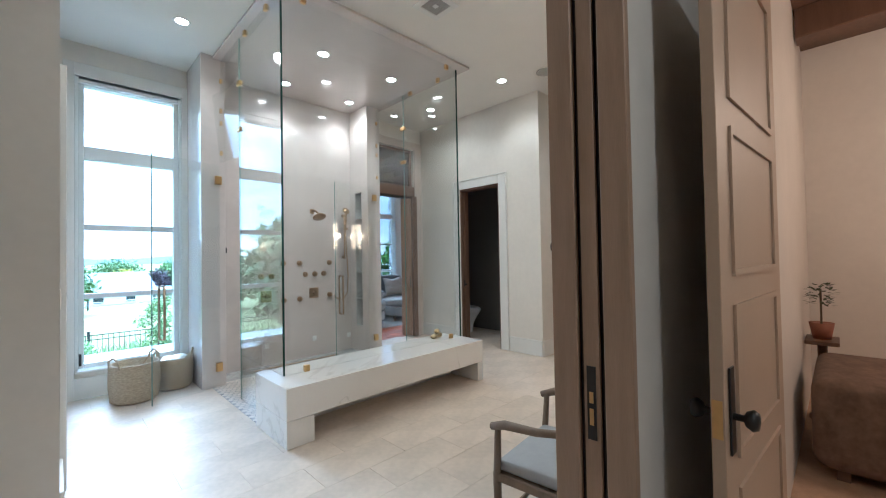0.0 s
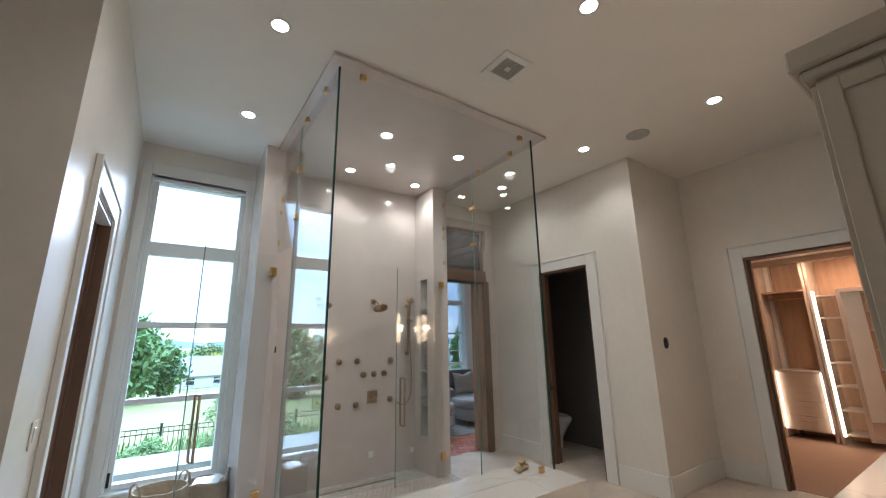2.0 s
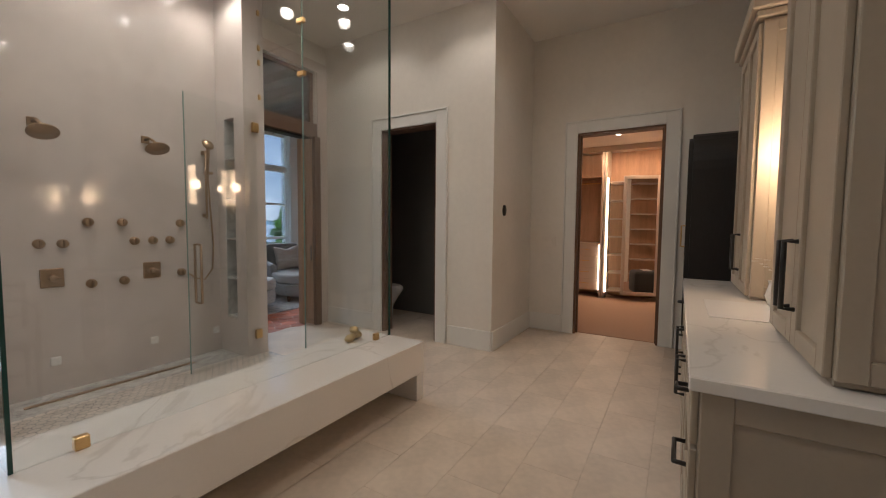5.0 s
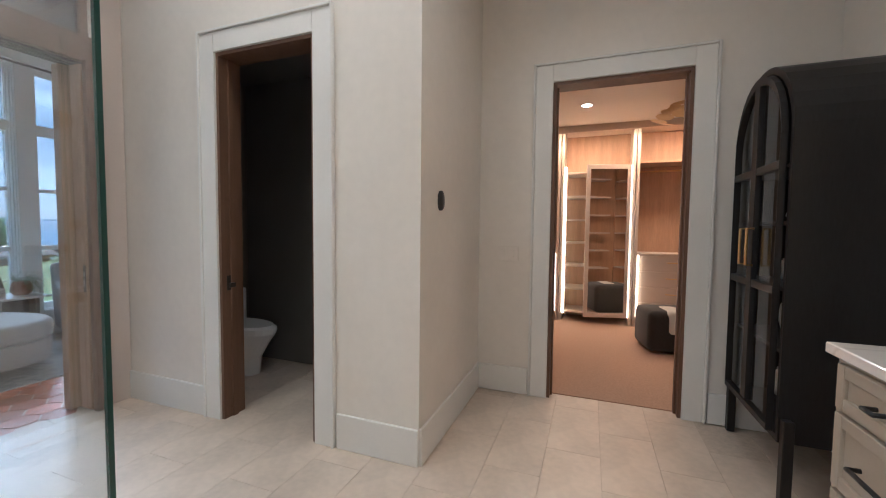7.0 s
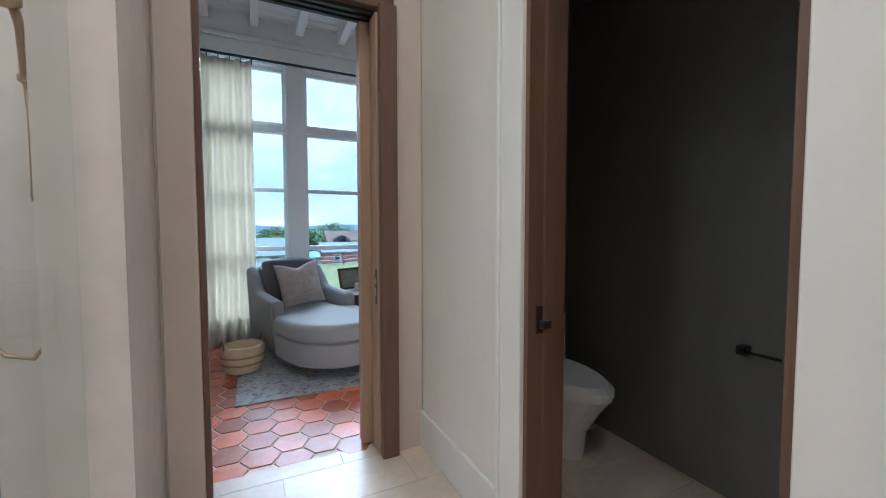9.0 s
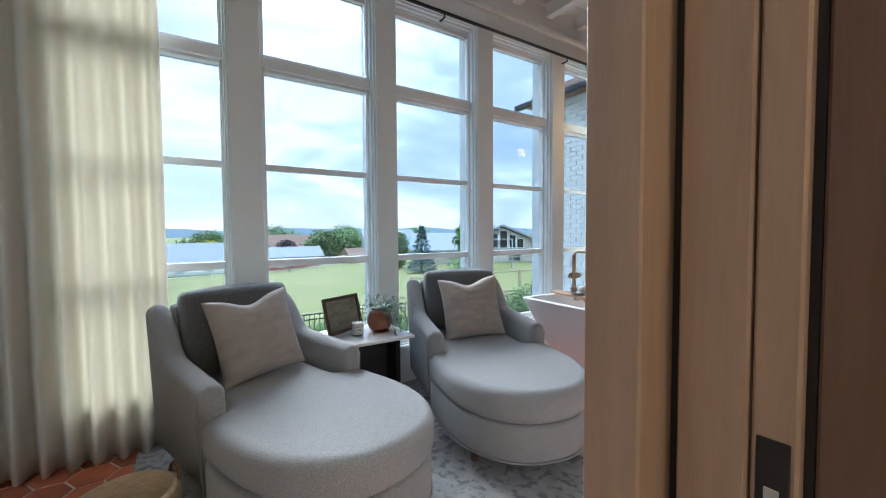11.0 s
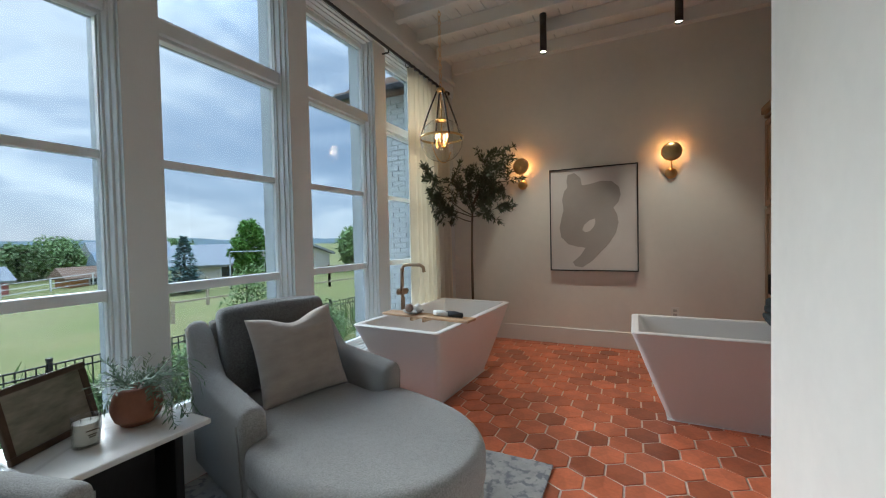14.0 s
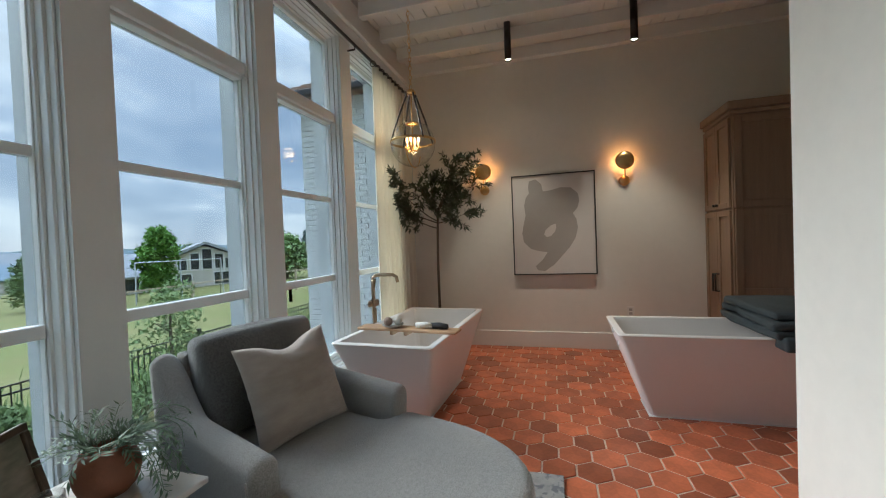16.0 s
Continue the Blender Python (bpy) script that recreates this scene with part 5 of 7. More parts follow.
def puff(bm, outline, z0, z1, r, seg=4, crown=0.0):
    """A cushion: a plan outline raised from z0 to z1 with rounded rims and a crowned top."""
    n = len(outline)
    P = [Vector(p) for p in outline]
    nor = []
    for i in range(n):
        t = (P[(i + 1) % n] - P[i - 1]).normalized()
        nor.append(Vector((t.y, -t.x)))
    rings = []
    levels = []
    for k in range(seg + 1):
        a = math.pi / 2 * k / seg
        levels.append((r * (1 - math.sin(a)), z0 + r * (1 - math.cos(a))))
    for k in range(seg + 1):
        a = math.pi / 2 * k / seg
        levels.append((r * (1 - math.cos(a)), z1 - r * (1 - math.sin(a))))
    for inset, z in levels:
        rings.append([bm.verts.new((*(P[i] - nor[i] * inset), z)) for i in range(n)])
    c = sum(P, Vector((0, 0))) / n
    last = rings[-1]
    if not crown:
        rings.append([bm.verts.new((*(P[i] - nor[i] * (r + 0.012)), z1)) for i in range(n)])
    for k in range(1, 4 if crown else 1):
        f = 1 - k / 4
        rings.append([bm.verts.new((c.x + (v.co.x - c.x) * f, c.y + (v.co.y - c.y) * f, z1 + crown * (1 - f * f))) for v in last])
    for A, B in zip(rings, rings[1:]):
        for i in range(n):
            bm.faces.new((A[i], A[(i + 1) % n], B[(i + 1) % n], B[i]))
    bm.faces.new(rings[0][::-1])
    bm.faces.new(rings[-1])
    bmesh.ops.recalc_face_normals(bm, faces=bm.faces)
    return bm


def extrude_yz(bm, poly, x0, x1, bevel=0.02, seg=3):
    A = [bm.verts.new((x0, y, z)) for y, z in poly]
    B = [bm.verts.new((x1, y, z)) for y, z in poly]
    n = len(poly)
    fs = [bm.faces.new(A[::-1]), bm.faces.new(B)]
    for i in range(n):
        fs.append(bm.faces.new((A[i], A[(i + 1) % n], B[(i + 1) % n], B[i])))
    bmesh.ops.recalc_face_normals(bm, faces=fs)
    if bevel:
        es = {e for f in fs[:2] for e in f.edges}
        bmesh.ops.bevel(bm, geom=list(es), offset=bevel, segments=seg, affect="EDGES", profile=0.5)
    return bm


def pillow(w, h, d, seed=0, ears=0.05, dent=0.06):
    """A loose scatter cushion standing in the xz plane, with pulled corners and a chop in its top."""
    bm = bmesh.new()
    n = 30
    sides = []
    for s in (-1, 1):
        g = []
        for j in range(n + 1):
            row = []
            for i in range(n + 1):
                u, v = 2 * i / n - 1, 2 * j / n - 1
                k = 1 - 0.07 * (1 - abs(v) ** 2.2) * abs(u) ** 3 - 0.0
                kx = 1 - ears * (1 - v * v)
                kz = 1 - ears * (1 - u * u)
                x, z = u * w / 2 * kx, v * h / 2 * kz
                if v > 0:
                    z -= dent * v * v * math.exp(-(u / 0.42) ** 2)
                t = max(0.0, (1 - abs(u) ** 2.6) * (1 - abs(v) ** 2.6)) ** 0.55
                wr = (0.014 * noise.noise(Vector((u * 2.2 + seed, v * 6, s * 2.0))) + 0.006 * noise.noise(Vector((u * 7 + seed, v * 9, s)))) * t
                y = s * (d / 2 * t) + wr
                row.append(bm.verts.new((x, y, z)))
            g.append(row)
        sides.append(g)
    for s, g in enumerate(sides):
        for j in range(n):
            for i in range(n):
                q = (g[j][i], g[j][i + 1], g[j + 1][i + 1], g[j + 1][i])
                bm.faces.new(q if s == 0 else q[::-1])
    bmesh.ops.remove_doubles(bm, verts=bm.verts, dist=0.0008)
    return bm


def t_plan(w_in, w_out, y_back, y_arm, y_front, n=26):
    """Plan of a chaise cushion: narrow between the arms, wide and round in front of them."""
    R1, R2 = 0.05, w_out - w_in - 0.05
    half = [(w_in, y_back), (w_in, y_back - 0.2), (w_in, y_arm + R1 + 0.05)]
    half += [(w_in + R1 - R1 * math.cos(q), y_arm + R1 - R1 * math.sin(q)) for q in [radians(v) for v in (0, 22, 45, 68, 90)]]
    half += [(w_out - R2 + R2 * math.sin(q), y_arm - R2 + R2 * math.cos(q)) for q in [radians(v) for v in (18, 36, 54, 72, 90)]]
    yc = y_arm - 0.24
    half.append((w_out, (y_arm - R2 + yc) / 2))
    b = yc - y_front
    front = []
    for k in range(n + 1):
        a = math.pi * k / n
        c, q = math.cos(a), math.sin(a)
        front.append((w_out * abs(c) ** 0.9 * (1 if c > 0 else -1), yc - b * abs(q) ** 0.9))
    right = half + front
    left = [(-x, y) for x, y in half[::-1]]
    return (right + left)[::-1]


def arm_top(u):
    """Height of an arm's top edge, u from 0 at the back to 1 at the front."""
    k = min(1.0, u / 0.40)
    k = k * k * (3 - 2 * k)
    return 0.855 - 0.205 * k - 0.05 * u


def chair_arm(bm, sx):
    """A slim padded arm that sweeps down from the back and rolls over at its front."""
    rings = []
    n = 22
    for i in range(n + 5):
        u = min(1.0, i / n)
        over = max(0, i - n) / 4
        y = -0.005 - 0.72 * u - 0.035 * math.sin(over * math.pi / 2)
        shrink = 1 - 0.55 * (1 - math.cos(over * math.pi / 2))
        top = arm_top(u) - 0.028 * (1 - math.cos(over * math.pi / 2))
        half = 0.056 * shrink
        lean = 0.022 * u
        ring = []
        for k in range(18):
            if k < 11:
                a = math.pi * k / 10
                px, pz = half * math.cos(a), top - 0.05 + 0.05 * math.sin(a)
                px += lean
            else:
                v = (k - 10) / 8
                px, pz = -half + 2 * half * max(0, (v - 0.5)) * 2 * (1 if v > 0.5 else 0), 0.116
                px += lean * 0.2
                if v <= 0.5:
                    pz = top - 0.05 + (0.116 - top + 0.05) * v * 2
                    px = -half + lean * (1 - 0.8 * v * 2)
            ring.append(bm.verts.new((sx * (0.346 + px), y, pz)))
        rings.append(ring)
    for A, B in zip(rings, rings[1:]):
        for k in range(18):
            bm.faces.new((A[k], A[(k + 1) % 18], B[(k + 1) % 18], B[k]))
    bm.faces.new(rings[0])
    bm.faces.new(rings[-1][::-1])
    bmesh.ops.recalc_face_normals(bm, faces=bm.faces)
    return bm


def chaise(x, y, rz, label):
    e = empty("chaise_chair", label, "armchair", x, y, 0.012, rz, group="grey chaise chairs")
    plan = t_plan(0.285, 0.425, -0.10, -0.72, -1.53)
    part("base", puff(bmesh.new(), [(p[0] * 0.985, p[1] * 0.992) for p in plan], 0.115, 0.30, 0.02, 3), TWEED, e, smooth=True)
    pl = [(p[0] * 0.987, p[1] * 0.994, 0.118) for p in plan]
    part("piping", tube(bmesh.new(), pl[6:-6], 0.005, 6), TWEED, e, smooth=True)
    part("seat_cushion", puff(bmesh.new(), plan, 0.30, 0.466, 0.05, 6), TWEED, e, smooth=True)
    for sx in (-1, 1):
        part("arm", chair_arm(bmesh.new(), sx), TWEED, e, smooth=True)
        part("arm_piping", tube(bmesh.new(), [(sx * (0.408 + 0.022 * v), -0.735 + 0.004 * v, 0.13 + 0.41 * v) for v in (0, 0.25, 0.5, 0.75, 1.0)], 0.0045, 6), TWEED, e, smooth=True)
    back = [(-0.13, 0.115), (-0.10, 0.60), (-0.06, 0.84), (-0.02, 0.85), (0.02, 0.84), (0.0, 0.115)]
    part("backrest", extrude_yz(bmesh.new(), back, -0.29, 0.29, 0.02, 3), TWEED, e)
    bc = puff(bmesh.new(), [(-0.275, -0.075), (-0.283, 0.0), (-0.275, 0.075), (-0.1, 0.085), (0.1, 0.085), (0.275, 0.075), (0.283, 0.0), (0.275, -0.075), (0.1, -0.09), (-0.1, -0.09)][::-1], 0.0, 0.455, 0.05, 5, 0.015)
    c = part("back_cushion", bc, TWEED_D, e, "darker grey loose back cushion", smooth=True)
    c.matrix_basis = pose(0, -0.205, 0.475, -10)
    for lx in (-0.29, 0.29):
        for ly in (-0.07, -1.20):
            bm = bmesh.new()
            bmesh.ops.create_cone(bm, cap_ends=True, segments=4, radius1=0.022, radius2=0.036, depth=0.114)
            part("leg", bm, OAK_DK, e, "tapered walnut leg").matrix_basis = pose(lx, ly, 0.057, 0, 0, 45)
    return e


chaise(3.885, 7.80, 18, "grey tweed chaise armchair with a round front, on the rug")
chaise(5.575, 7.80, -16, "grey tweed chaise armchair with a round front, near the bathtub")


def throw_pillow(x, y, z, rz, tilt, seed, roll=0):
    e = empty("throw_pillow", "rose beige linen throw pillow leaning in the chaise", "pillow", x, y, z, rz, group="throw pillows")
    p = part("cover", pillow(0.46, 0.455, 0.17, seed, 0.075, 0.045), CUSH, e, smooth=True)
    p.matrix_basis = pose(0, 0, 0, tilt, roll, 0)


def at_chair(x, y, rz, lx, ly):
    a = radians(rz)
    return x + lx * math.cos(a) - ly * math.sin(a), y + lx * math.sin(a) + ly * math.cos(a)


px, py = at_chair(3.885, 7.80, 18, -0.01, -0.41)
throw_pillow(px, py, 0.70, 20, -20, 1.0, -4)
px, py = at_chair(5.575, 7.80, -16, 0.0, -0.43)
throw_pillow(px, py, 0.69, -19, -20, 4.0, -3)

# ---------- rug ----------
rg = link("area_rug", boxes((3.43, 6.13, 6.21, 7.93, 0.001, 0.013), bevel=0.003), RUG)
tagged(rg, "faded grey and ivory patterned rug on terracotta tiles", "rug")


def rug_pattern():
    m = RUG
    n, l = m.node_tree.nodes, m.node_tree.links
    b = n["Principled BSDF"]
    old = b.inputs["Base Color"].links[0].from_socket
    tc = n.new("ShaderNodeTexCoord")
    v = n.new("ShaderNodeTexVoronoi")
    v.inputs["Scale"].default_value = 16
    w = n.new("ShaderNodeTexNoise")
    w.inputs["Scale"].default_value, w.inputs["Detail"].default_value = 26, 5
    w2 = n.new("ShaderNodeTexNoise")
    w2.inputs["Scale"].default_value = 3.5
    mp = n.new("ShaderNodeMapping")
    l.new(tc.outputs["Object"], mp.inputs[0])
    for q in (v, w, w2):
        l.new(mp.outputs[0], q.inputs["Vector"])
    f = n.new("ShaderNodeMath")
    f.operation = "MULTIPLY"
    r1, r2 = n.new("ShaderNodeMapRange"), n.new("ShaderNodeMapRange")
    r1.inputs["From Min"].default_value, r1.inputs["From Max"].default_value = 0.25, 0.5
    r2.inputs["From Min"].default_value, r2.inputs["From Max"].default_value = 0.50, 0.60
    l.new(v.outputs["Distance"], r1.inputs[0])
    l.new(w.outputs["Fac"], r2.inputs[0])
    l.new(r1.outputs[0], f.inputs[0])
    l.new(r2.outputs[0], f.inputs[1])
    mx = n.new("ShaderNodeMixRGB")
    mx.inputs[2].default_value = (0.20, 0.205, 0.215, 1)
    l.new(f.outputs[0], mx.inputs[0])
    l.new(old, mx.inputs[1])
    l.new(mx.outputs[0], b.inputs["Base Color"])


rug_pattern()

# ---------- side table and what stands on it ----------
TX0, TX1, TY0, TY1, TZ = 4.455, 4.955, 7.355, 7.82, 0.565
st = empty("side_table", "square side table with white stone top and black base", "side table", 0, 0, 0)
part("tabletop", boxes((TX0, TX1, TY0, TY1, TZ - 0.022, TZ), bevel=0.004), QUARTZ, st, "white stone top")
part("base_panel", boxes((TX0 + 0.08, TX0 + 0.11, TY0 + 0.06, TY1 - 0.06, 0.013, TZ - 0.023)), BLACKWOOD, st)
part("base_panel", boxes((TX1 - 0.11, TX1 - 0.08, TY0 + 0.06, TY1 - 0.06, 0.013, TZ - 0.023)), BLACKWOOD, st)
part("base_panel", boxes((TX0 + 0.11, TX1 - 0.11, TY0 + 0.20, TY0 + 0.23, 0.013, TZ - 0.023)), BLACKWOOD, st)

cd = empty("candle_jar", "white candle in a clear glass jar", "candle", 4.635, 7.565, TZ)
part("jar", lathe(bmesh.new(), [(0, 0.0), (0.04, 0.0), (0.042, 0.004), (0.042, 0.105), (0.039, 0.105), (0.039, 0.01), (0, 0.01)], 28), CLEAR_G, cd, smooth=True)
part("wax", lathe(bmesh.new(), [(0, 0.011), (0.0385, 0.011), (0.0385, 0.085), (0.0, 0.083)], 28), mat("candle wax", (0.80, 0.76, 0.68), 0.5, var=0.02), cd, "ivory wax")
for sx in (-0.014, 0.014):
    part("wick", tube(bmesh.new(), [(sx, 0, 0.083), (sx, 0.002, 0.095)], 0.0012, 5), BLACK, cd)
for zz, ww in ((0.06, 0.018), (0.045, 0.012), (0.038, 0.010)):
    part("label_line", boxes((-ww, ww, -0.0432, -0.0424, zz, zz + 0.004)), BARK, cd, "printed grey line")

pf = empty("picture_frame", "small landscape picture in a dark bronze frame leaning on the table", "picture frame", 4.60, 7.69, TZ, 26)
pfp = new("easel")
pfp.parent = pf
pfp.matrix_basis = pose(0, 0, 0, -14)
FR = mat("dark bronze frame", (0.07, 0.045, 0.028), 0.4, 0.3, var=0.2, scale=30)
part("frame", boxes((-0.165, 0.165, -0.016, 0, 0, 0.024), (-0.165, 0.165, -0.016, 0, 0.226, 0.25), (-0.165, -0.141, -0.016, 0, 0.024, 0.226), (0.141, 0.165, -0.016, 0, 0.024, 0.226), bevel=0.003), FR, pfp)
CANV = mat("painted misty landscape", (0.30, 0.28, 0.22), 0.6, var=0.3, scale=7, fine=20, second=(0.10, 0.10, 0.07), stretch=(1, 1, 3))
part("picture", boxes((-0.141, 0.141, -0.006, 0, 0.024, 0.226)), CANV, pfp)

POT = mat("ridged terracotta pot", (0.26, 0.095, 0.05), 0.6, var=0.15, scale=10, bump=0.2)
pt = empty("potted_plant", "trailing fern like plant in a ridged terracotta pot", "plant", 4.815, 7.605, TZ)
prof = [(0, 0.0), (0.055, 0.0), (0.072, 0.02)]
for i in range(10):
    z = 0.02 + i * 0.0105
    r = 0.074 + 0.012 * math.sin(math.pi * i / 9)
    prof += [(r, z), (r + 0.0022, z + 0.005)]
prof += [(0.062, 0.14), (0.055, 0.147), (0.05, 0.142), (0.05, 0.12), (0, 0.12)]
part("pot", lathe(bmesh.new(), prof, 32), POT, pt, smooth=True)
FERN = mat("grey green fern leaf", (0.13, 0.19, 0.11), 0.6, var=0.4, scale=30)


def leaflet(bm, p, d, up, l, w):
    d, s = d.normalized(), d.cross(up).normalized()
    a, b, c, q = p, p + d * l * 0.45 + s * w, p + d * l, p + d * l * 0.45 - s * w
    bm.faces.new([bm.verts.new(k) for k in (a, b, c, q)])


rnd = random.Random(11)
bm = bmesh.new()
stems = bmesh.new()
for i in range(54):
    trailing = i > 32
    a = rnd.gauss(-0.5, 0.75) if trailing else rnd.uniform(0, 2 * math.pi)
    L = rnd.uniform(0.16, 0.34) if trailing else rnd.uniform(0.08, 0.17)
    p = Vector((0.035 * math.cos(a), 0.035 * math.sin(a), 0.135))
    d = Vector((math.cos(a), math.sin(a), rnd.uniform(0.7, 2.2))).normalized()
    pts = [p.copy()]
    steps = 9
    for s in range(steps):
        d = (d + Vector((0, 0, -0.34 if trailing else -0.16)) + Vector([rnd.uniform(-0.22, 0.22) for _ in range(3)])).normalized()
        p = p + d * L / steps
        if p.z < 0.012 and p.x < 0.13 and p.y > -0.24:
            p.z = 0.012
        pts.append(p.copy())
        for sd in (-1, 1):
            side = d.cross(Vector((0, 0, 1))).normalized() * sd
            leaflet(bm, p, d * rnd.uniform(0.4, 1.0) + side * rnd.uniform(0.5, 1.0) + Vector((0, 0, rnd.uniform(-0.3, 0.4))), Vector((0, 0, 1)) + d * 0.3, rnd.uniform(0.022, 0.046), rnd.uniform(0.0028, 0.0045))
    tube(stems, pts, 0.0012, 4)
part("foliage", bm, FERN, pt)
part("stem", stems, FERN, pt)

# ---------- rope basket ----------
rb = empty("rope_basket", "low straw rope basket with brown stripes and leather handles", "basket", 3.47, 6.98, 0.001, 20)
prof = [(0, 0.004), (0.10, 0.0), (0.13, 0.02)]
n = 20
strip = []
for i in range(n):
    z = 0.02 + 0.225 * (i + 0.5) / n
    r = 0.13 + 0.048 * math.sin(math.pi * min(1, (i + 2) / n * 0.62))
    strip.append((r, z))
body = bmesh.new()
lathe(body, prof + [q for r, z in strip for q in ((r - 0.002, z - 0.005), (r + 0.003, z))] + [(0.158, 0.25), (0.150, 0.25), (0.150, 0.15), (0.125, 0.03), (0, 0.025)], 40)
part("body", body, WICKER_L, rb, smooth=True)
for i0 in (6, 12):
    bm = bmesh.new()
    lathe(bm, [(strip[k][0] + 0.004 + (0.002 if j else 0), strip[k][1] + (0.004 if j else -0.004)) for k in (i0, i0 + 1) for j in (0, 1)], 40)
    part("stripe", bm, WICKER_B, rb, "brown woven stripe", smooth=True)
for s in (-1, 1):
    part("handle", tube(bmesh.new(), [(s * 0.16, -0.05, 0.20), (s * 0.168, -0.045, 0.27), (s * 0.168, 0, 0.305), (s * 0.168, 0.045, 0.27), (s * 0.16, 0.05, 0.20)], 0.007, 8), mat("leather strap", (0.20, 0.11, 0.06), 0.6), rb, "brown leather handle", smooth=True)

# ---------- bathtubs ----------


def tub(name_label, cx, cy, rz, top, bot, h, wall=0.045):
    """A tapered tub. top and bot: half sizes along its length and width."""
    e = empty("bathtub", name_label, "bathtub", cx, cy, 0, rz, group="white bathtubs")
    bm = bmesh.new()

    def ring(hx, hy, z, r):
        vs = []
        for sx, sy, a0 in ((1, 1, 0), (-1, 1, 90), (-1, -1, 180), (1, -1, 270)):
            for k in range(5):
                a = radians(a0 + 22.5 * k)
                vs.append(bm.verts.new((sx * (hx - r) + r * math.cos(a), sy * (hy - r) + r * math.sin(a), z)))
        return vs

    R = [ring(bot[0] - 0.01, bot[1] - 0.01, 0.0, 0.05), ring(bot[0], bot[1], 0.012, 0.05)]
    for k in (0.33, 0.66, 0.97):
        R.append(ring(bot[0] + (top[0] - bot[0]) * k, bot[1] + (top[1] - bot[1]) * k, h * k, 0.05 - 0.015 * k))
    R += [ring(top[0], top[1], h - 0.006, 0.035), ring(top[0] - 0.005, top[1] - 0.005, h, 0.033), ring(top[0] - wall, top[1] - wall, h, 0.02), ring(top[0] - wall - 0.006, top[1] - wall - 0.006, h - 0.008, 0.02),
          ring(bot[0] - 0.02, bot[1] - 0.01, 0.18, 0.08), ring(bot[0] - 0.10, bot[1] - 0.07, 0.12, 0.08)]
    for A, B in zip(R, R[1:]):
        for i in range(20):
            bm.faces.new((A[i], A[(i + 1) % 20], B[(i + 1) % 20], B[i]))
    bm.faces.new(R[0][::-1])
    bm.faces.new(R[-1])
    t = part("shell", bm, TUB, e)
    t.data.polygons.foreach_set("use_smooth", [False] * len(t.data.polygons))
    part("caulk_line", boxes((-bot[0] - 0.004, bot[0] + 0.004, -bot[1] - 0.004, bot[1] + 0.004, 0.0005, 0.006), bevel=0.002), PORC, e, "thin white caulk line")
    return e


tub("tapered white freestanding bathtub by the window", 7.05, 7.34, -3, (0.73, 0.385), (0.45, 0.22), 0.63)
t2 = tub("tapered white freestanding bathtub with a dark cloth over its end", 7.15, 5.08, 90, (0.74, 0.345), (0.52, 0.15), 0.63)
for z in (0.60, 0.50):
    part("overflow_cap", lathe(bmesh.new(), [(0, 0.012), (0.02, 0.012), (0.024, 0.0)], 14), PORC, t2, smooth=True).matrix_basis = pose(0.735 - (0.63 - z) * 0.33, 0.05, z, 0, 80, 0)

# tray across the tub
tr = empty("bath_tray", "oak tray laid across the bathtub", "tray", 6.78, 7.34, 0.631, 84)
part("board", boxes((-0.42, 0.42, -0.07, 0.07, 0.0, 0.02), bevel=0.004), mat("light oak tray", (0.46, 0.29, 0.16), 0.5, var=0.15, scale=4, stretch=(1, 8, 8)), tr)
for u in (-0.02, 0.10):
    part("rest", boxes((u, u + 0.03, -0.06, 0.06, -0.03, 0.0), bevel=0.004), BRONZE, tr)
dish = empty("soap_dish", "pale oval stone dish on the oak tray", "dish", 6.79, 7.47, 0.652)
part("dish", lathe(bmesh.new(), [(0, 0.004), (0.05, 0.004), (0.085, 0.02), (0.088, 0.024), (0.08, 0.022), (0.05, 0.01), (0, 0.009)], 28), SPECK, dish, smooth=True)
for k, (dx, dy, m_, lab) in enumerate(((-0.02, 0.03, mat("brown pumice", (0.28, 0.20, 0.16), 0.9, var=0.3, scale=40, bump=0.5), "round brown pumice stone on the dish"), (0.02, -0.035, mat("white bath ball", (0.72, 0.70, 0.66), 0.9, var=0.05, bump=0.3), "round white bath ball on the dish"))):
    bm = bmesh.new()
    bmesh.ops.create_icosphere(bm, subdivisions=3, radius=0.036)
    ob = link("bath_ball", bm, m_, None, "", True)
    ob.matrix_basis = pose(6.79 + dx, 7.47 + dy, 0.652 + 0.046)
    tagged(ob, lab, "bath ball")


def rolled_cloth(x, y, m_, label):
    bm = bmesh.new()
    for k in range(4):
        tube(bm, [(-0.07, 0.012 * (k % 2) - 0.01, 0.014 + 0.012 * (k // 2)), (0.0, 0.006 * k - 0.012, 0.02 + 0.01 * (k // 2)), (0.07, 0.012 * (k % 2) - 0.006, 0.014 + 0.014 * (k // 2))], [0.012, 0.02, 0.014], 10)
    ob = link("rolled_washcloth", bm, m_, None, "", True)
    ob.matrix_basis = pose(x, y, 0.652, 0, 0, 80)
    tagged(ob, label, "washcloth")


rolled_cloth(6.77, 7.20, mat("white terry", (0.74, 0.73, 0.70), 0.95, bump=0.5, bscale=300), "rolled white washcloth on the oak tray")
rolled_cloth(6.76, 7.08, mat("charcoal terry", (0.045, 0.048, 0.055), 0.95, bump=0.5, bscale=300), "rolled charcoal washcloth on the oak tray")

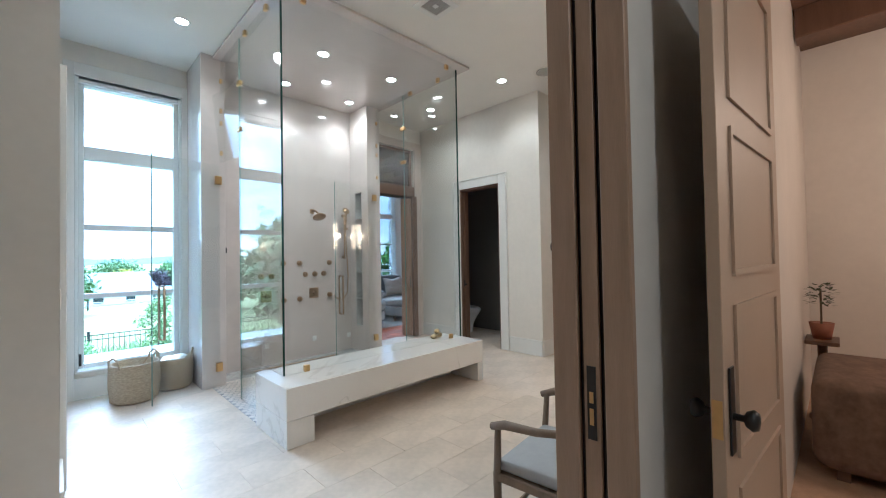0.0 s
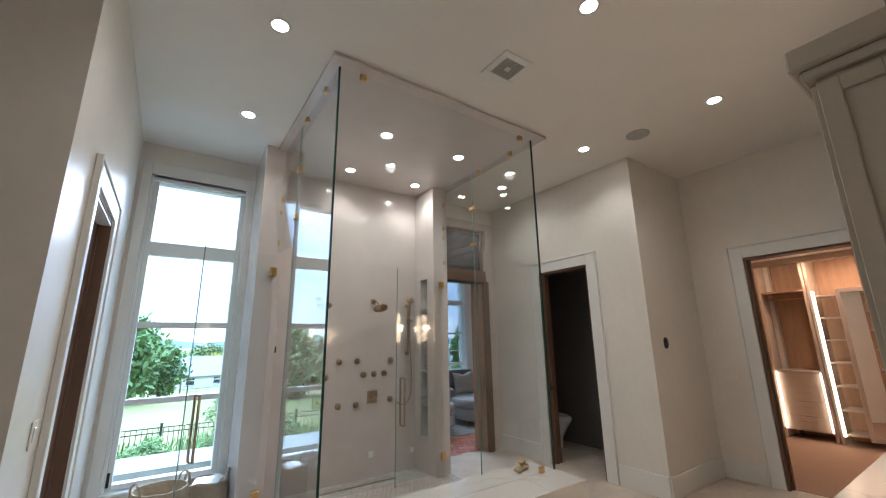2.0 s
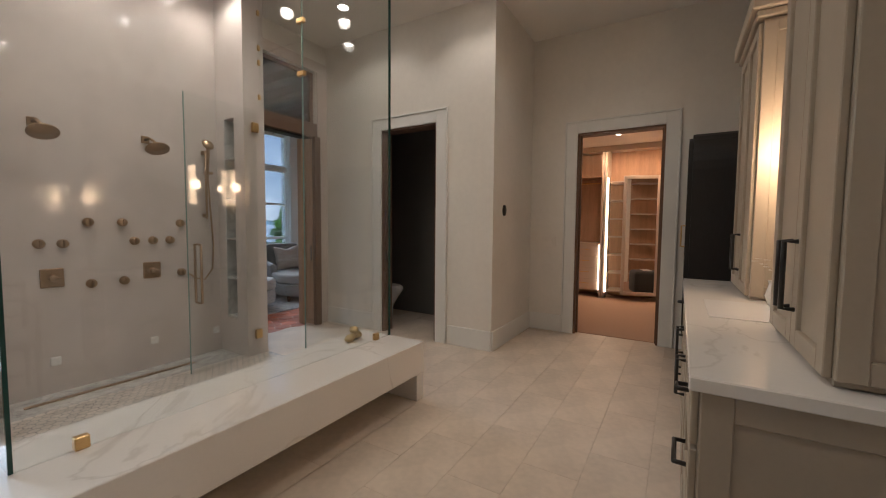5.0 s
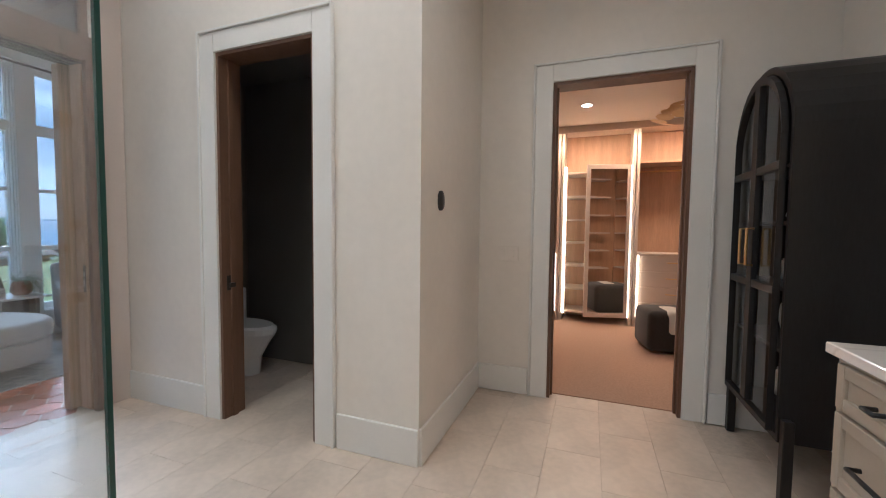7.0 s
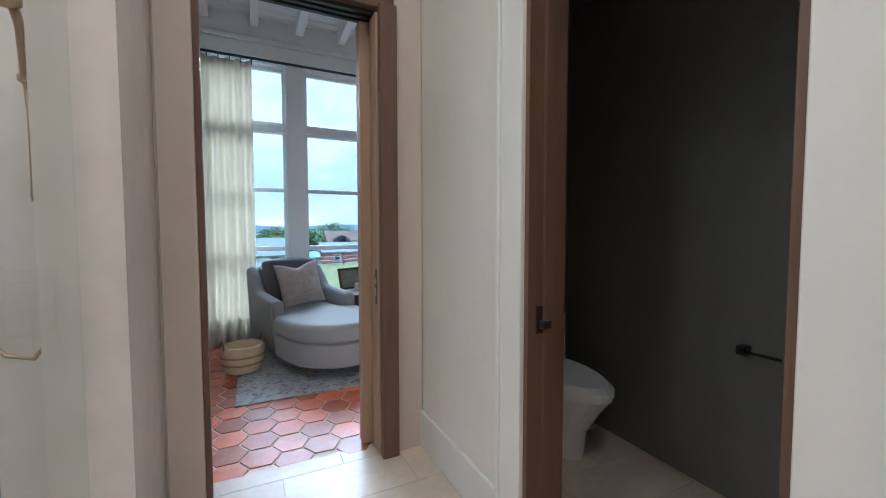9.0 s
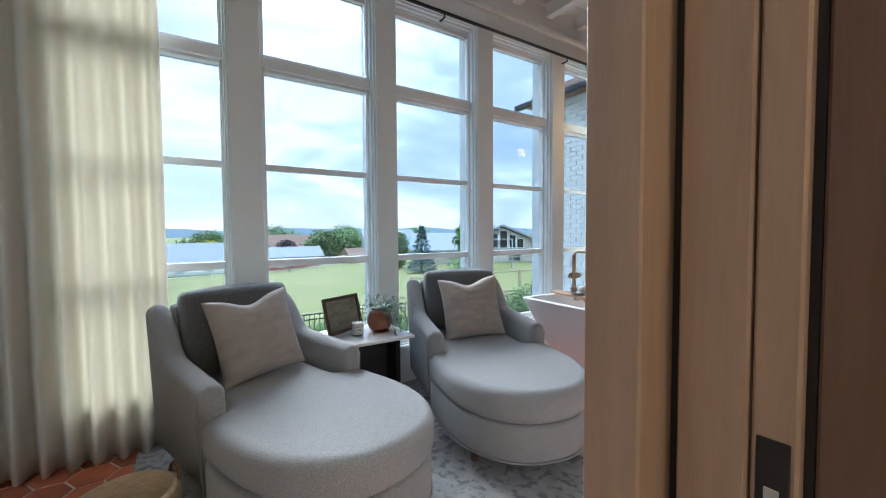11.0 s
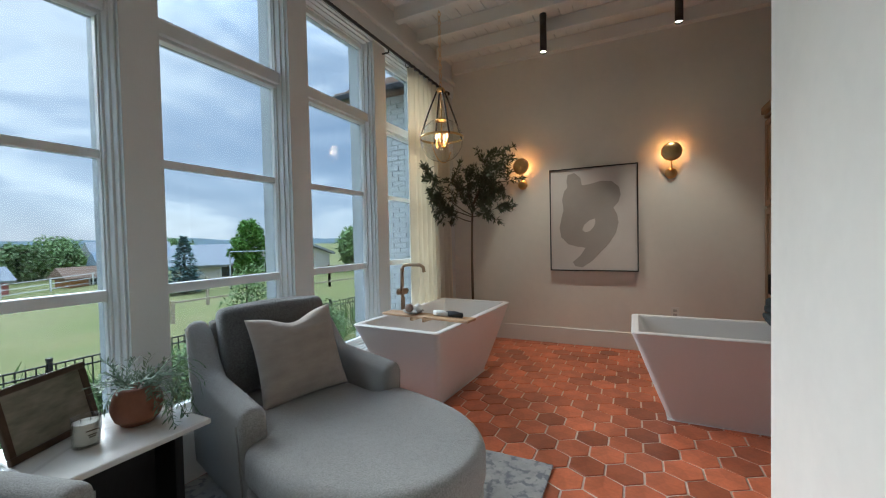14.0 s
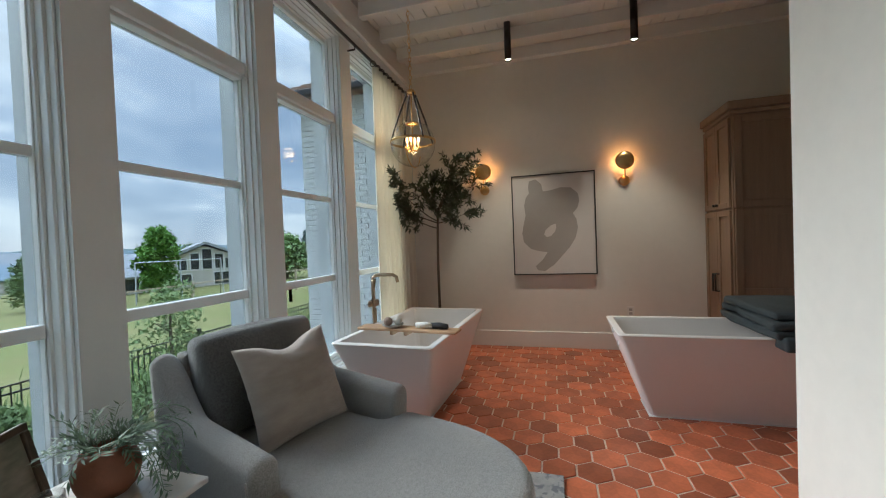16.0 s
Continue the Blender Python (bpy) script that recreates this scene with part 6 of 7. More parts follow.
# dark cloth over the second tub
CL = mat("dark slate cloth", (0.035, 0.045, 0.05), 0.85, var=0.15, scale=6, bump=0.3, bscale=200)
dc = empty("folded_cover", "folded dark slate cover lying over the end of the bathtub", "cover", 7.15, 4.82, 0.632)
for k, (z, s, a) in enumerate(((0.0, 1.0, 2), (0.06, 0.97, -3), (0.115, 0.92, 2))):
    b = boxes((-0.42 * s, 0.38 * s, -0.45 * s, 0.14 * s, z + 0.001, z + 0.055), bevel=0.02, seg=3)
    bmesh.ops.subdivide_edges(b, edges=b.edges, cuts=3, use_grid_fill=True)
    for v in b.verts:
        v.co.z = max(z + 0.001, v.co.z + 0.014 * noise.noise(v.co * 7 + Vector((k, 0, 0))))
        v.co.x += 0.025 * noise.noise(v.co * 5 + Vector((0, k, 0)))
        v.co.y += 0.03 * noise.noise(v.co * 5 + Vector((0, 3, k)))
    part("fold", b, CL, dc, smooth=True).matrix_basis = pose(0, 0, 0, 0, 0, a)
fb = boxes((-0.46, -0.30, -0.06, 0.10, -0.06, 0.03), bevel=0.02, seg=2)
part("hanging_flap", fb, CL, dc, smooth=True)

# floor mounted tub filler
tf = empty("tub_filler", "tall brushed bronze floor mounted tub filler with hand shower", "faucet", 7.20, 7.83, 0)
part("riser", tube(bmesh.new(), [(0, 0, 0), (0, 0, 0.98)] + [(0, -a[0], a[1]) for a in [(0.05 - 0.05 * math.cos(radians(q)), 0.98 + 0.05 * math.sin(radians(q))) for q in (30, 60, 90)]] + [(0, -0.20, 1.03), (0, -0.235, 1.01), (0, -0.245, 0.96)], 0.016, 12), BRONZE, tf, smooth=True)
part("floor_flange", lathe(bmesh.new(), [(0, 0.02), (0.04, 0.02), (0.045, 0.0)], 20), BRONZE, tf, smooth=True)
part("mixer", boxes((-0.06, 0.06, -0.03, 0.03, 0.74, 0.80), bevel=0.01, seg=2), BRONZE, tf)
for s in (-1, 1):
    part("valve_handle", tube(bmesh.new(), [(s * 0.05, 0, 0.77), (s * 0.085, 0, 0.77)], 0.02, 12), BRONZE, tf, smooth=True)
part("hand_shower", tube(bmesh.new(), [(-0.05, -0.02, 0.76), (-0.06, -0.03, 0.9), (-0.06, -0.04, 1.0)], [0.010, 0.012, 0.02], 10), BRONZE, tf, smooth=True)
part("hose", tube(bmesh.new(), [(-0.05, -0.02, 0.75), (-0.08, -0.03, 0.5), (-0.05, -0.02, 0.25), (0.0, -0.02, 0.45), (0.0, -0.02, 0.72)], 0.006, 6), BRONZE, tf, smooth=True)

# ---------- art wall ----------
AX = XA - 0.002
ar = empty("framed_art", "large abstract grey brush shape on pale framed canvas", "painting", AX, 6.22, 1.463)
AWH, AHH = 0.47, 0.592
part("frame", boxes((-0.045, 0, -AWH, -AWH + 0.012, -AHH, AHH), (-0.045, 0, AWH - 0.012, AWH, -AHH, AHH), (-0.045, 0, -AWH + 0.012, AWH - 0.012, -AHH, -AHH + 0.012), (-0.045, 0, -AWH + 0.012, AWH - 0.012, AHH - 0.012, AHH)), BLACK, ar, "thin black frame")
part("canvas", boxes((-0.032, 0, -AWH + 0.012, AWH - 0.012, -AHH + 0.012, AHH - 0.012)), mat("pale canvas", (0.62, 0.58, 0.55), 0.9, var=0.03, scale=6, bump=0.2, bscale=300), ar)


def stroke():
    """A broad looped brush stroke, flat on the canvas: u to the right as seen, v up, from 0 to 1."""
    bm = bmesh.new()
    def uv(u, v):
        return (-0.0335, AWH - u * 2 * AWH, -AHH + v * 2 * AHH)
    outer = [(0.22, 0.94), (0.30, 0.955), (0.37, 0.90), (0.385, 0.83), (0.47, 0.835), (0.60, 0.86), (0.72, 0.85), (0.80, 0.79), (0.815, 0.72), (0.79, 0.65), (0.735, 0.60), (0.775, 0.54), (0.79, 0.46), (0.76, 0.36), (0.69, 0.27), (0.60, 0.19), (0.50, 0.10), (0.385, 0.035), (0.30, 0.045), (0.27, 0.085), (0.36, 0.15), (0.42, 0.225), (0.33, 0.235), (0.22, 0.26), (0.135, 0.33), (0.115, 0.42), (0.14, 0.52), (0.165, 0.60), (0.15, 0.70), (0.175, 0.78), (0.215, 0.82), (0.205, 0.88)]
    hole = [(0.53, 0.505), (0.47, 0.49), (0.405, 0.445), (0.385, 0.40), (0.42, 0.375), (0.47, 0.385), (0.52, 0.43), (0.535, 0.47)]
    ov = [bm.verts.new(uv(*p)) for p in outer]
    hv = [bm.verts.new(uv(*p)) for p in hole]
    es = [bm.edges.new((a, b)) for L in (ov, hv) for a, b in zip(L, L[1:] + L[:1])]
    bmesh.ops.triangle_fill(bm, use_beauty=True, edges=es)
    return bm


part("brush_shape", stroke(), mat("warm grey paint", (0.355, 0.325, 0.30), 0.85, var=0.04, scale=8), ar, "warm grey brush stroke")


def disc_sconce(y, z):
    e = empty("disc_sconce", "brass wall sconce with a round dish glowing behind", "wall lamp", XA, y, z, group="brass disc sconces")
    d = part("dish", lathe(bmesh.new(), [(0, 0.018), (0.05, 0.016), (0.085, 0.008), (0.098, -0.004), (0.094, -0.006), (0.05, 0.010), (0, 0.012)], 36), BRASS, e, "polished brass dish", smooth=True)
    d.matrix_basis = pose(-0.085, 0, 0, 0, -90, 0)
    part("stem", tube(bmesh.new(), [(-0.07, 0, 0.0), (-0.072, 0, -0.12), (-0.06, 0, -0.19)], 0.007, 8), BRASS, e, smooth=True)
    part("backplate", lathe(bmesh.new(), [(0, 0.03), (0.03, 0.028), (0.055, 0.016), (0.058, 0.0)], 28), BRASS, e, smooth=True).matrix_basis = pose(-0.002, 0, -0.215, 0, -90, 0)
    part("bulb", lathe(bmesh.new(), [(0, -0.02), (0.03, -0.012), (0.03, 0.012), (0, 0.02)], 14), glow_mat("bulb glow", (1.0, 0.50, 0.18), 12), e, smooth=True).matrix_basis = pose(-0.045, 0, 0, 0, 90, 0)
    lamp("disc_lamp", "POINT", pose(XA - 0.045, y, z), 1.5, (1.0, 0.36, 0.10), 0.03)


disc_sconce(7.02, 2.13)
disc_sconce(5.44, 2.13)
ol = empty("wall_outlet", "white wall outlet above the baseboard", "outlet", XA, 5.41, 0.44)
part("plate", boxes((-0.006, 0, -0.036, 0.036, -0.058, 0.058), bevel=0.002), TRIM, ol)
for z in (-0.022, 0.022):
    part("socket", boxes((-0.009, -0.005, -0.017, 0.017, z - 0.014, z + 0.014), bevel=0.001), SPECK, ol)

# ---------- glass globe pendant ----------
pn = empty("globe_pendant", "clear glass globe pendant with black straps and candle bulbs", "pendant lamp", 7.32, 7.43, 2.206)
part("globe", lathe(bmesh.new(), [(0.055, 0.195)] + [(0.203 * math.sin(radians(a)), 0.203 * math.cos(radians(a))) for a in range(18, 181, 9)], 36), CLEAR_G, pn, smooth=True)
part("band", lathe(bmesh.new(), [(0.206, 0.034), (0.209, 0.034), (0.209, 0.012), (0.206, 0.012)], 40), BRASS, pn, "brass band", smooth=True)
part("ring_loop", tube(bmesh.new(), arc(0, 0, 0, 0.208, 200, 340, 24, "xz"), 0.005, 6), BRASS, pn, smooth=True)
for k in range(4):
    a = math.pi / 4 + k * math.pi / 2
    c, s = math.cos(a), math.sin(a)
    part("strap", tube(bmesh.new(), [(0.208 * c, 0.208 * s, 0.02), (0.13 * c, 0.13 * s, 0.24), (0.035 * c, 0.035 * s, 0.47)], 0.008, 6), BLACK, pn, "black leather strap")
part("top_cap", lathe(bmesh.new(), [(0, 0.50), (0.03, 0.49), (0.045, 0.465), (0.045, 0.455), (0, 0.455)], 20), BRASS, pn, smooth=True)
part("collar", lathe(bmesh.new(), [(0.05, 0.20), (0.06, 0.195), (0.06, 0.18), (0.05, 0.178)], 20), BRASS, pn, smooth=True)
part("stem", tube(bmesh.new(), [(0, 0, 0.46), (0, 0, -0.06)], 0.006, 8), BRASS, pn, smooth=True)
for k in range(4):
    a = k * math.pi / 2
    c, s = math.cos(a), math.sin(a)
    cn = part("candle", tube(bmesh.new(), [(0, 0, -0.05), (0.04 * c, 0.04 * s, -0.065), (0.055 * c, 0.055 * s, -0.045), (0.055 * c, 0.055 * s, 0.01)], 0.007, 8), BRASS, pn, smooth=True)
    b = part("bulb", lathe(bmesh.new(), [(0, 0.0), (0.010, 0.01), (0.012, 0.03), (0.005, 0.055), (0, 0.065)], 12, 0.055 * c, 0.055 * s), glow_mat("candle bulb glow", (1.0, 0.50, 0.18), 2.6), cn, "glowing candle bulb", smooth=True)
    b.matrix_basis = pose(0, 0, 0.012)
for i in range(22):
    z0 = 0.50 + i * 0.041
    lk = arc(0, 0, z0 + 0.022, 0.0135, 0, 360, 10, "xz" if i % 2 else "yz")
    lk = [(x, y_, z0 + 0.022 + (z - z0 - 0.022) * 1.8) for x, y_, z in lk]
    part("chain_link", tube(bmesh.new(), lk, 0.0028, 5), BRASS, pn)
part("canopy", lathe(bmesh.new(), [(0, 1.352), (0.06, 1.352), (0.06, 1.335), (0.02, 1.31), (0, 1.31)], 24), BRASS, pn, smooth=True)
lamp("pendant_lamp", "POINT", pose(7.32, 7.43, 2.26), 1.2, (1.0, 0.62, 0.3), 0.05)

# ---------- olive tree ----------
otr = empty("olive_tree", "slim potted olive tree with an airy crown in the corner", "tree", 8.22, 7.50, 0)
rnd = random.Random(5)
part("planter", lathe(bmesh.new(), [(0, 0.0), (0.13, 0.0), (0.17, 0.28), (0.16, 0.28), (0.15, 0.25), (0, 0.25)], 28), BLACKWOOD, otr, "dark round planter", smooth=True)
trunk = [(0, 0, 0.24), (0.01, 0.005, 0.7), (-0.005, 0.0, 1.1), (-0.01, -0.01, 1.42), (0.0, -0.02, 1.68)]
part("trunk", tube(bmesh.new(), trunk, [0.018, 0.016, 0.015, 0.014, 0.011], 8), BARK, otr, smooth=True)
limbs, lv = bmesh.new(), bmesh.new()


def twig(p, d, L, steps, r, level):
    """Grow a limb; it carries twigs at level 0 and leaves at level 1."""
    pts, rs = [p.copy()], [r]
    for s in range(steps):
        d = (d + Vector([rnd.uniform(-0.22, 0.22) for _ in range(3)])).normalized()
        p = p + d * L / steps
        p.x, p.y = min(p.x, XA - 8.22 - 0.06), min(p.y, 0.24)
        pts.append(p.copy())
        rs.append(r * (1 - 0.8 * (s + 1) / steps))
        if level == 0 and s > 0:
            for _ in range(2):
                dd = (d * 0.7 + Vector([rnd.uniform(-1, 1) for _ in range(3)])).normalized()
                twig(p.copy(), dd, rnd.uniform(0.12, 0.24), 6, r * 0.45, 1)
        if level == 1:
            for k in range(7):
                dd = d * 0.5 + Vector([rnd.uniform(-1, 1) for _ in range(3)])
                leaflet(lv, p + d * rnd.uniform(-0.02, 0.02), dd, Vector((rnd.uniform(-1, 1), rnd.uniform(-1, 1), 1)), rnd.uniform(0.05, 0.08), rnd.uniform(0.007, 0.011))
    tube(limbs, pts, rs, 5)


for a, L, lift, z in ((2.85, 0.92, -0.05, 1.52), (2.65, 0.80, 0.08, 1.50), (2.5, 0.62, 0.0, 1.44), (-0.9, 0.50, 0.9, 1.60), (-1.3, 0.58, 1.6, 1.62), (-0.6, 0.45, 0.6, 1.56), (-2.0, 0.62, 1.9, 1.6), (0.6, 0.40, 1.4, 1.6), (3.1, 0.48, 0.9, 1.55), (-1.6, 0.45, 0.1, 1.5), (-1.1, 0.66, 2.2, 1.64)):
    twig(Vector((0, -0.015, z + 0.02)), Vector((math.cos(a), math.sin(a), lift + 0.25)).normalized(), L, 6, 0.007, 0)
part("branchwork", limbs, BARK, otr)
part("crown", lv, OLIVE, otr, "narrow dark olive leaves")

# ---------- tall cabinet by the second tub ----------
tc_ = empty("linen_cabinet", "tall oak linen cabinet with panelled doors and a crown", "cabinet", 0, 0, 0)
CX0, CX1, CY0, CY1 = 8.09, XA - 0.002, 3.6, 4.64
part("body", boxes((CX0, CX1, CY0, CY1, 0.0, 2.36), bevel=0.003), OAK_CAB, tc_)
part("crown", boxes((CX0 - 0.02, CX1, CY0, CY1 + 0.02, 2.362, 2.40), (CX0 - 0.045, CX1, CY0, CY1 + 0.045, 2.40, 2.475), bevel=0.008), OAK_CAB, tc_)
xm = (CX0 + CX1) / 2
for a, b, h in ((CX0 + 0.03, xm - 0.002, xm - 0.03), (xm + 0.002, CX1 - 0.02, xm + 0.03)):
    d = shaker(tc_, "upper_door", "x", a, b, 1.52, 2.34, CY1, 1, OAK_CAB, 0.055)
    part("knob", tube(bmesh.new(), [(h, CY1 + 0.02, 1.56), (h, CY1 + 0.045, 1.56)], 0.012, 8), BLACK, d, "black knob")
    d = shaker(tc_, "lower_door", "x", a, b, 0.12, 1.50, CY1, 1, OAK_CAB, 0.055)
    bar_pull(d, h, CY1 + 0.02, 0.80, 0.17)
for z0, z1 in ((0.12, 0.70), (0.72, 1.50), (1.52, 2.34)):
    for y0, y1 in ((CY0 + 0.02, (CY0 + CY1) / 2 - 0.005), ((CY0 + CY1) / 2 + 0.005, CY1 - 0.01)):
        shaker(tc_, "side_panel", "y", y0, y1, z0, z1, CX0, -1, OAK_CAB, 0.06)

# ---------- entry and hall ----------
EJ = 0.83
ej = empty("entry_door_frame", "oak lined entry opening with a pocket door in its wall", "door frame", 0, 0, 0)
ej["kind"] = "structure"
part("jamb", boxes((EJ, EJ + 0.028, 0.50, 0.575, 0, 2.6), bevel=0.003), OAK, ej)
part("jamb", boxes((EJ, EJ + 0.028, 0.35, 0.425, 0, 2.6), bevel=0.003), OAK, ej)
# The gap's shade is painted by a thin black sheet.
part("slot_shade_sheet", boxes((EJ + 0.02, EJ + 0.029, 0.425, 0.50, 0, 2.6)), BLACK, ej, "black sheet standing in for the slot's shade")
leaf = part("pocket_leaf", boxes((EJ + 0.004, EJ + 0.018, 0.440, 0.485, 0.01, 2.58), bevel=0.002), OAK, ej)
part("edge_plate", boxes((EJ + 0.001, EJ + 0.004, 0.450, 0.475, 0.86, 1.06)), BLACK, leaf, "black lock edge plate")
for za, zb in ((0.90, 0.945), (0.96, 0.99)):
    part("bolt_slot", boxes((EJ - 0.001, EJ + 0.001, 0.457, 0.468, za, zb)), BRASS, leaf)
part("jamb", boxes((-0.75, -0.722, 0.35, 0.575, 0, 2.6), bevel=0.003), OAK, ej)
part("head_jamb", boxes((-0.722, EJ, 0.35, 0.575, 2.572, 2.6)), OAK_DK, ej)

HD = mat("tan door paint", (0.50, 0.37, 0.26), 0.4, var=0.05, scale=3)
hd = empty("panel_door", "tan painted panelled bedroom door standing open with a black knob", "door", 1.815, 0.158, 0, 176.3)
part("slab", boxes((0, 0.80, -0.016, 0.016, 0.012, 2.40), bevel=0.002), HD, hd)
for z0, z1 in ((0.14, 0.72), (0.80, 1.22), (1.30, 1.72), (1.80, 2.28)):
    for s in (-1, 1):
        bm = boxes((0.11, 0.13, s * 0.0165, s * 0.024, z0, z1), (0.67, 0.69, s * 0.0165, s * 0.024, z0, z1), (0.13, 0.67, s * 0.0165, s * 0.024, z0, z0 + 0.02), (0.13, 0.67, s * 0.0165, s * 0.024, z1 - 0.02, z1))
        part("panel_moulding", bm, HD, hd)
for s in (-1, 1):
    part("backplate", boxes((0.725, 0.765, s * 0.017, s * 0.022, 0.83, 1.06), bevel=0.001), BLACK, hd)
    part("knob", lathe(bmesh.new(), [(0, 0.06), (0.022, 0.056), (0.028, 0.045), (0.02, 0.03), (0.009, 0.025), (0.009, 0.0)], 18), BLACK, hd, smooth=True).matrix_basis = pose(0.745, s * 0.02, 0.93, -90 * s, 0, 0)
part("latch_plate", boxes((0.8005, 0.803, -0.012, 0.012, 0.88, 0.98)), BRASS, hd, "brass latch plate")

# bedroom glimpsed past the door
bo = empty("bedroom_ottoman", "brown patterned upholstered bench in the bedroom", "ottoman", 3.50, -0.41, 0.001)
part("body", boxes((-0.48, 0.48, -0.53, 0.53, 0.06, 0.60), bevel=0.08, seg=4), mat("brown patterned velvet", (0.16, 0.10, 0.065), 0.9, var=0.35, scale=14, fine=40), bo, smooth=True)
for x in (-0.38, 0.38):
    for yy in (-0.4, 0.4):
        part("foot", boxes((x - 0.03, x + 0.03, yy - 0.03, yy + 0.03, 0, 0.061)), OAK_DK, bo)
bt = empty("plant_stand", "small dark pedestal table in the bedroom", "side table", 4.20, 0.09, 0.001)
part("top", boxes((-0.16, 0.16, -0.1, 0.1, 0.62, 0.65), bevel=0.004), OAK_DK, bt)
part("stem", lathe(bmesh.new(), [(0.095, 0.0), (0.09, 0.03), (0.03, 0.06), (0.03, 0.62)], 16), OAK_DK, bt, smooth=True)
bp = empty("bedroom_plant", "small leafy plant in a red terracotta pot on the pedestal", "plant", 4.20, 0.09, 0.651)
part("pot", lathe(bmesh.new(), [(0, 0), (0.055, 0), (0.078, 0.13), (0.07, 0.13), (0, 0.12)], 20), POT, bp, smooth=True)
lb = bmesh.new()
rnd = random.Random(8)
for i in range(110):
    a, r, h = rnd.uniform(0, 6.28), rnd.uniform(0.02, 0.08), rnd.uniform(0.27, 0.44)
    leaflet(lb, Vector((r * math.cos(a), r * math.sin(a), h)), Vector((math.cos(a), math.sin(a), rnd.uniform(-0.5, 0.6))), Vector((0, 0, 1)), 0.05, 0.013)
part("leaves", lb, OLIVE, bp)
part("stem", tube(bmesh.new(), [(0, 0, 0.11), (0.01, 0, 0.4)], 0.007, 6), BARK, bp)
for xx in (3.0, 4.2):
    struct("bedroom_beam", boxes((xx, xx + 0.2, -4.19, 0.19, 3.15, 3.399), bevel=0.008), OAK_DK, "dark oak ceiling beam", "beam")
lamp("bedroom_lamp", "POINT", pose(3.4, -1.6, 2.4), 13, (1.0, 0.60, 0.34), 0.2)
downlight(0.3, -1.2, ZC, 13)

# armchair at the vanity
vc = empty("vanity_chair", "weathered wood armchair with a pale grey seat pad by the vanity", "chair", 1.40, 0.86, 0, 6)
WEATH = mat("weathered grey wood", (0.20, 0.14, 0.09), 0.6, var=0.2, scale=6, stretch=(4, 4, 1))
part("seat_frame", boxes((-0.25, 0.25, -0.22, 0.22, 0.40, 0.44), bevel=0.006), WEATH, vc)
part("seat_pad", boxes((-0.235, 0.235, -0.21, 0.21, 0.441, 0.485), bevel=0.018, seg=3), mat("grey seat linen", (0.40, 0.39, 0.38), 0.9, var=0.06, scale=20), vc, "pale grey seat pad", smooth=True)
for sx in (-1, 1):
    part("front_leg", tube(bmesh.new(), [(sx * 0.23, 0.20, 0.0), (sx * 0.235, 0.205, 0.40), (sx * 0.245, 0.19, 0.64)], [0.014, 0.018, 0.014], 8), WEATH, vc, smooth=True)
    part("back_leg", tube(bmesh.new(), [(sx * 0.22, -0.24, 0.0), (sx * 0.22, -0.20, 0.42), (sx * 0.22, -0.25, 0.86)], [0.014, 0.018, 0.014], 8), WEATH, vc, smooth=True)
    part("arm", tube(bmesh.new(), [(sx * 0.22, -0.22, 0.69), (sx * 0.26, 0.0, 0.665), (sx * 0.255, 0.15, 0.655), (sx * 0.245, 0.22, 0.63)], [0.014, 0.017, 0.02, 0.016], 8), WEATH, vc, smooth=True)
    part("side_stretcher", tube(bmesh.new(), [(sx * 0.23, 0.2, 0.2), (sx * 0.22, -0.22, 0.2)], 0.010, 6), WEATH, vc)
part("front_stretcher", tube(bmesh.new(), [(-0.23, 0.2, 0.22), (0.23, 0.2, 0.22)], 0.010, 6), WEATH, vc)
for z in (0.58, 0.70, 0.82):
    part("back_rail", tube(bmesh.new(), [(-0.22, -0.225, z), (0, -0.255, z), (0.22, -0.225, z)], 0.013, 8), WEATH, vc, smooth=True)

# ---------- garden ----------
GZ = -1.5
pv = struct("gravel_path", boxes((-12, 16, 9.3, 12.4, GZ + 0.001, GZ + 0.03)), GRAVEL, "pale pinkish gravel strip", "path")
struct("patio", boxes((-3, 12, 8.3, 9.3, GZ + 0.002, -0.25)), mat("grey concrete terrace", (0.30, 0.29, 0.28), 0.85, var=0.1, scale=3, fine=30), "grey concrete terrace", "pavement")


def leaf_cloud(bm, rnd, c, rx, ry, rz, n, size):
    for _ in range(n):
        while True:
            v = Vector([rnd.uniform(-1, 1) for _ in range(3)])
            if 0.25 < v.length < 1:
                break
        p = Vector((c[0] + v.x * rx, c[1] + v.y * ry, c[2] + v.z * rz))
        d = Vector([rnd.uniform(-1, 1) for _ in range(3)])
        leaflet(bm, p, d, Vector([rnd.uniform(-1, 1), rnd.uniform(-1, 1), 1]), size * rnd.uniform(0.7, 1.4), size * 0.32)


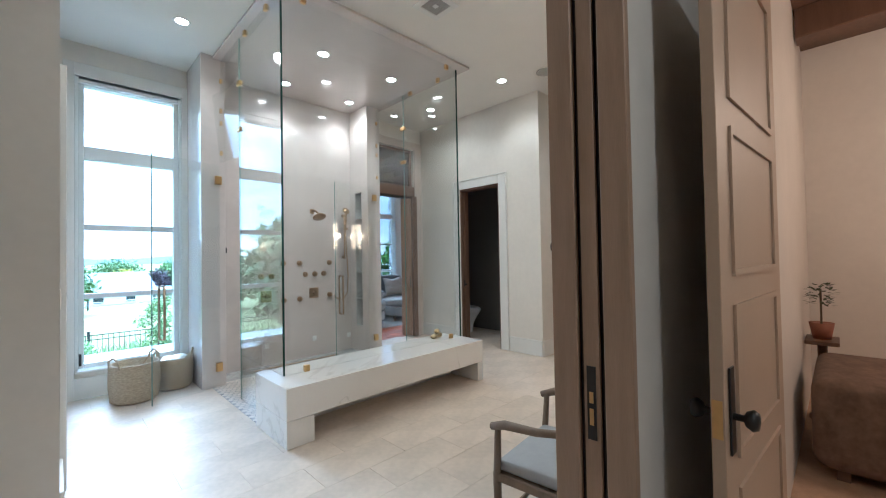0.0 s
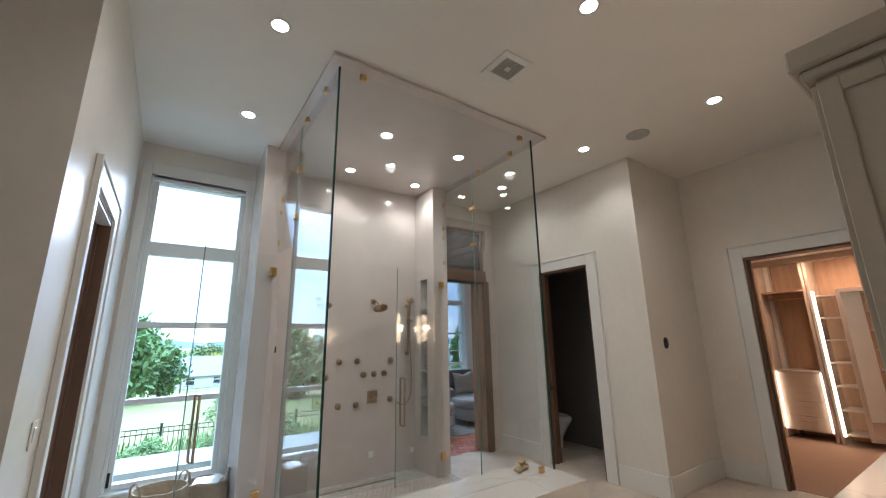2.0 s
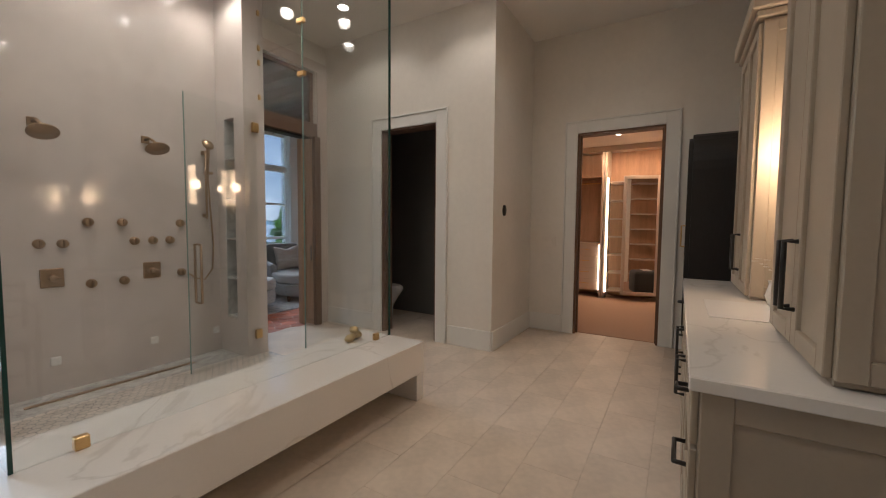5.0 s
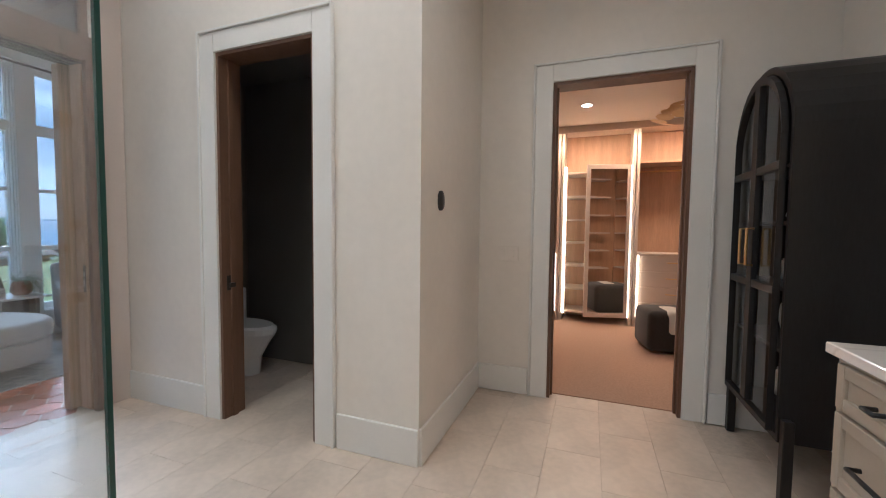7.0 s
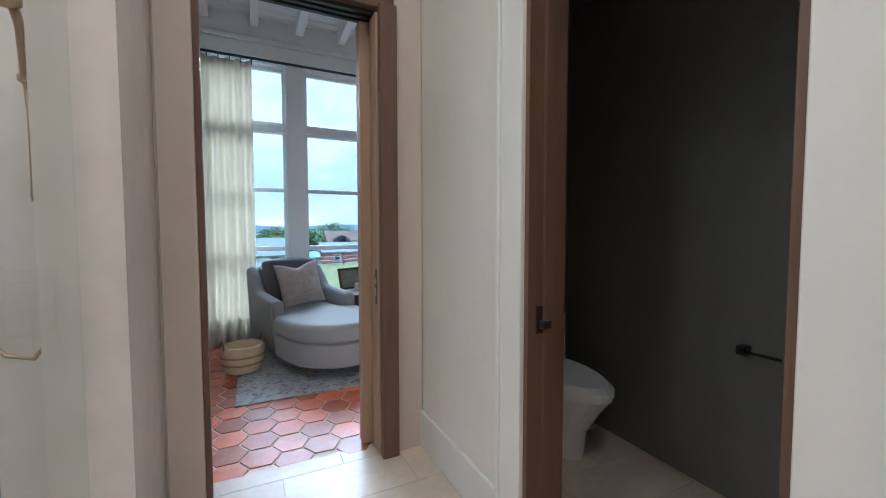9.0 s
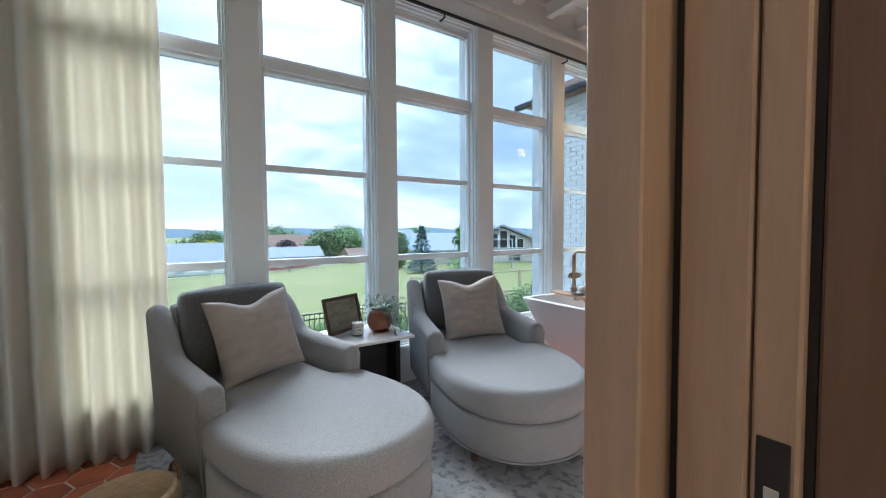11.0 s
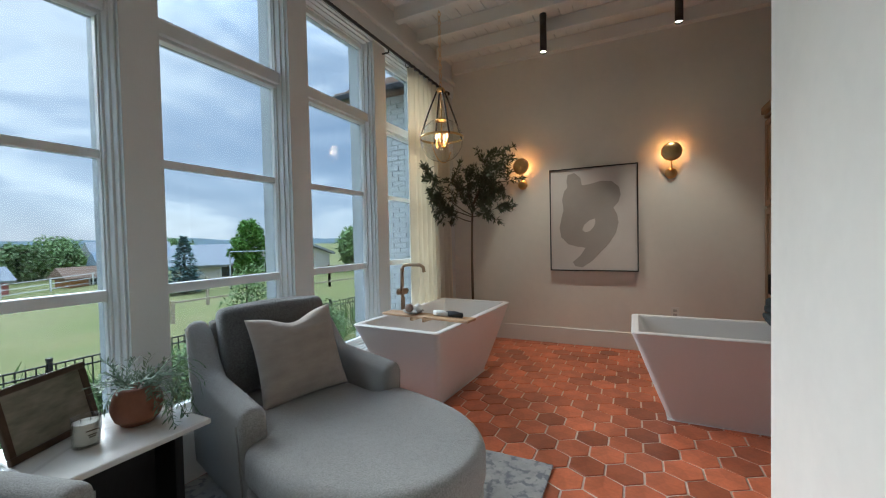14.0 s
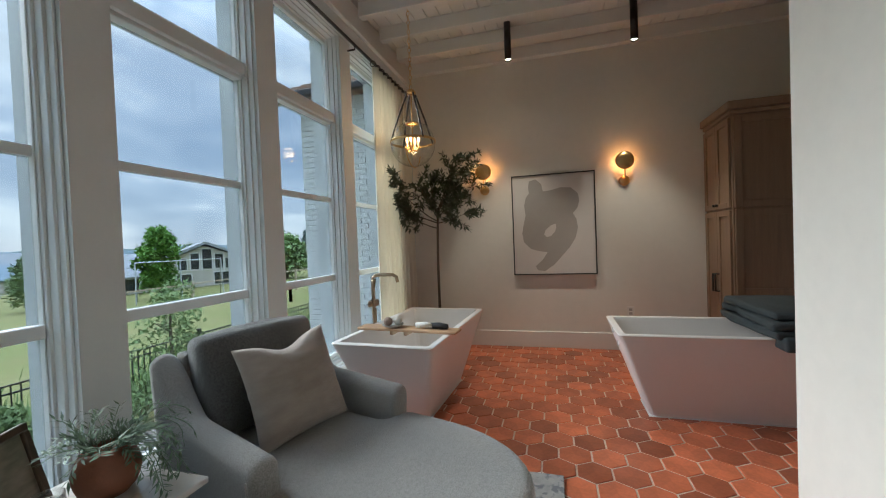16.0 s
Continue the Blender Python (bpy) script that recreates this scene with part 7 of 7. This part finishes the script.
def tree(x, y, h, w, m, label, seed, trunk=0.25, clumps=16, leaves=150, size=None, cat="tree"):
    rnd = random.Random(seed)
    e = empty("garden_tree" if cat == "tree" else "shrub", label, cat, x, y, land(x, y) - 0.02)
    size = size or w * 0.085
    part("trunk", tube(bmesh.new(), [(0, 0, 0), (0.02 * w, 0, h * trunk), (0, 0.02 * w, h * 0.6), (0, 0, h * 0.85)], [w * 0.045, w * 0.038, w * 0.02, w * 0.006], 7), BARK, e)
    lim, bm = bmesh.new(), bmesh.new()
    for i in range(clumps):
        f = i / max(1, clumps - 1)
        a = i * 2.4 + rnd.uniform(-0.4, 0.4)
        z = h * (trunk + 0.06 + (0.88 - trunk) * f)
        r = w * 0.5 * math.sin(math.pi * (0.18 + 0.74 * f)) * rnd.uniform(0.35, 0.8)
        c = (r * math.cos(a), r * math.sin(a), z)
        s = w * rnd.uniform(0.16, 0.27)
        leaf_cloud(bm, rnd, c, s, s, s * 0.75, leaves, size)
        if i % 3 == 0:
            tube(lim, [(0, 0, max(h * trunk * 0.8, z - r * 0.8)), c], [w * 0.018, w * 0.005], 5)
    part("branchwork", lim, BARK, e)
    part("crown", bm, m, e)
    return e


def conifer(x, y, h, w, m, label, seed):
    rnd = random.Random(seed)
    e = empty("garden_tree", label, "tree", x, y, land(x, y) - 0.02)
    part("trunk", tube(bmesh.new(), [(0, 0, 0), (0, 0, h * 0.95)], [w * 0.06, w * 0.01], 6), BARK, e)
    bm = bmesh.new()
    for i in range(2200):
        f = rnd.random() ** 1.35
        a = rnd.uniform(0, 6.283)
        r = w * 0.5 * (1 - f) * (0.55 + 0.45 * abs(math.sin(f * 26))) * rnd.uniform(0.55, 1.05)
        p = Vector((r * math.cos(a), r * math.sin(a), h * (0.05 + 0.95 * f)))
        leaflet(bm, p, Vector((math.cos(a), math.sin(a), rnd.uniform(-0.5, 0.4))), Vector((0, 0, 1)) + Vector([rnd.uniform(-0.5, 0.5) for _ in range(3)]), w * 0.10, w * 0.025)
    part("crown", bm, m, e)


tree(-2.6, 41, 6.3, 6.5, LEAF, "broad green tree beyond the meadow", 21, 0.2, 22, 260)
tree(0.2, 44, 4.2, 4.5, LEAF, "round green tree beyond the meadow", 22, 0.15, 14, 200)
tree(6.6, 70, 3.6, 3.8, LEAF_Y, "bright yellow green tree beyond the meadow", 23, 0.15, 12, 200)
tree(10.2, 70, 3.2, 4.2, LEAF_P, "dark plum tree beyond the meadow", 24, 0.1, 14, 200)
tree(12.5, 72, 4.2, 5.5, LEAF, "green tree behind the barn", 25, 0.15, 16, 200)
tree(17.5, 72, 3.0, 4.2, LEAF_P, "dark plum tree behind the barn", 26, 0.1, 12, 180)
tree(23, 70, 3.8, 6.2, LEAF, "wide green tree near the barns", 27, 0.12, 20, 220)
tree(27.5, 70, 3.2, 5.0, LEAF, "wide green tree near the barns", 28, 0.12, 16, 200)
tree(25.0, 33.0, 5.0, 3.0, mat("bright young foliage", (0.13, 0.26, 0.04), 0.8, var=0.35, scale=0.5, fine=3), "upright bright green tree before the house", 29, 0.12, 22, 240, 0.26)
tree(36, 31, 3.9, 4.6, LEAF, "round green tree beside the orchard fence", 30, 0.2, 20, 240)
tree(21.5, 40, 3.6, 2.6, LEAF, "dark green tree behind the blue spruce", 31, 0.1, 12, 200)
conifer(20.6, 34.0, 4.0, 2.8, LEAF_B, "dense blue spruce beyond the meadow", 32)
conifer(52, 40, 5.4, 3.0, LEAF_B, "dark green far spruce tree", 33)
conifer(58, 43, 5.0, 2.6, LEAF_B, "dark green far spruce tree", 34)
tree(-8.5, 24, 5.6, 6.5, LEAF, "big leafy tree at the garden's edge", 35, 0.1, 26, 260)
tree(-13, 22, 5.0, 6.0, LEAF, "big leafy tree at the garden's edge", 36, 0.1, 22, 260)
tree(-6.0, 33, 4.6, 6.0, LEAF, "leafy tree past the meadow", 37, 0.1, 20, 240)
for k, (x, y, h, w) in enumerate(((-38, 75, 4.4, 11), (-20, 80, 4.6, 12), (-6, 90, 4.2, 10), (8, 98, 4.2, 11), (22, 104, 4.4, 12), (36, 96, 4.0, 10), (52, 90, 3.4, 10), (66, 76, 3.2, 10), (80, 62, 3.2, 9), (94, 48, 3.4, 10), (102, 34, 3.4, 10), (-56, 66, 4.6, 12))):
    tree(x, y, h, w, LEAF, "far belt of green trees", 40 + k, 0.05, 26, 160, 0.5)
for k, (x, y, h, w) in enumerate(((1.75, 12.9, 1.9, 1.1), (4.0, 12.7, 0.8, 1.2), (6.2, 13.0, 0.7, 1.1), (8.2, 12.8, 1.0, 1.2), (9.6, 13.2, 2.2, 1.5), (2.9, 13.1, 0.8, 1.0), (5.1, 13.2, 0.9, 1.1), (7.2, 13.2, 0.8, 1.1), (11.6, 13.0, 1.1, 1.5), (3.5, 10.2, 0.5, 0.6), (5.4, 9.9, 0.5, 0.6), (0.2, 13.1, 0.8, 1.0), (-1.2, 13.0, 0.9, 1.2))):
    tree(x, y, h, w, LEAF, "leafy green shrub along the fence", 60 + k, 0.05, 14, 130, 0.085, "shrub")


def picket(x0, x1, y):
    e = empty("metal_fence", "black metal picket fence along the meadow", "fence", 0, y, GZ)
    for z in (0.12, 0.80, 0.92):
        part("rail", boxes((x0, x1, -0.014, 0.014, z, z + 0.025)), BLACK, e)
    bm = boxes((-0.008, 0.008, -0.008, 0.008, 0.05, 0.94))
    me = bpy.data.meshes.new("picket")
    bm.to_mesh(me)
    bm.free()
    me.materials.append(BLACK)
    n = int((x1 - x0) / 0.115)
    for i in range(n):
        o = new("picket", me)
        o.parent = e
        o.matrix_basis = pose(x0 + (i + 0.5) * 0.115, 0, 0)
    bm = boxes((-0.03, 0.03, -0.03, 0.03, 0.0, 1.02), (-0.038, 0.038, -0.038, 0.038, 1.02, 1.045))
    me = bpy.data.meshes.new("post")
    bm.to_mesh(me)
    bm.free()
    me.materials.append(BLACK)
    x = x0
    while x < x1 + 0.1:
        o = new("post", me)
        o.parent = e
        o.matrix_basis = pose(x, 0, 0)
        x += 2.1


picket(-8.0, 18.0, 14.0)


def wild_growth():
    """Uncut grass and weeds on both sides of the fence and over the near meadow."""
    rnd = random.Random(77)
    bm = bmesh.new()
    for _ in range(9000):
        x = rnd.uniform(-4, 24)
        y = 13.2 + abs(rnd.gauss(0, 1.6))
        if noise.noise(Vector((x * 0.9, y * 0.9, 3))) < -0.12:
            continue
        h = rnd.uniform(0.18, 0.62) * (1.25 if y < 15 else 0.8)
        b = Vector((x, y, land(x, y)))
        lean = Vector((rnd.uniform(-0.5, 0.5), rnd.uniform(-0.5, 0.5), 1.0))
        leaflet(bm, b, lean, Vector((rnd.uniform(-1, 1), rnd.uniform(-1, 1), 0.1)), h, rnd.uniform(0.012, 0.03))
    g = link("wild_grass", bm, LEAF)
    tagged(g, "tall wild grass growing along the metal fence", "grass", "", "stuff")


wild_growth()


def rail_fence(pts, material, h, rails, label, step=2.6):
    e = empty("rail_fence", label, "fence", 0, 0, 0)
    for (x0, y0), (x1, y1) in zip(pts, pts[1:]):
        L = math.hypot(x1 - x0, y1 - y0)
        n = max(1, int(L / step))
        for i in range(n + 1):
            x, y = x0 + (x1 - x0) * i / n, y0 + (y1 - y0) * i / n
            part("post", boxes((x - 0.06, x + 0.06, y - 0.06, y + 0.06, land(x, y) - 0.05, land(x, y) + h)), material, e)
        for k in range(rails):
            z = h * (0.92 - 0.36 * k)
            part("rail", tube(bmesh.new(), [(x0, y0, land(x0, y0) + z), (x1, y1, land(x1, y1) + z)], 0.05, 4), material, e)


WFENCE = mat("white vinyl fence", (0.72, 0.72, 0.70), 0.6, var=0.05)
TIMBER = mat("raw timber posts", (0.42, 0.34, 0.25), 0.8, var=0.2)
rail_fence([(-20, 52), (2, 52), (14, 54), (34, 56)], WFENCE, 1.3, 3, "white three rail pasture fence", 3.2)
rail_fence([(17, 26), (24, 24), (33, 22), (45, 20)], TIMBER, 1.5, 1, "raw timber pasture fence", 2.6)
rail_fence([(13, 22), (22, 20), (32, 18)], TIMBER, 0.9, 1, "low raw timber pasture fence", 3.0)


def house(x, y, w, d, h, rise, rz, wall_m, roof_m, label, wins, gable_x=True, big=False):
    e = empty("house", label, "house", x, y, land(x, y) - 0.25, rz)
    part("wall", boxes((-w / 2, w / 2, -d / 2, d / 2, 0, h)), wall_m, e)
    bm = bmesh.new()
    o = 0.45
    if gable_x:
        A = [(-w / 2 - o, -d / 2 - o, h - 0.15), (w / 2 + o, -d / 2 - o, h - 0.15), (w / 2 + o, 0, h + rise), (-w / 2 - o, 0, h + rise), (w / 2 + o, d / 2 + o, h - 0.15), (-w / 2 - o, d / 2 + o, h - 0.15)]
        q = [(0, 1, 2, 3), (3, 2, 4, 5)]
        ends = [(0, 3, 5), (1, 4, 2)]
    else:
        A = [(-w / 2 - o, -d / 2 - o, h - 0.15), (-w / 2 - o, d / 2 + o, h - 0.15), (0, d / 2 + o, h + rise), (0, -d / 2 - o, h + rise), (w / 2 + o, d / 2 + o, h - 0.15), (w / 2 + o, -d / 2 - o, h - 0.15)]
        q = [(0, 1, 2, 3), (3, 2, 4, 5)]
        ends = []
    vs = [bm.verts.new(p) for p in A]
    for f in q:
        bm.faces.new([vs[i] for i in f])
    for f in ends:
        bm.faces.new([vs[i] for i in f])
    r = part("roof", bm, roof_m, e)
    so = r.modifiers.new("deck", "SOLIDIFY")
    so.thickness = 0.22
    if not gable_x:
        g = bmesh.new()
        for yy in (-d / 2, d / 2):
            g.faces.new([g.verts.new(p) for p in ((-w / 2, yy, h), (w / 2, yy, h), (0, yy, h + rise - 0.15))])
        part("gable", g, wall_m, e)
    for wx, wz, ww, wh in wins:
        wd = part("window", boxes((wx - ww / 2 - 0.1, wx + ww / 2 + 0.1, -d / 2 - 0.05, -d / 2 + 0.02, wz - 0.1, wz + wh + 0.1)), WFENCE, e)
        part("pane", boxes((wx - ww / 2, wx + ww / 2, -d / 2 - 0.07, -d / 2 - 0.04, wz, wz + wh)), DARKGLASS, wd)
    return e


house(33.5, 38.5, 7.6, 8, 2.2, 1.7, -38, SIDING, ROOF, "tan gabled house with tall gable windows", [(-1.7, 1.75, 0.6, 0.9), (-0.8, 1.75, 0.6, 1.35), (0.1, 1.75, 0.7, 1.7), (1.0, 1.75, 0.6, 1.25), (1.8, 1.75, 0.6, 0.85), (-1.6, 0.45, 1.0, 0.9), (1.2, 0.4, 1.2, 1.0)], False)
house(29.6, 42.4, 8.0, 7, 1.8, 1.7, -38, SIDING, ROOF, "long grey roofed wing of the tan house", [(-2.6, 0.5, 0.9, 1.0), (0.3, 0.5, 1.0, 1.0), (2.4, 0.5, 0.8, 1.0)])
house(4.0, 62, 7.5, 6, 1.8, 2.1, 12, SIDING_W, ROOF, "white house with a grey metal roof", [(-1.5, 0.5, 0.9, 0.9), (1.5, 0.5, 0.9, 0.9)])
house(15.6, 60, 6.6, 4, 1.9, 1.1, 0, BARN, ROOF, "red barn with a grey roof", [(-1.6, 0.5, 0.8, 0.8)])
house(10.8, 64, 3.8, 4, 1.2, 0.6, 0, SIDING, mat("teal metal roof", (0.10, 0.30, 0.28), 0.5, var=0.1), "low shed with a teal roof", [])
house(24.4, 57, 4.2, 3.0, 1.2, 0.9, 0, mat("orange timber shed", (0.52, 0.24, 0.09), 0.8, var=0.15), ROOF_T, "small orange timber shed", [(0, 0.3, 0.9, 0.7)])
house(31.5, 62, 8.0, 5, 1.6, 1.4, -12, SIDING, mat("blue grey roof", (0.20, 0.26, 0.32), 0.7, var=0.1), "house with a blue grey roof", [(-2, 0.4, 1, 0.9), (1.4, 0.4, 1, 0.9)])
house(21, 82, 9, 6, 2.2, 2.0, 0, SIDING, ROOF_T, "far house with a brown roof", [])
house(42, 86, 11, 6, 2.2, 2.0, -10, SIDING, ROOF, "far grey roofed house", [])

sg = empty("swing_set", "pale metal swing frame on the grass", "swing set", 24.5, 30.5, land(24.5, 30.5), -38)
FR2 = mat("galvanised tube", (0.45, 0.46, 0.46), 0.4, 0.8, var=0.1)
part("top_bar", tube(bmesh.new(), [(-2.4, 0, 2.6), (2.4, 0, 2.6)], 0.04, 6), FR2, sg)
for sx in (-2.4, 0.0, 2.4):
    for sy in (-0.9, 0.9):
        part("leg", tube(bmesh.new(), [(sx, 0, 2.6), (sx, sy, 0)], 0.035, 6), FR2, sg)

# Far hills; their haze is only the colour of HILL.
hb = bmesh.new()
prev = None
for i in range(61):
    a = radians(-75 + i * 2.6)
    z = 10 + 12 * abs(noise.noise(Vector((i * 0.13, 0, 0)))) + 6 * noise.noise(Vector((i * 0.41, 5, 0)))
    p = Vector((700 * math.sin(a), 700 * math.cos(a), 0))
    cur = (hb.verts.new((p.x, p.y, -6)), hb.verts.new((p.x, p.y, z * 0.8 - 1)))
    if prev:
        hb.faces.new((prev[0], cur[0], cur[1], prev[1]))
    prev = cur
struct("backdrop", hb, HILL, "far hills with haze painted in as pale blue", "backdrop")

# white brick wing of the house outside
wg = empty("house_wing", "white painted brick wing with a brown tiled roof", "house", 0, 0, 0)
part("wall", boxes((8.93, 12.5, 8.25, 9.72, -1.5, 3.45)), BRICKW, wg)
rb_ = bmesh.new()
for k in range(9):
    box(rb_, 8.60 + k * 0.30, 8.94 + k * 0.30, 8.26, 10.1, 3.40 + k * 0.16, 3.46 + k * 0.16, bevel=0.01)
part("roof", rb_, ROOF_T, wg, "stepped brown roof tiles")
part("gutter", boxes((8.52, 8.60, 8.26, 10.14, 3.33, 3.42), bevel=0.01), BLACK, wg, "dark gutter")
# brick courses on the face that can be seen
bm = boxes((-0.012, 0.012, -0.105, 0.105, -0.032, 0.032), bevel=0.003)
bme = bpy.data.meshes.new("brick")
bm.to_mesh(bme)
bm.free()
bme.materials.append(BRICKW)
for r in range(44):
    for c in range(7):
        o = new("brick", bme)
        o.parent = wg
        o.matrix_basis = pose(8.925, min(9.61, 8.37 + c * 0.22 - (0.11 if r % 2 else 0) + 0.0), 0.05 + r * 0.076)

# ---------- floor tiles ----------


def stone_tiles():
    fl_ = bpy.data.objects["floor"]
    L, W, g = 0.61, 0.305, 0.0014
    cache = {}
    joined = bmesh.new()
    row = 0
    y = 4.30 - 22 * W
    while y < 5.33:
        off = 0.02 + (L / 2 if row % 2 else 0)
        x = off - 5 * L
        while x < XCL + 0.1:
            x0, x1, y0, y1 = max(x, -2.38), min(x + L, XCL + 0.09), max(y, -2.2), min(y + W, 5.335)
            if x1 - x0 > 0.03 and y1 - y0 > 0.03 and not (x1 > 5.6 and (y1 < 1.35 or y0 > 2.2)):
                if x0 > -0.9 and y0 > 0.5:
                    key = (round(x1 - x0, 3), round(y1 - y0, 3))
                    if key not in cache:
                        b = boxes((g / 2 - key[0] / 2, key[0] / 2 - g / 2, g / 2 - key[1] / 2, key[1] / 2 - g / 2, -0.010, 0.0), bevel=0.0006)
                        me = bpy.data.meshes.new("tile")
                        b.to_mesh(me)
                        b.free()
                        me.materials.append(STONE)
                        cache[key] = me
                    o = new("tile", cache[key])
                    o.parent = fl_
                    o.matrix_basis = pose((x0 + x1) / 2, (y0 + y1) / 2, 0)
                else:
                    box(joined, x0 + g / 2, x1 - g / 2, y0 + g / 2, y1 - g / 2, -0.01, 0.0)
            x += L
        y += W
        row += 1
    part("far_tiles", joined, STONE, fl_)["kind"] = "stuff"


stone_tiles()


def hex_tiles():
    fl_ = bpy.data.objects["floor_sunroom"]
    F = 0.190
    R = F / math.sqrt(3)
    bm = bmesh.new()
    r0, r1 = R - 0.0090, R - 0.0062
    lo = [bm.verts.new((r1 * math.cos(k * math.pi / 3), r1 * math.sin(k * math.pi / 3), -0.012)) for k in range(6)]
    md_ = [bm.verts.new((r1 * math.cos(k * math.pi / 3), r1 * math.sin(k * math.pi / 3), -0.002)) for k in range(6)]
    hi = [bm.verts.new((r0 * math.cos(k * math.pi / 3), r0 * math.sin(k * math.pi / 3), 0.0)) for k in range(6)]
    bm.faces.new(hi)
    for k in range(6):
        j = (k + 1) % 6
        bm.faces.new((md_[k], md_[j], hi[j], hi[k]))
        bm.faces.new((lo[k], lo[j], md_[j], md_[k]))
    me = bpy.data.meshes.new("tile")
    bm.to_mesh(me)
    bm.free()
    me.materials.append(TERRA)
    rnd = random.Random(2)
    tv = [(v.co.x, v.co.y, v.co.z) for v in me.vertices]
    tf_ = [tuple(p.vertices) for p in me.polygons]
    verts, faces = [], []
    n = 0
    i = 0
    x = 6.712 - 26 * 1.5 * R
    while x < XA + 0.05:
        y = 3.1 + (F / 2 if i % 2 else 0)
        while y < 8.0:
            if x > 2.56 and (y > 5.36 or x > 5.70) and x < XA - 0.01 and y < 7.98:
                dz = rnd.uniform(-0.0012, 0.0012)
                near = (4.9 < x < 7.9 and 5.2 < y < 7.2) or (2.9 < x < 4.4 and 5.36 < y < 6.9)
                if near and n < 300:
                    o = new("tile", me)
                    o.parent = fl_
                    o.matrix_basis = pose(x, y, dz, rnd.uniform(-0.3, 0.3), rnd.uniform(-0.3, 0.3), 60 * rnd.randrange(6))
                    n += 1
                else:
                    k0 = len(verts)
                    verts.extend((vx + x, vy + y, vz + dz) for vx, vy, vz in tv)
                    faces.extend(tuple(q + k0 for q in f) for f in tf_)
            y += F
        x += 1.5 * R
        i += 1
    m2 = bpy.data.meshes.new("far_tiles")
    m2.from_pydata(verts, [], faces)
    TI = mat("terracotta hexagon tile, far", (0.45, 0.125, 0.056), 0.38, var=0.3, scale=7, fine=45, bump=0.15, bscale=22)
    nn, ll = TI.node_tree.nodes, TI.node_tree.links
    b = nn["Principled BSDF"]
    src = b.inputs["Base Color"].links[0].from_socket
    gi, mr, vm = nn.new("ShaderNodeNewGeometry"), nn.new("ShaderNodeMapRange"), nn.new("ShaderNodeVectorMath")
    vm.operation = "SCALE"
    mr.inputs["To Min"].default_value, mr.inputs["To Max"].default_value = 0.62, 1.38
    ll.new(gi.outputs["Random Per Island"], mr.inputs[0])
    ll.new(src, vm.inputs[0])
    ll.new(mr.outputs[0], vm.inputs["Scale"])
    ll.new(vm.outputs[0], b.inputs["Base Color"])
    m2.materials.append(TI)
    o = new("far_tiles", m2)
    o.parent = fl_
    o["kind"] = "stuff"


hex_tiles()
